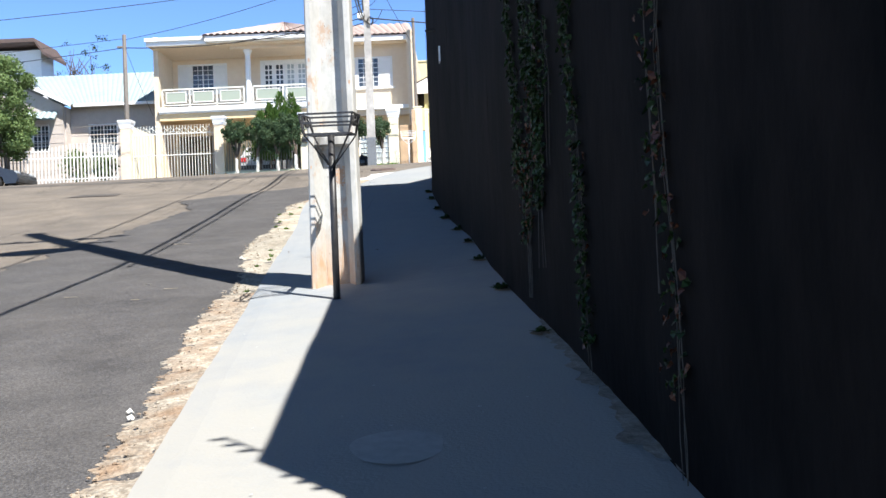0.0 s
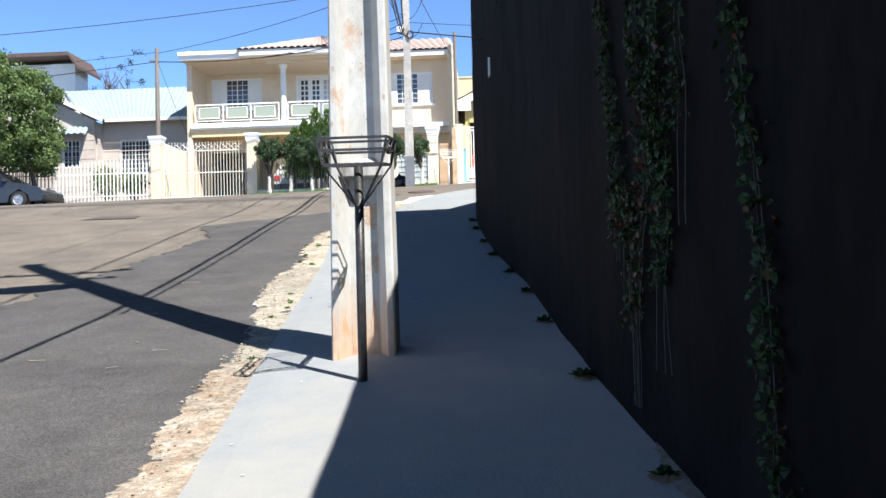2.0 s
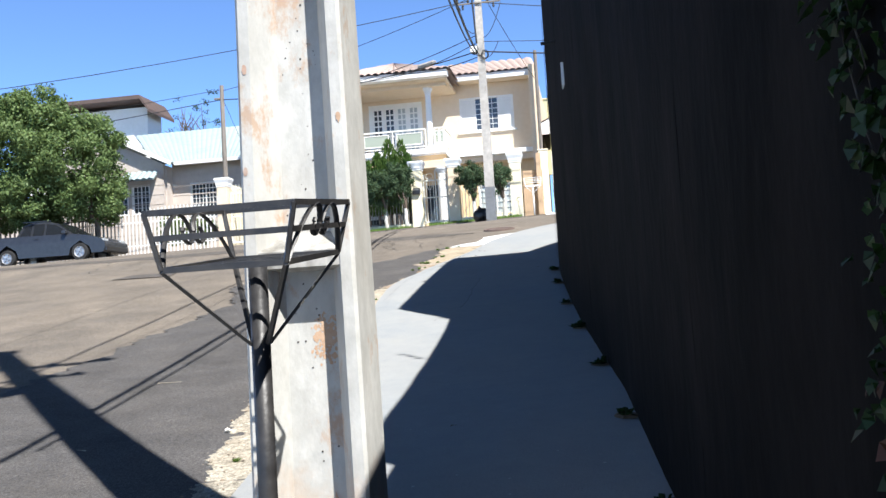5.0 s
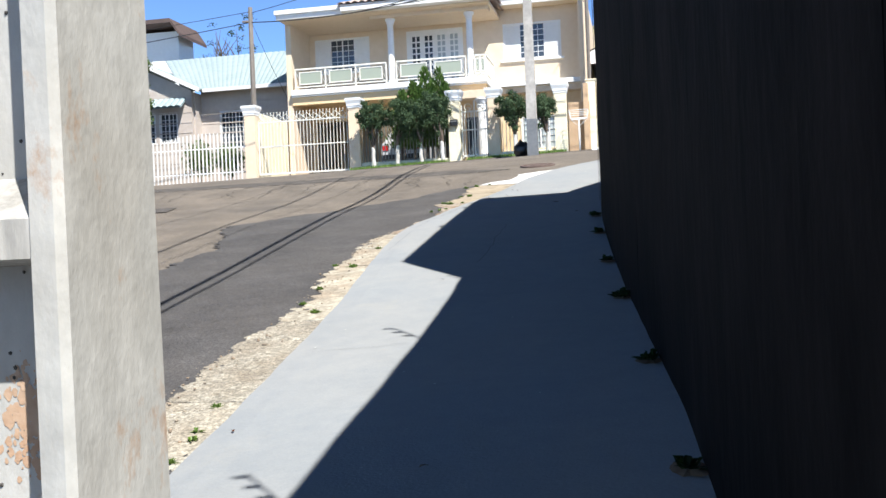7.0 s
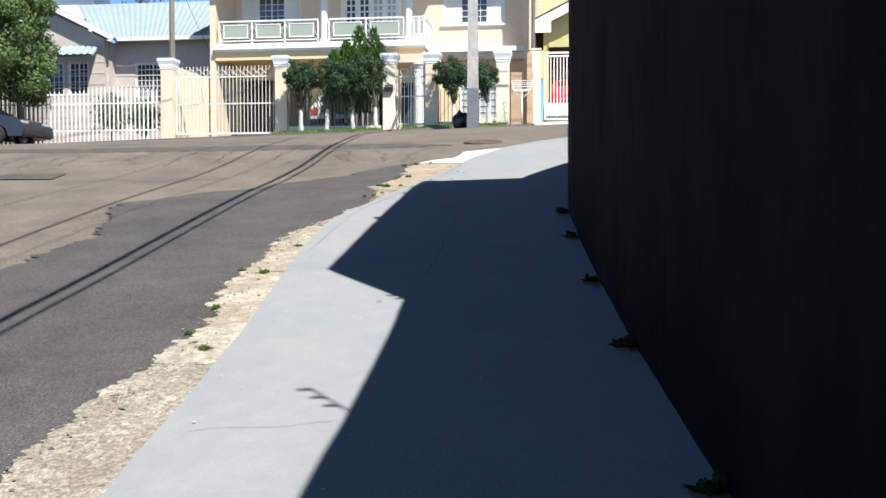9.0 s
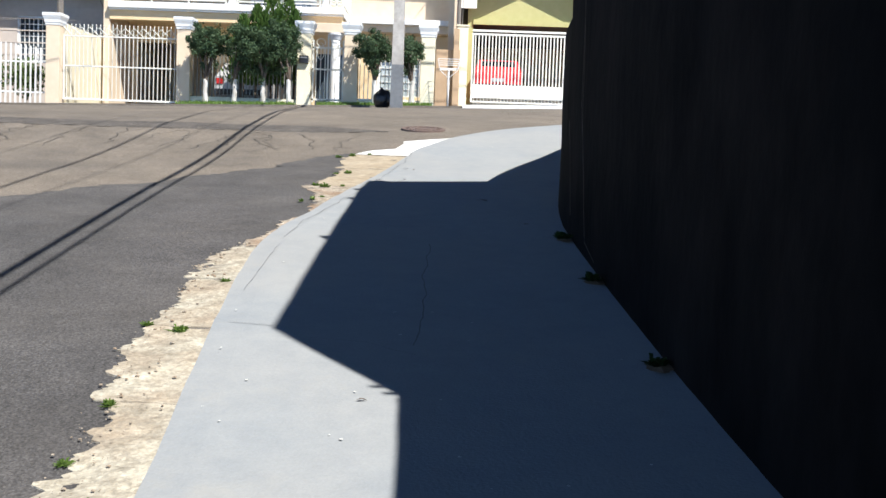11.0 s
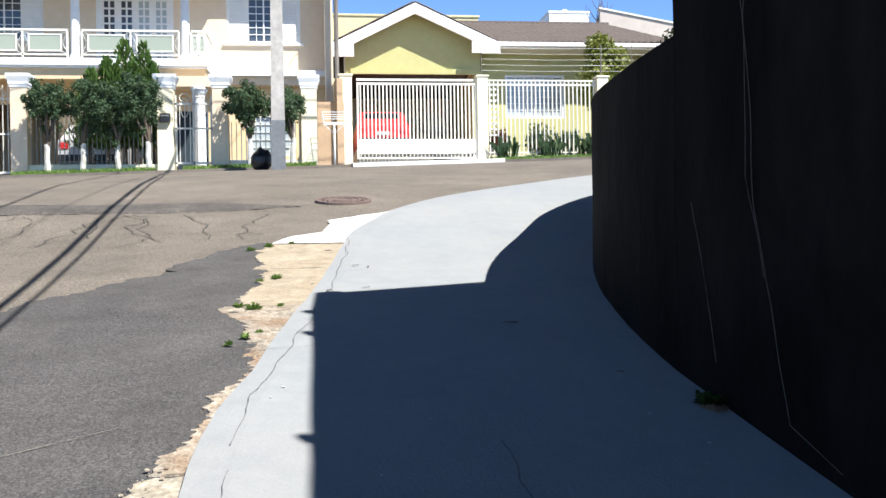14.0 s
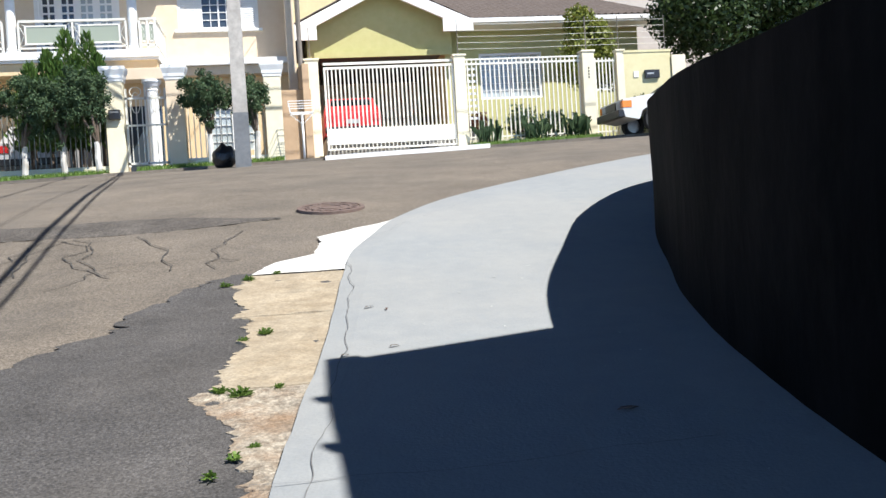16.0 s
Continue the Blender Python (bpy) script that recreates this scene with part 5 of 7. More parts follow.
# balcony
part("balcony_slab", boxes((-12.58, -4.85, 43.85, 46.2, 8.6, 8.88)), WHITE, H)
part("balcony_edge", boxes((-12.58, -4.8, 43.78, 43.848, 8.66, 8.84), bevel=0.015), WHITE, H)
part("balcony_beam", boxes((-12.58, -4.9, 43.95, 44.2, 8.3, 8.598)), ORANGECREAM, H)
part("porch_ceiling", boxes((-12.58, -4.9, 44.2, 46.2, 8.5, 8.598)), ORANGECREAM, H)
part("right_band", boxes((-4.85, -1.2, 45.55, 46.2, 8.7, 8.88), bevel=0.015), WHITE, H)
part("right_band", boxes((-4.85, -1.45, 45.75, 46.2, 8.45, 8.698)), CREAM, H)
for x in (-8.55, -5.48):
    column(H, x, 44.05, 8.88, 11.36, 0.13)
column(H, -5.05, 43.6, 5.3, 8.0, 0.17)
part("porch_beam", boxes((-5.9, -4.4, 43.4, 44.0, 8.0, 8.3), bevel=0.02), CREAM, H)
def balcony_rail(x0, x1, y):
    r = part("balcony_railing", boxes((x0, x1, y - 0.03, y + 0.03, 9.66, 9.72)), IVORY, H, "white iron railing with green glass panels")
    part("lower_rail", boxes((x0, x1, y - 0.025, y + 0.025, 8.97, 9.01)), IVORY, r)
    n = max(2, int(round((x1 - x0) / 1.22)))
    for i in range(n + 1):
        x = x0 + (x1 - x0) * i / n
        part("post", boxes((x - 0.025, x + 0.025, y - 0.025, y + 0.025, 8.88, 9.66)), IVORY, r)
    for i in range(n):
        a, b = x0 + (x1 - x0) * i / n + 0.15, x0 + (x1 - x0) * (i + 1) / n - 0.15
        part("panel_frame", boxes((a, b, y - 0.02, y + 0.02, 9.54, 9.58), (a, b, y - 0.02, y + 0.02, 9.08, 9.12), (a, a + 0.04, y - 0.02, y + 0.02, 9.12, 9.54), (b - 0.04, b, y - 0.02, y + 0.02, 9.12, 9.54)), IVORY, r)
        part("glass_panel", boxes((a + 0.04, b - 0.04, y - 0.005, y + 0.005, 9.12, 9.54)), GREENGLASS, r, "pale green glass")
        for p, q in (((a, 9.58), (a - 0.14, 9.66)), ((b, 9.58), (b + 0.14, 9.66)), ((a, 9.08), (a - 0.14, 9.0)), ((b, 9.08), (b + 0.14, 9.0)), ((a - 0.12, 9.1), (a - 0.02, 9.3)), ((a - 0.12, 9.55), (a - 0.02, 9.35)), ((b + 0.12, 9.1), (b + 0.02, 9.3)), ((b + 0.12, 9.55), (b + 0.02, 9.35))):
            bm = bmesh.new()
            tube(bm, [(p[0], y, p[1]), (q[0], y, q[1])], 0.009, 4)
            part("filigree", bm, IVORY, r)
balcony_rail(-12.42, -8.75, 43.95)
balcony_rail(-8.35, -5.65, 43.95)
balcony_rail(-5.3, -4.9, 43.95)
bm = boxes((-4.93, -4.87, 43.95, 46.2, 9.66, 9.72), (-4.93, -4.87, 43.95, 46.2, 8.97, 9.01))
for k in range(8):
    y = 44.1 + k * 0.27
    box(bm, -4.915, -4.885, y, y + 0.03, 9.01, 9.66)
part("side_railing", bm, IVORY, H)
# eaves, soffits and roof
part("soffit", boxes((-12.8, -4.6, 43.35, 46.2, 11.5, 11.6)), CREAM, H)
part("soffit_beam", boxes((-9.3, -4.7, 43.75, 44.3, 11.36, 11.498)), CREAM, H)
part("fascia", boxes((-12.88, -10.2, 43.25, 43.348, 11.52, 11.78), bevel=0.015), WHITE, H)
part("fascia", boxes((-10.2, -4.5, 42.95, 43.348, 11.56, 11.8), bevel=0.015), WHITE, H)
part("soffit", boxes((-4.6, -1.2, 45.5, 46.2, 11.88, 11.96)), CREAM, H)
part("fascia", boxes((-4.5, -1.1, 45.4, 45.498, 11.86, 12.1), bevel=0.015), WHITE, H)
part("gable_fill", boxes((-12.58, -1.45, 46.2, 46.4, 12.0, 12.3)), CREAM, H)
part("roof", ribbed_roof((-10.3, 42.9, 11.8), (-4.4, 42.9, 11.8), (-7.3, 46.8, 13.2), (-7.4, 46.8, 13.2), 0.27, 0.07), TILEPINK, H)
part("roof", ribbed_roof((-4.4, 42.9, 11.8), (-4.4, 48, 11.9), (-7.3, 48, 13.3), (-7.3, 46.8, 13.2), 0.27, 0.07), TILEPINK, H)
part("roof", ribbed_roof((-10.3, 48, 11.9), (-10.3, 42.9, 11.8), (-7.4, 46.8, 13.2), (-7.4, 48, 13.3), 0.27, 0.07), TILEPINK, H)
part("roof", ribbed_roof((-12.88, 43.3, 11.8), (-9.6, 43.3, 11.8), (-9.6, 50, 13.3), (-11.6, 50, 13.3), 0.27, 0.07), TILEPINK, H)
part("roof", ribbed_roof((-5.0, 45.35, 12.1), (-1.1, 45.35, 12.1), (-1.5, 50, 13.75), (-7.0, 50, 13.75), 0.27, 0.07), TILEPINK, H)
part("flat_gutter", boxes((-12.92, -10.2, 43.15, 43.249, 11.7, 11.86), bevel=0.01), WHITE, H)
bm = bmesh.new()
tube(bm, [(-1.1, 44.9, 5.4), (-1.1, 44.9, 12.7)], 0.07, 8)
part("service_mast", bm, WOODPOLE, H)

# front fence of the cream house
F = thing("front_fence", (-7.5, 40.78, 5.3), "cream pillars with moulded capitals and ivory steel bars", "fence")
TOP = 7.85
for x in (-13.02, -9.13, -5.56, -4.18, -1.92):
    pillar(F, x, 40.78, lot_z(x), TOP, 0.2, PALEYELLOW if x > -9 and x != -4.18 else CREAM)
def gate(x0, x1, y, z0, z1, label, name="gate", gap=0.125):
    g = thing(name, ((x0 + x1) / 2, y, z0), label, "gate")
    part("frame", boxes((x0, x1, y - 0.03, y + 0.03, z0 + 0.06, z0 + 0.12), (x0, x1, y - 0.02, y + 0.02, z0 + 1.05, z0 + 1.09), (x0, x1, y - 0.02, y + 0.02, z1 - 0.38, z1 - 0.34),
                        (x0, x0 + 0.05, y - 0.03, y + 0.03, z0 + 0.12, z1 - 0.38), (x1 - 0.05, x1, y - 0.03, y + 0.03, z0 + 0.12, z1 - 0.38)), IVORY, g)
    bars_between(g, x0 + 0.05, x1 - 0.05, y, z0 + 0.12, z1 - 0.06, gap, 0.018, IVORY, (), tip=0.06)
    bm = bmesh.new()
    n = int((x1 - x0) / 0.25)
    for i in range(n):
        a, b = x0 + (x1 - x0) * i / n, x0 + (x1 - x0) * (i + 1) / n
        tube(bm, [(a, y - 0.02, z1 - 0.34), (b, y - 0.02, z1 - 0.1)], 0.01, 4)
        tube(bm, [(a, y - 0.02, z1 - 0.1), (b, y - 0.02, z1 - 0.34)], 0.01, 4)
    part("lattice", bm, IVORY, g)
    return g
gate(-12.8, -9.35, 40.85, lot_z(-11) - 0.02, 7.6, "tall ivory steel garage gate with lattice top")
# side wall running back from the first pillar
bm = bmesh.new()
prism(bm, [(41.0, 4.9), (46.2, 4.9), (46.2, 7.72), (41.0, 7.66)], "x", -13.1, -12.9)
solo("garden_wall_side", tidy(bm), PALEYELLOW, "pale yellow rendered garden wall beside the gate", "wall", "structure")
part("plinth", boxes((-8.93, -5.76, 40.7, 40.86, 5.0, lot_z(-7.3) + 0.16)), PALEYELLOW, F)
bars_between(F, -8.93, -5.76, 40.78, lot_z(-7.3) + 0.16, 7.05, 0.115, 0.022, DARKBARS, ((5.55, 0.035), (6.9, 0.035)), tip=0.08)
part("plinth", boxes((-3.98, -2.12, 40.7, 40.86, 5.0, lot_z(-3) + 0.1)), PALEYELLOW, F)
bars_between(F, -3.98, -2.12, 40.78, lot_z(-3) + 0.1, 7.0, 0.125, 0.022, IVORY, ((5.65, 0.035), (6.9, 0.035)), tip=0.08)
g = thing("garden_gate", (-4.87, 40.8, lot_z(-4.87)), "narrow ivory wrought-iron garden gate with scrolls", "gate")
z0 = lot_z(-4.87)
part("frame", boxes((-5.34, -4.4, 40.77, 40.83, z0 + 0.1, z0 + 0.15), (-5.34, -4.4, 40.77, 40.83, z0 + 1.0, z0 + 1.04), (-5.34, -4.4, 40.77, 40.83, 7.1, 7.15), (-5.34, -5.29, 40.77, 40.83, z0 + 0.05, 7.35), (-4.45, -4.4, 40.77, 40.83, z0 + 0.05, 7.35), (-4.9, -4.86, 40.77, 40.83, z0 + 0.05, 7.5)), IVORY, g)
bars_between(g, -5.29, -4.9, 40.8, z0 + 0.15, 7.1, 0.13, 0.02, IVORY, ())
bars_between(g, -4.86, -4.45, 40.8, z0 + 0.15, 7.1, 0.13, 0.02, IVORY, ())
bm = bmesh.new()
for cx in (-5.1, -4.65):
    tube(bm, [(cx + 0.13 * math.cos(a), 40.8, 7.28 + 0.11 * math.sin(a)) for a in np.linspace(0, 2 * math.pi, 13)], 0.012, 4)
    tube(bm, [(cx + 0.1 * math.cos(a), 40.8, z0 + 1.55 + 0.25 * math.sin(a)) for a in np.linspace(0, 2 * math.pi, 13)], 0.01, 4)
part("scrollwork", bm, IVORY, g)
mb = thing("letter_box", (-5.5, 40.55, 6.6), "small dark metal letter box on a pillar", "letter box")
part("body", boxes((-5.68, -5.42, 40.46, 40.578, 6.62, 6.84), bevel=0.012), BLACKPLASTIC, mb)
part("flap", boxes((-5.65, -5.45, 40.45, 40.459, 6.76, 6.8)), GREYPAINT, mb)
# low wall and post between the plots
solo("plot_wall", boxes((-1.71, -0.99, 41.5, 41.68, 5.0, 7.3)), SHADED_CREAM, "low wall between the two plots, cream darkened by painted shade", "wall", "structure")
bm = bmesh.new()
prism(bm, [(41.3, 5.0), (46.0, 5.0), (46.0, 8.6), (41.3, 7.9)], "x", -1.18, -1.02)
solo("plot_wall_side", tidy(bm), SHADED_CREAM, "side wall rising between the two plots, cream darkened by painted shade", "wall", "structure")

# ---- the yellow bungalow ----
Y = thing("bungalow", (3.5, 47.5, 5.7), "olive-yellow bungalow with white gable fascia and clay tiles", "house")
part("gable_wall", tidy(prism(bmesh.new(), [(-0.6, 9.3), (3.75, 9.3), (3.75, 10.2), (1.54, 11.25), (-0.6, 10.22)], "y", 47.5, 47.7)), OLIVE, Y)
part("gate_beam", boxes((-0.6, 3.75, 47.42, 47.498, 9.12, 9.3)), OLIVE, Y)
part("front_wall", wall_with_holes(3.6, 10.2, 5.2, 10.12, 48.2, 48.4, [(4.75, 6.85, 7.75, 9.25), (8.6, 9.3, 7.9, 9.0)]), OLIVE, Y)
part("side_wall", boxes((3.55, 3.75, 47.7, 54, 5.2, 9.3)), OLIVE, Y)
part("side_wall", boxes((-0.8, -0.6, 47.5, 54, 5.2, 9.8)), OLIVE, Y)
part("side_wall", boxes((10.0, 10.2, 48.4, 54, 5.2, 10.1)), OLIVE, Y)
part("back_wall", boxes((-0.8, 10.2, 54, 54.2, 5.2, 10.0)), PALEYELLOW, Y)
part("garage_ceiling", boxes((-0.6, 3.6, 47.7, 54, 9.3, 9.4)), UNLIT_IN, Y)
lattice_window(Y, 4.75, 6.85, 7.75, 9.25, 48.28, 6, 6, PANEPALE)
lattice_window(Y, 8.6, 9.3, 7.9, 9.0, 48.28, 3, 4, PANE)
for a, b in (((-1.2, 10.02), (1.53, 11.38)), ((1.53, 11.38), (4.35, 10.1))):
    bm = bmesh.new()
    prism(bm, [(a[0], a[1]), (b[0], b[1]), (b[0], b[1] - 0.35), (a[0], a[1] - 0.35)], "y", 46.9, 47.02)
    part("fascia", tidy(bm), WHITE, Y, "broad white fascia board")
part("fascia_end", boxes((-1.25, -0.5, 46.85, 46.9, 9.58, 10.06)), WHITE, Y)
part("fascia_end", boxes((3.4, 4.35, 46.85, 46.9, 9.74, 10.13)), WHITE, Y)
part("roof", ribbed_roof((-1.2, 54, 10.08), (-1.2, 46.95, 10.08), (1.53, 46.95, 11.44), (1.53, 54, 11.44)), TILEDARK, Y)
part("roof", ribbed_roof((4.35, 46.95, 10.15), (4.35, 54, 10.15), (1.53, 54, 11.44), (1.53, 46.95, 11.44)), TILEDARK, Y)
part("roof", ribbed_roof((4.2, 47.2, 10.16), (10.9, 47.2, 10.2), (9.75, 52.5, 12.03), (2.6, 52.5, 12.03)), TILEDARK, Y, "weathered dark clay tile slope")
part("eave_gutter", boxes((4.36, 10.9, 47.08, 47.2, 10.03, 10.17), bevel=0.015), WHITE, Y)
part("eave_soffit", boxes((3.76, 10.85, 47.2, 48.198, 9.98, 10.06)), IVORY, Y)
solo("parapet_wall", boxes((-1.5, 5.0, 55, 55.3, 9, 12.85), (-1.54, 5.04, 54.95, 55.35, 12.851, 12.93)), LEMON, "pale yellow wall of a taller volume behind", "wall", "structure")
part("roof_ridge", boxes((2.6, 9.8, 52.42, 52.62, 12.02, 12.12), bevel=0.03), TILEDARK, Y)
N = thing("neighbour_house", (13, 54, 6), "house side, its shade painted grey, with sloping parapet and clay roof", "house")
# grey wall colour carries the shade on this side
part("side_wall", tidy(prism(bmesh.new(), [(10.0, 6), (17.5, 6), (17.5, 11.75), (10.0, 13.1)], "y", 54.3, 54.5)), PINKGREY, N)
part("coping", tidy(prism(bmesh.new(), [(9.95, 13.11), (17.5, 11.76), (17.5, 11.83), (9.95, 13.18)], "y", 54.24, 54.56)), IVORY, N)
part("roof", ribbed_roof((11.9, 54.6, 12.9), (17.5, 54.6, 11.9), (17.5, 60, 13.3), (11.9, 60, 14.3)), TILEPINK, N)
T3 = thing("far_block", (15.5, 82, 12), "distant white flat-roofed building above the roofs", "building")
part("wall", boxes((14.1, 16.9, 80, 84, 8, 19.2)), WHITE, T3)
part("parapet", boxes((14.05, 16.95, 79.95, 84.05, 19.2, 19.35)), WHITE, T3)
part("tank", boxes((15.2, 15.5, 80.6, 81.4, 19.35, 19.6)), WHITE, T3)

YF = thing("yellow_fence", (3.0, 41.9, 5.7), "ivory steel bar fence on pale yellow posts", "fence")
for x, h in ((-0.93, 0.17), (2.86, 0.15), (6.3, 0.16), (7.2, 0.1)):
    part("post", boxes((x - h, x + h, 41.9 - h, 41.9 + h, 5.2, 8.05), bevel=0.012), PALEYELLOW, YF)
    part("post_cap", boxes((x - h - 0.03, x + h + 0.03, 41.9 - h - 0.03, 41.9 + h + 0.03, 8.051, 8.1), bevel=0.012), PALEYELLOW, YF)
zg = road_z(1, 41.9) + 0.14
gg = thing("sliding_gate", (1.03, 41.86, zg), "wide ivory steel sliding gate with solid lower panel", "gate")
part("lower_panel", boxes((-0.63, 2.7, 41.83, 41.87, zg + 0.2, zg + 0.6)), IVORY, gg)
part("frame", boxes((-0.63, 2.7, 41.82, 41.88, zg + 0.06, zg + 0.1), (-0.63, 2.7, 41.82, 41.88, 7.82, 7.88), (-0.63, -0.58, 41.82, 41.88, zg + 0.1, 7.82), (2.65, 2.7, 41.82, 41.88, zg + 0.1, 7.82)), IVORY, gg)
bars_between(gg, -0.58, 2.65, 41.85, zg + 0.6, 7.82, 0.105, 0.036, IVORY, ())
bars_between(gg, -0.58, 2.65, 41.85, zg + 0.1, zg + 0.2, 0.105, 0.02, IVORY, (), name="short_bar")
part("overhead_track", boxes((-0.63, 2.7, 41.88, 41.93, 7.94, 8.0)), IVORY, gg)
part("low_plinth", boxes((3.02, 6.13, 41.84, 41.96, 5.2, 5.88)), PALEYELLOW, YF)
bars_between(YF, 3.02, 6.13, 41.9, 5.88, 7.95, 0.118, 0.03, IVORY, ((5.95, 0.04), (7.85, 0.05), (7.97, 0.04)))
bars_between(YF, 6.48, 7.08, 41.9, 5.8, 7.9, 0.1, 0.03, IVORY, ((5.95, 0.04), (7.82, 0.05)))
for k in range(9):
    part("scallop", boxes((3.06, 3.3, 41.93, 41.95, 7.7 - k * 0.16, 7.76 - k * 0.16)), WHITE, YF)
# LEMON instead of PALEYELLOW paints in the tree's shade on this wall
solo("street_wall", boxes((7.3, 8.6, 41.8, 42.0, 5.2, 8.0), (7.28, 8.62, 41.78, 42.02, 8.0, 8.06)), LEMON, "pale yellow street wall with letter box, tree shade in its colour", "wall", "structure")
solo("street_wall", boxes((8.62, 9.0, 41.75, 42.05, 5.2, 7.9)), PALEYELLOW, "pale yellow wall pier", "wall", "structure")
lb = thing("letter_box", (7.95, 41.75, 7.2), "black wall letter box with white figures", "letter box")
part("body", boxes((7.85, 8.25, 41.72, 41.798, 7.3, 7.52), bevel=0.01), BLACKPLASTIC, lb)
part("slot", boxes((7.9, 8.08, 41.712, 41.719, 7.4, 7.44)), CLEARLENS, lb)
part("number_plate", boxes((7.55, 7.68, 41.78, 41.798, 7.34, 7.5)), WHITE, lb)
for k in range(4):
    part("number_mark", boxes((6.28, 6.315, 41.731, 41.739, 7.6 - k * 0.08, 7.645 - k * 0.08)), BLACKPLASTIC, YF, "dark house number figure")
ef = thing("electric_fence", (4.6, 41.9, 8.1), "thin electric fence wires on slender rods", "fence")
for x in (-0.95, 2.86, 6.3, 7.2, 8.5):
    bm = bmesh.new()
    tube(bm, [(x, 41.9, 8.0), (x, 41.9, 9.0 if x > 2 else 8.9)], 0.018 if x == 6.3 else 0.01, 6)
    part("rod", bm, WOODPOLE, ef)
for k in range(5):
    bm = bmesh.new()
    tube(bm, [(2.86, 41.9, 8.25 + k * 0.16), (4.6, 41.9, 8.23 + k * 0.16), (6.3, 41.9, 8.25 + k * 0.16), (8.5, 41.9, 8.25 + k * 0.16)], 0.005, 4)
    part("wire", bm, IVORY, ef)

# ---- the pinkish house with its white picket fence ----
P = thing("cottage", (-17, 46, 5.3), "pinkish one-storey house with pale blue-grey roof", "house")
part("front_wall", wall_with_holes(-17.4, -12.85, 4.8, 9.6, 46.0, 46.2, [(-16.6, -15.2, 7.05, 8.65)]), PINKGREY, P)
part("gable_wall", wall_with_holes(-23, -17.45, 4.8, 9.3, 45.2, 45.4, [(-18.95, -18.1, 7.3, 8.6), (-20.4, -19.1, 7.3, 8.6)]), PINKGREY, P)
part("gable", tidy(prism(bmesh.new(), [(-23, 9.3), (-17.45, 9.3), (-17.45, 9.45), (-20.2, 10.75), (-23, 9.45)], "y", 45.2, 45.4)), PINKGREY, P)
part("side_wall", boxes((-17.6, -17.4, 45.4, 50, 4.8, 9.4)), PINKGREY, P)
part("back_wall", boxes((-23, -12.85, 50, 50.2, 4.8, 9.6)), UNLIT_IN, P)
lattice_window(P, -16.6, -15.2, 7.05, 8.65, 46.08, 8, 7, PANE)
lattice_window(P, -18.95, -18.1, 7.3, 8.6, 45.28, 4, 5, PANE)
lattice_window(P, -20.4, -19.1, 7.3, 8.6, 45.28, 6, 5, PANE)
for k in range(9):
    part("siding_groove", boxes((-17.4, -12.85, 45.985, 45.998, 5.6 + k * 0.42, 5.64 + k * 0.42)), PINKGREY, P)
    part("siding_groove", boxes((-23, -17.45, 45.185, 45.198, 5.6 + k * 0.42, 5.64 + k * 0.42)), PINKGREY, P)
part("roof", ribbed_roof((-17.9, 45.4, 9.5), (-12.85, 45.4, 9.5), (-12.85, 50, 11.85), (-21, 50, 11.85), 0.17, 0.024), TILEBLUE, P)
part("roof", ribbed_roof((-17.0, 44.9, 9.42), (-17.0, 50, 9.42), (-20.2, 50, 11.0), (-20.2, 44.9, 11.0), 0.17, 0.024), TILEBLUE, P)
part("roof", ribbed_roof((-23.6, 50, 9.42), (-23.6, 44.9, 9.42), (-20.2, 44.9, 11.0), (-20.2, 50, 11.0), 0.17, 0.024), TILEBLUE, P)
bm = bmesh.new()
prism(bm, [(-16.95, 9.3), (-20.2, 10.9), (-20.2, 11.06), (-16.9, 9.46)], "y", 44.8, 44.88)
part("barge_board", tidy(bm), WHITE, P)
part("eave_gutter", boxes((-17.0, -12.85, 45.28, 45.39, 9.36, 9.5), bevel=0.01), WHITE, P)
part("window_awning", ribbed_roof((-19.3, 44.5, 8.72), (-17.6, 44.5, 8.72), (-17.7, 45.2, 9.15), (-19.2, 45.2, 9.15), 0.25, 0.05), TILEBLUE, P)
U = thing("upper_house", (-21, 53, 9), "white upper storey with brown wooden eaves behind the cottage", "house")
part("wall", boxes((-28, -21.3, 52, 53.6, 8, 13.75)), WHITE, U)
bm = slab((-29, 51.0, 14.15), (-21.25, 51.0, 14.15), (-21.25, 54, 14.15), (-29, 54, 14.15), 0.2)
part("roof", bm, WOODEAVE, U)
part("eave_slope", slab((-21.25, 51.0, 14.15), (-20.75, 51.0, 13.4), (-20.75, 54, 13.4), (-21.25, 54, 14.15), 0.16), WOODEAVE, U)
PF = thing("picket_fence", (-16.5, 40.78, 5.2), "white picket fence with wavy top", "fence")
data = mesh_of("picket", tidy(prism(bmesh.new(), [(-0.022, 0), (0.022, 0), (0.022, 0.97), (0, 1.0), (-0.022, 0.97)], "y", -0.012, 0.012)), WHITE)
for k in range(46):
    x = -20.2 + k * 0.15
    h = 1.62 + 0.2 * abs(math.sin((x + 13.3) * 0.9))
    piece("picket", data, PF, (x, 40.78, lot_z(x) - 0.02), (1, 1, h))
for z in (0.35, 1.25):
    part("rail", boxes((-20.3, -13.25, 40.8, 40.84, 5.16 + z, 5.2 + z)), WHITE, PF)
DF = thing("bar_fence", (-24, 40.78, 5.0), "dark wooden bar fence behind the street tree", "fence")
bars_between(DF, -34, -20.4, 40.78, 4.8, 6.75, 0.2, 0.05, WOODPOLE, ((5.2, 0.06), (6.5, 0.06)))
bars_between(DF, -20.2, -17.3, 40.55, 5.0, 6.7, 0.16, 0.03, WOODPOLE, ((5.2, 0.05), (6.6, 0.05)))
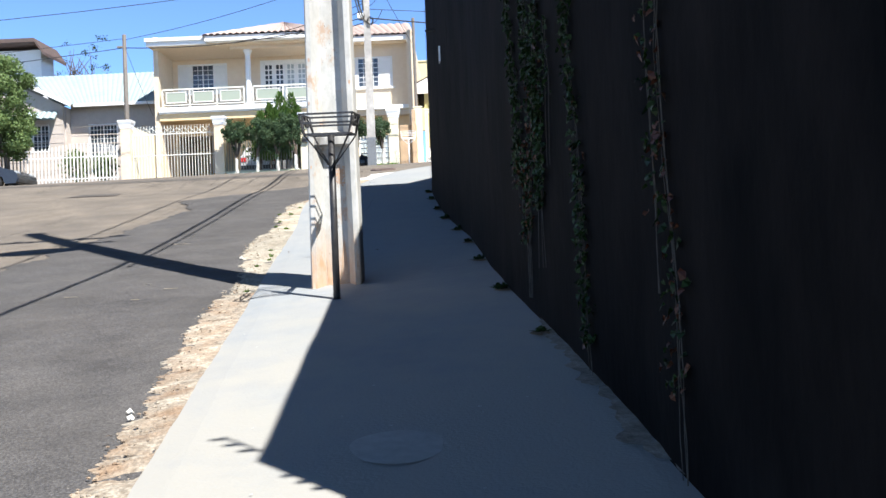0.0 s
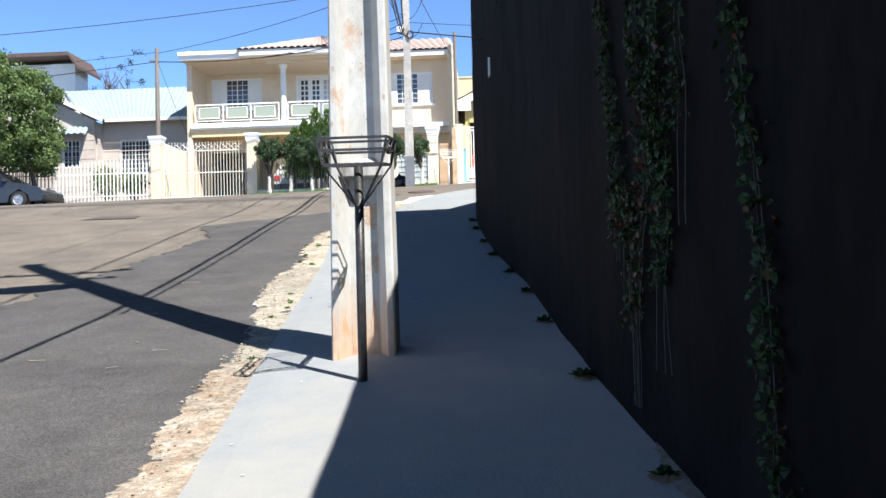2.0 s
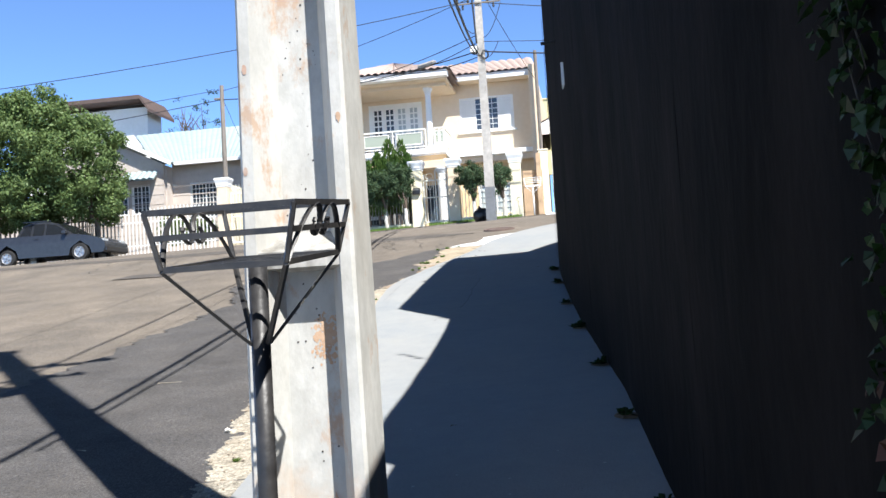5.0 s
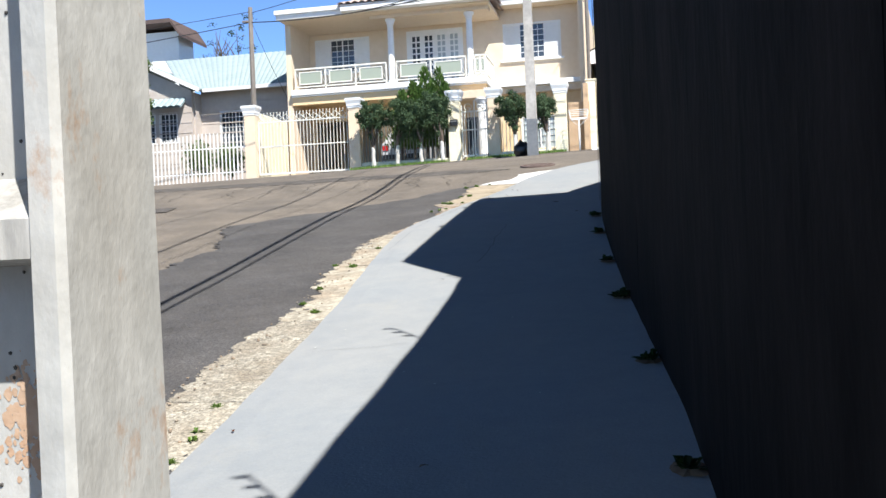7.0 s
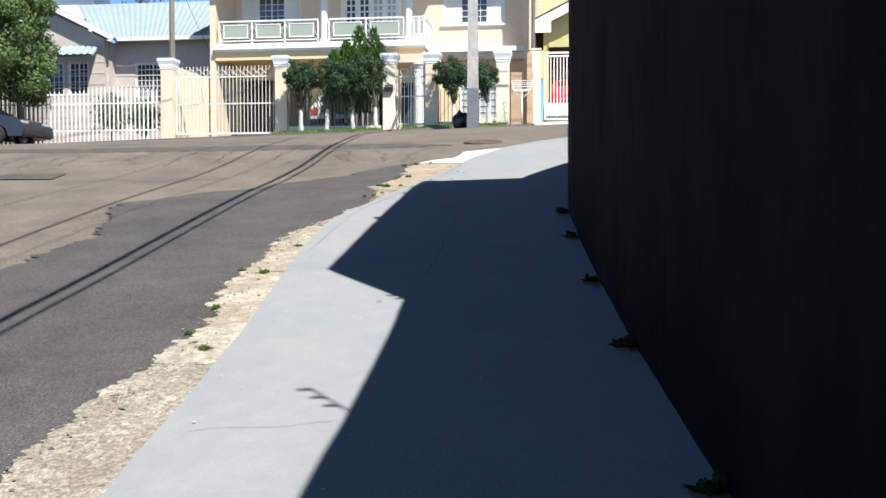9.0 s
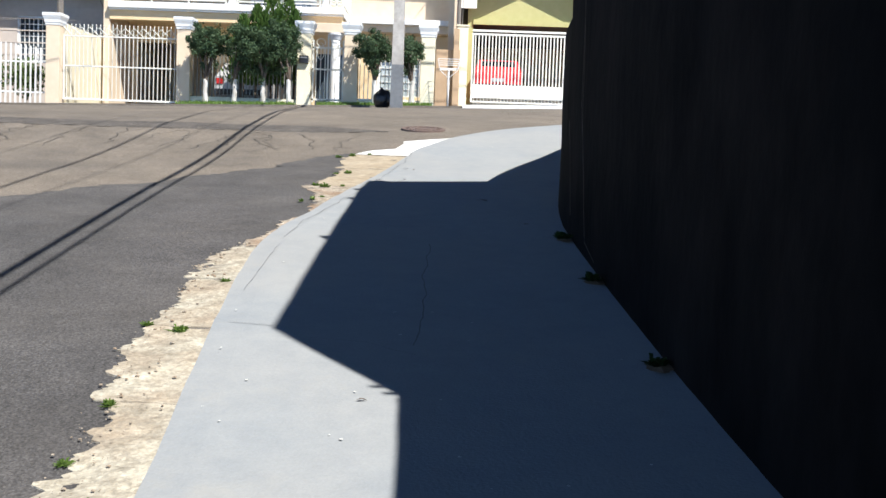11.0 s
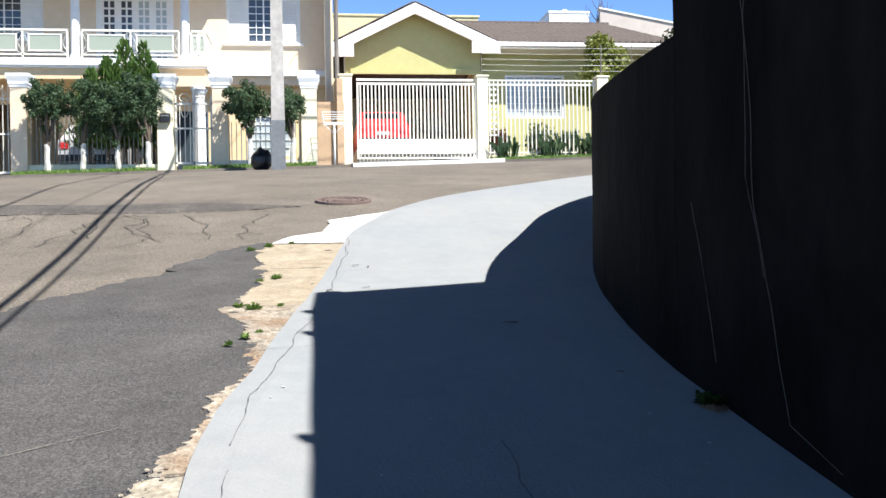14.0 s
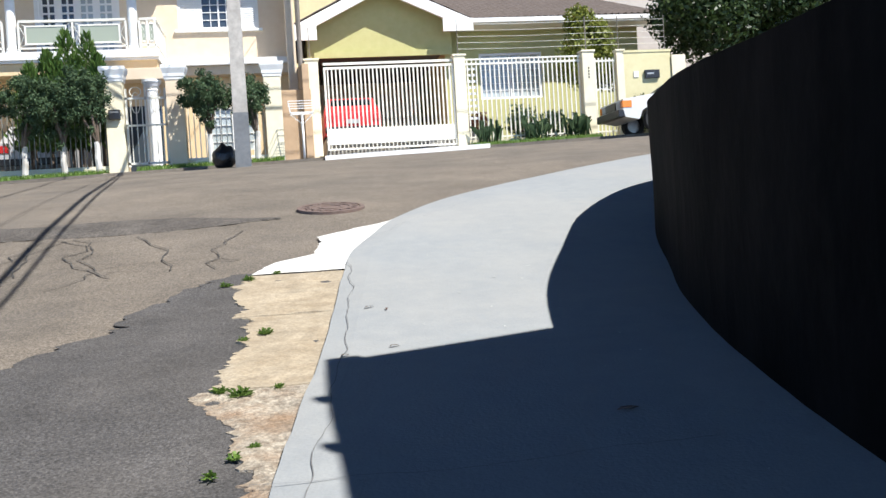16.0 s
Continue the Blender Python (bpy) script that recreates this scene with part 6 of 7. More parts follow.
solo("far_house_left", boxes((-44, -24.5, 47, 56, 4.5, 8.6)), PINKGREY, "plain pale house wall beyond the street tree", "building", "structure")

# ---- poles and cables of the crossing ----
p2 = thing("utility_pole", (-2.61, 38.0, road_z(-2.61, 38)), "tall tapered concrete utility pole with a grey-painted foot", "utility pole")
z0 = road_z(-2.61, 38)
part("shaft", square_lathe([(0.15, 1.13), (0.125, 4.9), (0.085, 11.3)], (-2.61, 38.0, z0)), POLE2, p2)
part("painted_foot", square_lathe([(0.163, -0.2), (0.154, 1.128)], (-2.61, 38.0, z0)), GREYPAINT, p2, "dark grey painted band")
part("crossarm", boxes((-3.35, -1.85, 37.84, 37.88, 12.58, 12.63), bevel=0.004), WOODPOLE, p2)
part("crossarm", boxes((-3.05, -2.15, 37.83, 37.89, 15.4, 15.46), bevel=0.004), WOODPOLE, p2)
for x in (-3.3, -3.12, -2.94, -2.26, -2.08, -1.9):
    part("insulator", lathe([(0.015, 0), (0.045, 0.05), (0.03, 0.09), (0.045, 0.13), (0.02, 0.17)], (x, 37.86, 12.4 if x in (-3.12, -2.08) else 12.63), 8), WIRE, p2)
part("junction_box", boxes((-2.95, -2.72, 37.72, 37.9, 10.9, 11.1), bevel=0.02), WHITE, p2)
bm = bmesh.new()
tube(bm, [(-2.75, 37.85, 15.3), (-2.8, 37.8, 13.0), (-2.72, 37.8, 11.2)], 0.03, 6)
part("riser_cable", bm, WIRE, p2)
lp = thing("meter_pole", (-13.4, 42.0, lot_z(-13.4)), "slim grey wooden service pole beside the pillar", "pole")
part("shaft", lathe([(0.12, 0), (0.085, 11.76 - lot_z(-13.4))], (-13.4, 42.0, lot_z(-13.4)), 8), WOODPOLE, lp)
part("bracket", boxes((-13.7, -13.46, 41.9, 42.0, 11.2, 11.26)), WOODPOLE, lp)


def cable(a, b, sag, r=0.012, label="thin black overhead cable crossing the sky"):
    a, b = Vector(a), Vector(b)
    bm = bmesh.new()
    tube(bm, [a.lerp(b, t) - Vector((0, 0, 4 * sag * t * (1 - t))) for t in np.linspace(0, 1, 17)], r, 5)
    ob = solo("overhead_cable", bm, WIRE, label, "cable", group="overhead cables")
    return ob


BUNDLE = "thick black telephone cable between poles"
cable((-0.66, 9.0, 6.55), (-2.72, 37.85, 10.9), 0.5, 0.03, BUNDLE)
cable((-0.66, 9.0, 6.25), (-2.72, 37.85, 10.8), 0.65, 0.018, BUNDLE)
cable((-1.35, 9.0, 8.3), (-3.2, 37.86, 12.4), 0.6, 0.02)
cable((-1.4, 9.0, 11.4), (-3.4, 37.86, 12.8), 0.5, 0.008)
cable((0.36, 9.35, 11.4), (-1.8, 37.86, 12.8), 0.5, 0.008)
cable((-0.66, 9.1, 6.55), (-0.5, -28, 2.6), 0.5, 0.03, BUNDLE)
cable((-1.35, 9.1, 8.3), (-1.2, -28, 4.0), 0.5, 0.02)
cable((-2.9, 38, 12.75), (-45, 34, 11.0), 1.2, 0.014)
cable((-2.72, 38, 12.9), (-13.4, 42.0, 11.55), 0.25, 0.012)
cable((-2.75, 38, 10.98), (-13.4, 42.0, 11.2), 0.35, 0.02)
cable((-13.4, 42.0, 11.2), (-45, 42, 9.6), 0.4, 0.016)
cable((-13.4, 42.0, 11.6), (-45, 42, 10.6), 0.4, 0.012)
cable((-2.5, 38, 13.1), (24, 39, 12.6), 0.9, 0.014)
cable((-2.5, 38, 12.65), (24, 39, 11.8), 0.9, 0.014)
cable((-2.5, 38, 11.3), (24, 39.5, 11.6), 0.6, 0.012)
cable((-2.5, 38, 10.95), (24, 39.5, 10.9), 0.8, 0.026, BUNDLE)
cable((-2.55, 38, 13.2), (-1.2, 45.0, 11.6), 0.1, 0.012)
cable((-13.4, 42.0, 11.3), (-13.5, 46.0, 8.9), 0.1, 0.008)
for a, b, sag, r in (((-2.75, 37.9, 11.5), (-9.0, 40.3, 10.75), 0.22, 0.014), ((-2.75, 37.9, 11.25), (-7.5, 39.75, 10.78), 0.3, 0.014), ((-2.75, 37.9, 10.75), (-6.0, 39.2, 10.82), 0.16, 0.016), ((-2.72, 37.85, 10.9), (-2.0, 37.95, 11.25), 0.35, 0.012), ((-2.75, 37.9, 11.6), (-3.35, 37.9, 12.55), 0.3, 0.012), ((-2.5, 37.9, 11.4), (-1.85, 37.9, 12.55), 0.25, 0.012)):
    cable(a, b, sag, r)
for k, (x, z, w) in enumerate(((-2.82, 11.0, 0.1), (-2.47, 10.8, 0.09))):
    bm = bmesh.new()
    for m in range(3):
        tube(bm, [(x + (w + 0.02 * m) * math.cos(a), 37.84 - 0.012 * m, z + (w * 1.25 + 0.025 * m) * math.sin(a)) for a in np.linspace(0, 2 * math.pi, 17)], 0.01, 5)
    part("cable_coil", bm, WIRE, p2, "coil of spare black cable")
sp = thing("splice_case", (-4.4, 38.6, 10.95), "grey cable splice case hanging on the cable", "splice case")
bm = bmesh.new()
tube(bm, [(-4.95, 38.83, 10.86), (-4.85, 38.79, 10.87), (-4.35, 38.6, 10.92), (-4.25, 38.56, 10.93)], [0.03, 0.085, 0.085, 0.03], 8)
part("case", bm, POLE2, sp)

# ---- trees ----
def leaf_cloud(bm, rng, centre, radii, count, size, shell=0.55, cut=0.0):
    for k in range(count):
        d = Vector((rng.gauss(0, 1), rng.gauss(0, 1), rng.gauss(0, 1))).normalized()
        r = (shell + (1 - shell) * rng.random()) * (1 + 0.3 * noise.noise(d * 2.0 + Vector(centre)))
        p = Vector(centre) + Vector((d.x * radii[0], d.y * radii[1], d.z * radii[2])) * r
        if cut and p.z < cut:
            continue
        n = (d + 0.8 * Vector((rng.gauss(0, 1), rng.gauss(0, 1), rng.gauss(0, 1)))).normalized()
        t = n.cross(Vector((rng.gauss(0, 1), rng.gauss(0, 1), rng.gauss(0, 1)))).normalized()
        b = n.cross(t)
        s = size * rng.uniform(0.6, 1.3)
        bm.faces.new([bm.verts.new(q) for q in (p - t * s, p + b * s * 0.5, p + t * s, p - b * s * 0.5)])


def limb(bm, a, b, r0, r1, seed, n=7):
    a, b = Vector(a), Vector(b)
    pts = [a.lerp(b, t) + 0.06 * (b - a).length * float(t) * Vector((noise.noise((t * 3, seed, 0)), noise.noise((t * 3, seed, 5)), 0)) for t in np.linspace(0, 1, n)]
    tube(bm, pts, [r0 + (r1 - r0) * t for t in np.linspace(0, 1, n)], 8)


def clipped_tree(x, y, head, radii, seed, label, count=4200, foot=None):
    rng = random.Random(seed)
    z0 = lot_z(x, y) if foot is None else foot
    t = thing("clipped_tree", (x, y, z0), label, "tree", "clipped street trees")
    bm = bmesh.new()
    limb(bm, (x, y, z0 - 0.1), (x + rng.uniform(-0.05, 0.05), y, z0 + 0.68), 0.075, 0.06, seed)
    part("limed_trunk", bm, LIMEBARK, t, "lime-washed lower trunk")
    top = Vector((x, y, z0 + 0.66))
    for k in range(5):
        a = k * 1.26 + seed
        bm = bmesh.new()
        limb(bm, top, (head[0] + 0.5 * radii[0] * math.cos(a), head[1] + 0.5 * radii[1] * math.sin(a), head[2] + rng.uniform(-0.2, 0.2)), 0.045, 0.012, seed + k)
        part("limb", bm, BARK, t)
    bm = bmesh.new()
    leaf_cloud(bm, rng, head, [0.82 * r for r in radii], count * 6 // 10, 0.04)
    for k in range(34):
        d = Vector((rng.gauss(0, 1), rng.gauss(0, 1), rng.gauss(-0.15, 0.9))).normalized()
        c = Vector(head) + Vector((d.x * radii[0], d.y * radii[1], d.z * radii[2])) * rng.uniform(0.7, 1.08)
        s = rng.uniform(0.08, 0.19)
        leaf_cloud(bm, rng, c, (s, s, s * rng.uniform(0.8, 1.6)), count // 26, 0.036, 0.1)
    for k in range(3):
        c = Vector(head) + Vector((rng.uniform(-0.5, 0.5) * radii[0], rng.uniform(-0.5, 0.3) * radii[1], -radii[2] * rng.uniform(0.95, 1.45)))
        leaf_cloud(bm, rng, c, (0.1, 0.1, 0.13), count // 40, 0.034, 0.1)
    part("crown", bm, LEAF_HEDGE, t)["kind"] = "stuff"
    return t


CLIP = "clipped dark green street tree with lime-washed trunk"
clipped_tree(-8.28, 40.0, (-8.25, 40.0, 7.08), (0.62, 0.55, 0.52), 1, CLIP)
clipped_tree(-7.47, 40.0, (-7.15, 40.0, 7.00), (0.52, 0.55, 0.66), 2, CLIP)
clipped_tree(-6.61, 40.0, (-6.6, 40.0, 7.00), (0.6, 0.6, 0.72), 3, CLIP)
clipped_tree(-5.87, 40.0, (-6.1, 40.0, 7.05), (0.5, 0.55, 0.66), 4, CLIP)
clipped_tree(-3.4, 40.0, (-3.45, 40.0, 7.05), (0.58, 0.5, 0.5), 5, CLIP)
clipped_tree(-2.35, 40.1, (-2.5, 40.1, 7.00), (0.42, 0.45, 0.5), 6, CLIP)


def conifer(x, y, z0, z1, r, seed):
    rng = random.Random(seed)
    t = thing("conifer", (x, y, z0), "pointed green conifer rising above the clipped trees", "tree", "conifers")
    bm = bmesh.new()
    limb(bm, (x, y, z0 - 0.1), (x, y, z1 - 0.3), 0.07, 0.012, seed)
    part("trunk", bm, BARK, t)
    bm = bmesh.new()
    for k in range(1700):
        h = rng.random() ** 0.9
        a = rng.uniform(0, 2 * math.pi)
        rr = r * (1 - h) ** 0.55 * (0.35 + 0.75 * rng.random()) * (1 + 0.35 * math.sin(a * 3 + h * 11 + seed))
        p = Vector((x + rr * math.cos(a), y + rr * math.sin(a), z0 + 0.6 + (z1 - z0 - 0.6) * h))
        up = Vector((0.45 * math.cos(a), 0.45 * math.sin(a), 1)).normalized()
        s = up.cross(Vector((rng.gauss(0, 1), rng.gauss(0, 1), 0.1))).normalized()
        l, w = rng.uniform(0.08, 0.2), rng.uniform(0.015, 0.03)
        bm.faces.new([bm.verts.new(q) for q in (p, p + s * w + up * l * 0.5, p + up * l, p - s * w + up * l * 0.5)])
    part("crown", bm, LEAF_CONIFER, t)["kind"] = "stuff"


for k, (x, y, z1, r) in enumerate([(-7.55, 41.4, 8.05, 0.5), (-7.2, 41.6, 8.4, 0.5), (-6.95, 41.4, 8.15, 0.46), (-6.75, 41.6, 8.85, 0.5), (-6.5, 41.4, 8.25, 0.4), (-6.25, 41.6, 8.8, 0.48), (-6.0, 41.4, 8.25, 0.44), (-5.9, 41.5, 7.9, 0.36), (-7.65, 41.5, 7.8, 0.36)]):
    conifer(x, y, 5.4, z1, r, 40 + k)

# big street tree
T = thing("street_tree", (-18.6, 38.6, road_z(-18.6, 38.6)), "large dense green street tree over the parked pickup", "tree")
z0 = road_z(-18.6, 38.6)
bm = bmesh.new()
limb(bm, (-17.2, 39.2, z0 - 0.2), (-17.3, 39.0, z0 + 1.7), 0.11, 0.09, 3)
part("trunk", bm, BARK, T)
bm = bmesh.new()
limb(bm, (-19.4, 38.6, z0 - 0.2), (-19.3, 38.6, z0 + 1.9), 0.24, 0.2, 5)
part("trunk", bm, BARK, T)
rng = random.Random(77)
blobs = [(-19.4, 38.4, 8.7, 3.0, 2.4, 2.2), (-17.75, 38.6, 8.4, 1.7, 1.8, 1.9), (-22.2, 38.4, 8.0, 2.2, 2.0, 1.7), (-17.35, 38.8, 7.3, 1.15, 1.2, 1.0), (-18.8, 38.2, 9.7, 1.9, 1.6, 1.4), (-20.8, 38.2, 9.4, 1.6, 1.5, 1.3), (-21.5, 38.2, 6.9, 1.8, 1.6, 0.9), (-18.9, 37.9, 7.25, 1.6, 1.5, 0.95)]
for k, b in enumerate(blobs):
    bm = bmesh.new()
    limb(bm, (-19.3 if b[0] < -17.6 else -17.3, 38.7, z0 + 1.6), (b[0], b[1], b[2]), 0.1, 0.02, k)
    part("limb", bm, BARK, T)
bm = bmesh.new()
for b in blobs:
    leaf_cloud(bm, rng, b[:3], b[3:], int(3000 * (b[3] * b[5]) / 3), 0.075, 0.6)
    for k in range(int(16 * b[3])):
        d = Vector((rng.gauss(0, 1), rng.gauss(0, 1), rng.gauss(0, 1))).normalized()
        c = Vector(b[:3]) + Vector((d.x * b[3], d.y * b[4], d.z * b[5])) * rng.uniform(0.88, 1.04)
        w = rng.uniform(0.28, 0.5)
        leaf_cloud(bm, rng, c, (w, w, w * 0.8), int(900 * w), 0.065, 0.55)
part("crown", bm, LEAF_TREE, T)["kind"] = "stuff"

# dark tree behind the low corner wall, yellow-green shrub in the bungalow's garden
D = thing("garden_tree", (12.5, 43.5, 6.0), "dense dark green garden tree beyond the corner wall", "tree")
bm = bmesh.new()
limb(bm, (12.2, 43.5, 5.6), (12.2, 43.5, 8.6), 0.2, 0.12, 4)
part("trunk", bm, BARK, D)
bm = bmesh.new()
for c, r in (((10.6, 43.2, 9.3), (1.9, 1.6, 1.25)), ((13.3, 43.4, 9.6), (2.2, 1.8, 1.5)), ((15.5, 43.6, 9.8), (2.0, 1.8, 1.5)), ((12.0, 43.0, 10.3), (1.7, 1.5, 1.0))):
    leaf_cloud(bm, rng, c, r, 11000, 0.085, 0.6)
part("crown", bm, LEAF_DARK, D)["kind"] = "stuff"
S = thing("garden_shrub", (7.6, 45.5, 5.9), "tall yellow-green shrub beside the bungalow", "shrub")
bm = bmesh.new()
limb(bm, (7.6, 45.5, 5.6), (7.5, 45.5, 8.6), 0.08, 0.03, 4)
part("stem", bm, BARK, S)
bm = bmesh.new()
for c, r in (((7.5, 45.5, 8.9), (0.85, 0.6, 0.8)), ((7.1, 45.4, 8.3), (0.65, 0.6, 0.75)), ((8.05, 45.5, 8.3), (0.65, 0.6, 0.8)), ((7.35, 45.5, 9.65), (0.5, 0.45, 0.5)), ((7.9, 45.5, 9.3), (0.4, 0.4, 0.45))):
    leaf_cloud(bm, rng, c, r, 1300, 0.075, 0.3)
part("crown", bm, LEAF_YELLOW, S)["kind"] = "stuff"
for k, (x, y, s, m) in enumerate([(3.45, 41.45, 0.75, LEAF_HEDGE), (4.75, 41.45, 0.8, LEAF_HEDGE), (5.85, 41.45, 0.8, LEAF_HEDGE)]):
    tuft("strap_leaf_plant", x, y, road_z(x, y) + 0.13, s * 1.2, m, 34, 300 + k, "green strap-leaved plant before the fence", "plant", spread=(0.08, 0.5))
def bush(x, y, z, r, mat, label, seed, n=900):
    ob = thing("garden_bush", (x, y, z), label, "shrub", "garden bushes")
    bm = bmesh.new()
    tube(bm, [(x, y, z - 0.3), (x, y, z + r)], 0.03, 6)
    part("stem", bm, BARK, ob)
    bm = bmesh.new()
    leaf_cloud(bm, random.Random(seed), (x, y, z + r), (r, r, r * 1.1), n, 0.06, 0.4)
    part("leaves", bm, mat, ob)["kind"] = "stuff"
bush(3.6, 43.6, 6.0, 0.42, LEAF_RED, "round reddish garden bush behind the fence", 1)
bush(4.9, 43.6, 5.95, 0.5, LEAF_HEDGE, "dark green garden bush behind the fence", 2)
bush(5.9, 43.9, 5.95, 0.45, LEAF_HEDGE, "dark green garden bush behind the fence", 3)
bush(7.6, 41.5, 5.9, 0.45, LEAF_DARK, "low dark hedge bush under the letter box", 4)
bush(8.2, 41.4, 5.95, 0.45, LEAF_DARK, "low dark hedge bush under the letter box", 5)
bush(-15.6, 41.9, 5.5, 0.7, LEAF_TREE, "green garden bush behind the picket fence", 6, 1500)
bush(-14.4, 41.9, 5.5, 0.6, LEAF_TREE, "green garden bush behind the picket fence", 7, 1500)
B = thing("bare_tree", (-22, 60, 8), "thin distant tree with sparse twigs above the roofs", "tree")
bm = bmesh.new()
rng = random.Random(12)
for k in range(34):
    a = rng.uniform(-1.2, 1.2)
    base = Vector((-22.3 + rng.uniform(-0.8, 0.8), 60, 12.5 + rng.uniform(0, 1.4)))
    limb(bm, base, base + Vector((math.sin(a) * 1.4, rng.uniform(-0.6, 0.6), math.cos(a) * rng.uniform(1.2, 2.6))), 0.04, 0.008, k, 5)
limb(bm, (-22.3, 60, 6), (-22.3, 60, 13.5), 0.2, 0.06, 99)
part("branches", bm, BARK, B)
bm = bmesh.new()
for k in range(16):
    leaf_cloud(bm, rng, (-22.3 + rng.uniform(-1.8, 1.8), 60, 15 + rng.uniform(-1.0, 1.3)), (0.35, 0.35, 0.25), 22, 0.07, 0.2)
part("leaves", bm, LEAF_DARK, B)["kind"] = "stuff"

W = thing("bare_tree", (12.6, 63, 8), "leafless twiggy tree behind the bungalow roof", "tree")
bm = bmesh.new()
for k in range(26):
    a = rng.uniform(-0.9, 0.9)
    base = Vector((12.7 + rng.uniform(-0.4, 0.4), 63, 13.3 + rng.uniform(0, 1.3)))
    limb(bm, base, base + Vector((math.sin(a) * 1.1, rng.uniform(-0.4, 0.4), math.cos(a) * rng.uniform(1.0, 2.2))), 0.035, 0.008, k + 40, 5)
limb(bm, (12.7, 63, 6), (12.7, 63, 14.2), 0.18, 0.06, 98)
part("branches", bm, BARK, W)

# ---- small things across the street ----
litter_basket(-1.28, 40.0, lot_z(-1.28, 40.0) - 0.01, WHITE, "rubbish_basket", "white steel rubbish basket on a post before the wall", platform=1.02, half=0.26, deep=0.2, rim=0.26, flare=0.05, scroll=False)
bg = thing("bin_bag", (-3.02, 38.6, road_z(-3.02, 38.6)), "full black plastic bin bag leaning on the pole", "bin bag")
bm = bmesh.new()
bmesh.ops.create_uvsphere(bm, u_segments=20, v_segments=12, radius=1)
for v in bm.verts:
    d = v.co.copy()
    k = 1 + 0.16 * noise.noise(d * 2.2) + 0.07 * noise.noise(d * 6)
    v.co = Vector((-3.02 + d.x * 0.27 * k, 38.55 + d.y * 0.25 * k, road_z(-3.02, 38.6) + 0.22 + max(d.z, -0.8) * 0.27 * k))
part("bag", bm, BAG, bg, smooth=True)
part("knot", lathe([(0.06, 0), (0.03, 0.03), (0.04, 0.06), (0.015, 0.065)], (-3.06, 38.5, road_z(-3.02, 38.6) + 0.475), 8), BAG, bg)


# ---- vehicles ----
def profile_body(bm, outline, width, tumble, at, flip=1):
    """A car body from its side outline (along, up): sides lean in above the waist."""
    x0, y0, z0 = at
    waist = 0.85
    rings = []
    for s, inset in ((-1, 0.05), (-0.92, 0.0), (0.92, 0.0), (1, 0.05)):
        rings.append([(x0 + flip * a, y0 + s * (width / 2) * (1 - tumble * clamp((u - waist) / 0.6)), z0 + u) for a, u in outline])
    loft(bm, rings)
    return tidy(bm)


def wheel(parent, x, y, z, r, side):
    t = bmesh.new()
    n = 22
    for a, b, m, nm in ((r, 0.19, RUBBER, "wheel"),):
        loft(t, [[(x + q * math.cos(2 * math.pi * i / n), y + h, z + q * math.sin(2 * math.pi * i / n)) for i in range(n)] for q, h in ((r * 0.62, -0.1), (r * 0.95, -0.1), (r, -0.06), (r, 0.06), (r * 0.95, 0.1), (r * 0.62, 0.1))], caps=False)
    w = part("wheel", tidy(t), RUBBER, parent)
    rim = bmesh.new()
    loft(rim, [[(x + q * math.cos(2 * math.pi * i / n), y + side * h, z + q * math.sin(2 * math.pi * i / n)) for i in range(n)] for q, h in ((r * 0.64, 0.0), (r * 0.64, 0.112), (r * 0.57, 0.1), (r * 0.54, 0.07), (0.01, 0.07))])
    for k in range(5):
        a = k * 2 * math.pi / 5
        c, s = math.cos(a), math.sin(a)
        bmesh.ops.create_cube(rim, size=1, matrix=Matrix.Translation((x + 0.3 * r * c, y + side * 0.09, z + 0.3 * r * s)) @ Matrix.Rotation(-a, 4, "Y") @ Matrix.Diagonal((0.54 * r, 0.03, 0.16 * r, 1)))
    part("rim", tidy(rim), ALLOY, w, "five-spoke alloy rim")


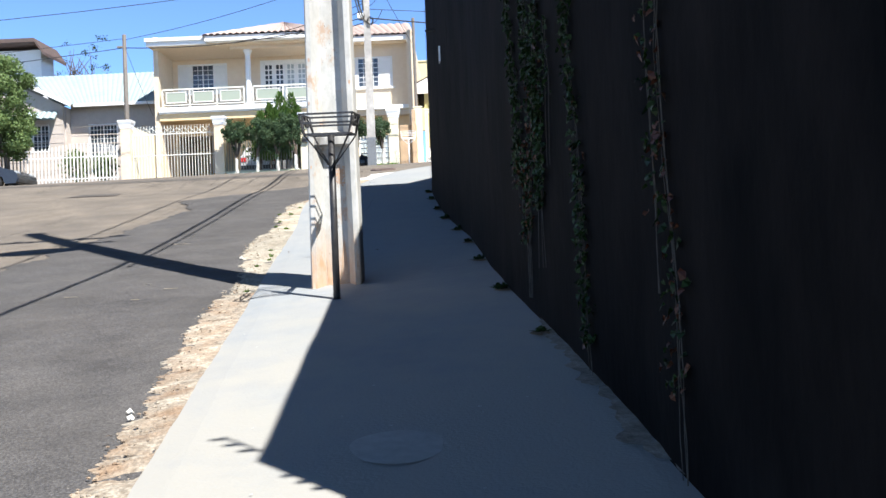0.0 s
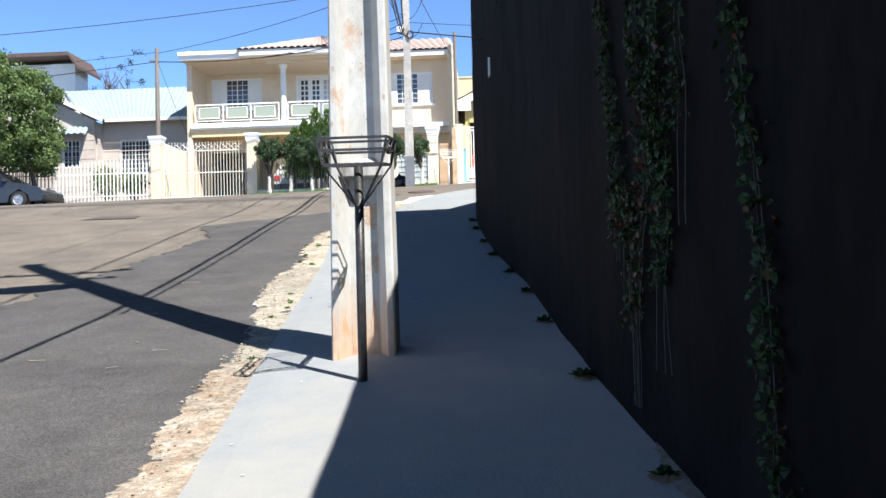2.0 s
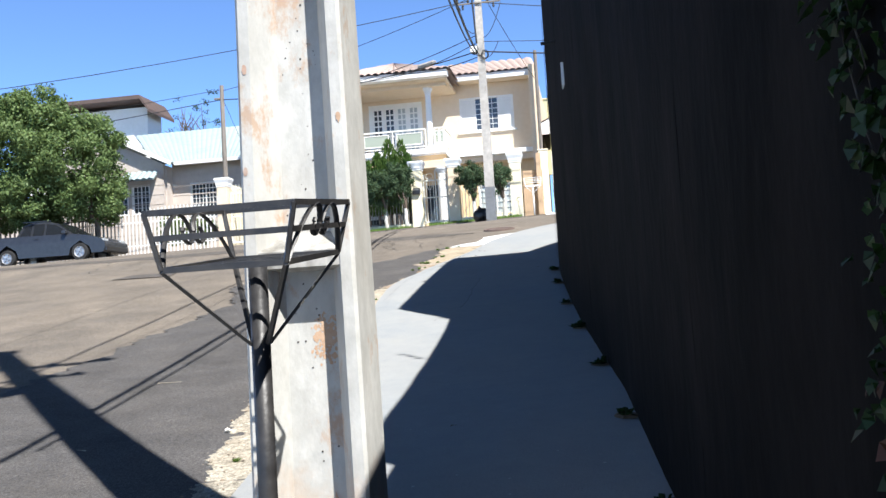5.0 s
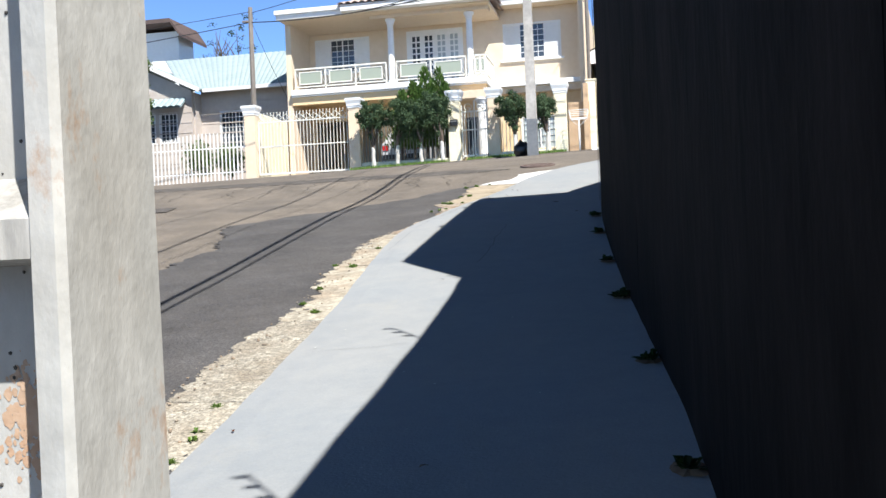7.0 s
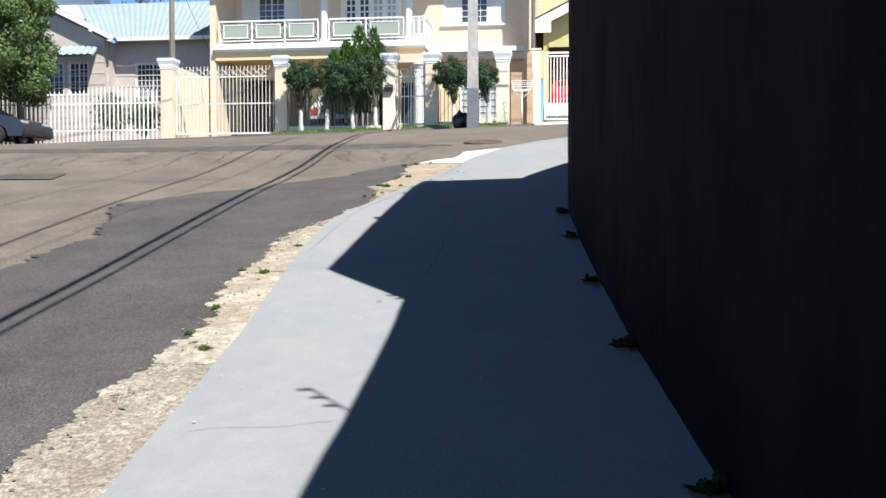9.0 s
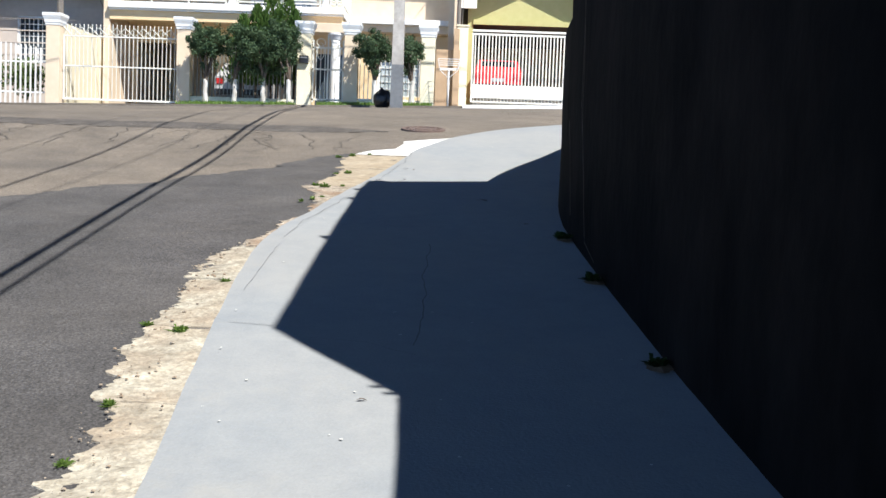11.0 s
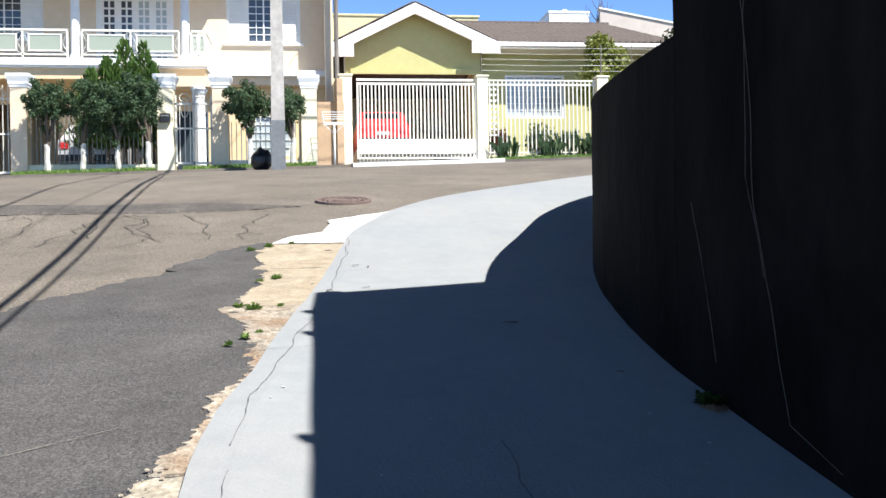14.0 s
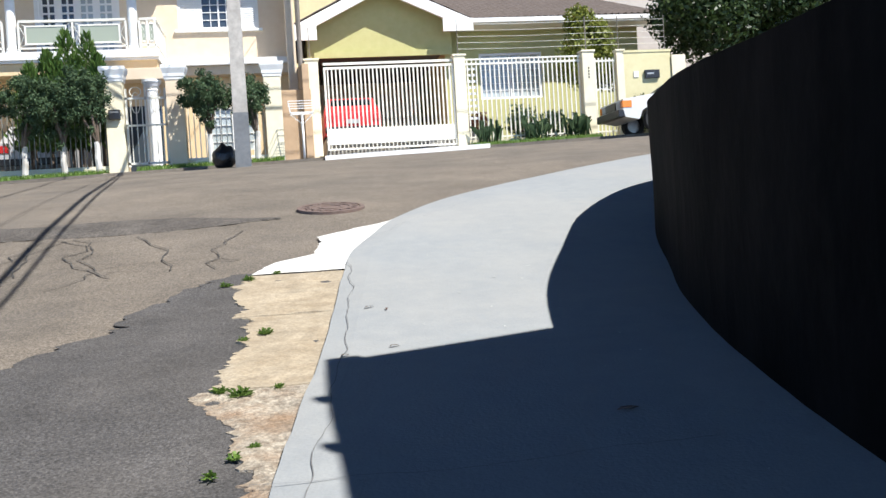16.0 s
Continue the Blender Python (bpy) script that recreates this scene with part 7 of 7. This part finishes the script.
def pickup(x, y, label):
    z = road_z(x, y)
    tilt = lambda dx: road_z(x + dx, y) - z
    c = thing("pickup_truck", (x, y, z), label, "pickup truck")
    body = [(-2.2, 0.35), (-1.85, 0.28), (-1.78, 0.5), (-1.45, 0.72), (-1.1, 0.5), (-1.02, 0.24), (0.85, 0.24), (0.93, 0.5), (1.28, 0.72), (1.62, 0.5), (1.7, 0.27), (2.12, 0.28), (2.2, 0.45), (2.18, 0.62), (2.02, 0.76), (1.5, 0.9), (1.0, 0.97),
            (-0.6, 0.99), (-0.62, 1.0), (-2.2, 1.0)]
    part("body", profile_body(bmesh.new(), body, 1.64, 0.1, (x, y, z)), CARGREY, c)
    cab = [(1.02, 0.96), (0.35, 1.38), (0.1, 1.46), (-0.55, 1.48), (-0.9, 1.4), (-1.12, 0.98)]
    cb = part("cab", profile_body(bmesh.new(), cab, 1.6, 0.24, (x, y, z)), CARGREY, c)
    for pts in ([(0.86, 1.0), (0.32, 1.34), (-0.02, 1.39), (-0.02, 1.0)], [(-0.1, 1.0), (-0.1, 1.4), (-0.5, 1.4), (-0.5, 1.0)], [(-0.58, 1.0), (-0.58, 1.38), (-0.82, 1.33), (-1.0, 1.0)]):
        for s in (-1, 1):
            bm = bmesh.new()
            yy = lambda u: y + s * (0.8 * (1 - 0.24 * clamp((u - 0.85) / 0.6)) + 0.006)
            loft(bm, [[(x + a, yy(u), z + u) for a, u in pts], [(x + a, yy(u) - s * 0.02, z + u) for a, u in pts]])
            part("side_window", tidy(bm), CARGLASS, cb)
    part("windscreen", slab((x + 1.0, y - 0.7, z + 0.985), (x + 1.0, y + 0.7, z + 0.985), (x + 0.36, y + 0.6, z + 1.395), (x + 0.36, y - 0.6, z + 1.395), 0.015), CARGLASS, cb)
    for s in (-1, 1):
        part("mirror", boxes((x + 0.68, x + 0.82, y + s * 0.86 - 0.09, y + s * 0.86 + 0.09, z + 0.98, z + 1.12), bevel=0.03), CARGREY, cb)
        part("headlight", boxes((x + 1.8, x + 2.13, y + s * 0.6 - 0.17, y + s * 0.6 + 0.17, z + 0.64, z + 0.745), bevel=0.035), CLEARLENS, c)
        part("tail_light", boxes((x - 2.215, x - 2.1, y + s * 0.74 - 0.07, y + s * 0.74 + 0.07, z + 0.55, z + 0.95), bevel=0.02), REDLENS, c)
        for dx in (-1.44, 1.27):
            wheel(c, x + dx, y + s * 0.755, z + 0.3 + tilt(dx), 0.3, s)
    part("bumper", boxes((x + 2.0, x + 2.24, y - 0.78, y + 0.78, z + 0.3, z + 0.5), bevel=0.05), BLACKPLASTIC, c)
    for s in (-1, 1):
        part("roof_rail", boxes((x - 0.95, x + 0.1, y + s * 0.6 - 0.02, y + s * 0.6 + 0.02, z + 1.485, z + 1.52)), BLACKPLASTIC, cb)
    part("door_handle", boxes((x - 0.45, x - 0.28, y - 0.83, y - 0.8, z + 0.86, z + 0.89)), BLACKPLASTIC, c)
    return c


pickup(-17.95, 37.5, "dark grey compact pickup parked at the far kerb")


def saloon(x, y, z, paint, label, flip=1, lens=AMBER, tip=0.0):
    c = thing("car", (x, y, z), label, "car")
    body = [(-2.0, 0.4), (-1.75, 0.3), (-1.68, 0.5), (-1.35, 0.7), (-1.02, 0.5), (-0.95, 0.28), (0.85, 0.28), (0.93, 0.5), (1.26, 0.7), (1.58, 0.5), (1.66, 0.3), (2.0, 0.36), (2.06, 0.55), (2.04, 0.78), (1.0, 0.92), (-1.2, 0.94), (-2.0, 0.9)]
    part("body", profile_body(bmesh.new(), body, 1.6, 0.05, (x, y, z), flip), paint, c)
    cab = [(0.95, 0.92), (0.3, 1.36), (-0.9, 1.38), (-1.5, 0.93)]
    cb = part("cab", profile_body(bmesh.new(), cab, 1.5, 0.2, (x, y, z), flip), paint, c)
    for s in (-1, 1):
        bm = bmesh.new()
        pts = [(0.8, 0.96), (0.27, 1.31), (-0.85, 1.32), (-1.25, 0.97)]
        loft(bm, [[(x + flip * a, y + s * (0.75 * (1 - 0.2 * clamp((u - 0.85) / 0.6)) + 0.006 - d), z + u) for a, u in pts] for d in (0, 0.02)])
        part("side_window", tidy(bm), CARGLASS, cb)
        xa, xb = sorted((x + flip * 1.95, x + flip * 2.075))
        part("headlight", boxes((xa, xb, y + s * 0.5 - 0.14, y + s * 0.5 + 0.14, z + 0.58, z + 0.74), bevel=0.01), CLEARLENS, c)
        xa, xb = sorted((x + flip * 1.84, x + flip * 2.07))
        part("indicator", boxes((xa, xb, y + s * 0.74 - 0.075, y + s * 0.74 + 0.075, z + 0.58, z + 0.74), bevel=0.01), lens, c, "orange indicator lens")
        for dx in (-1.34, 1.26):
            wheel(c, x + flip * dx, y + s * 0.735, z + 0.28, 0.28, s)
    xa, xb = sorted((x + flip * 2.0, x + flip * 2.085))
    part("grille", boxes((xa, xb, y - 0.35, y + 0.35, z + 0.57, z + 0.74)), BLACKPLASTIC, c)
    xa, xb = sorted((x + flip * 2.0, x + flip * 2.17))
    part("bumper", boxes((xa, xb, y - 0.8, y + 0.8, z + 0.36, z + 0.54), bevel=0.03), BLACKPLASTIC, c)
    xa, xb = sorted((x + flip * 1.0, x + flip * 0.38))
    part("windscreen", slab((x + flip * 0.97, y - 0.66, z + 0.95), (x + flip * 0.97, y + 0.66, z + 0.95), (x + flip * 0.34, y + 0.56, z + 1.36), (x + flip * 0.34, y - 0.56, z + 1.36), 0.015), CARGLASS, cb)
    return c


saloon(8.15, 39.6, road_z(7.6, 39.6) + 0.02, CARWHITE, "old white saloon with black bumper and orange indicators", -1)


def car_rear(x, y, z, paint, label):
    """A car standing lengthwise in a garage, its tail to the street."""
    c = thing("car", (x, y, z), label, "car")
    side = [(0, 0.35), (0.1, 0.28), (4.0, 0.28), (4.0, 0.8), (2.9, 0.9), (2.3, 1.38), (0.75, 1.42), (0.2, 0.98), (0.02, 0.92)]
    bm = bmesh.new()
    loft(bm, [[(x + s * 0.82 * (1 - 0.18 * clamp((u - 0.9) / 0.5)), y + a, z + u) for a, u in side] for s in (-1, -0.9, 0.9, 1)])
    part("body", tidy(bm), paint, c)
    part("rear_window", slab((x - 0.62, y + 0.24, z + 1.0), (x + 0.62, y + 0.24, z + 1.0), (x + 0.56, y + 0.68, z + 1.38), (x - 0.56, y + 0.68, z + 1.38), 0.01), CARGLASS, c)
    for s in (-1, 1):
        part("tail_light", boxes((x + s * 0.66 - 0.12, x + s * 0.66 + 0.12, y - 0.02, y + 0.06, z + 0.68, z + 0.86), bevel=0.01), REDLENS, c)
        for dy in (0.75, 3.3):
            t = bmesh.new()
            loft(t, [[(x + s * (0.62 + h), y + dy + q * math.cos(2 * math.pi * i / 18), z + 0.29 + q * math.sin(2 * math.pi * i / 18)) for i in range(18)] for q, h in ((0.2, 0), (0.29, 0.01), (0.29, 0.18), (0.2, 0.19))])
            part("wheel", tidy(t), RUBBER, c)
    part("number_plate", boxes((x - 0.2, x + 0.2, y - 0.03, y + 0.01, z + 0.6, z + 0.72)), CLEARLENS, c)
    part("bumper", boxes((x - 0.8, x + 0.8, y - 0.08, y + 0.1, z + 0.34, z + 0.52), bevel=0.03), BLACKPLASTIC, c)
    return c


part("garage_floor", boxes((-0.6, 3.55, 43.0, 53.9, 5.2, road_z(0.25, 45.6) + 0.45)), CEMENT, Y, "pale cement garage floor")
car_rear(0.3, 45.2, road_z(0.25, 45.6) + 0.45, CARRED, "red car parked in the bungalow's garage")
car_rear(-8.0, 43.0, lot_z(-8, 43), CARSILVER, "silver car parked behind the bar fence")
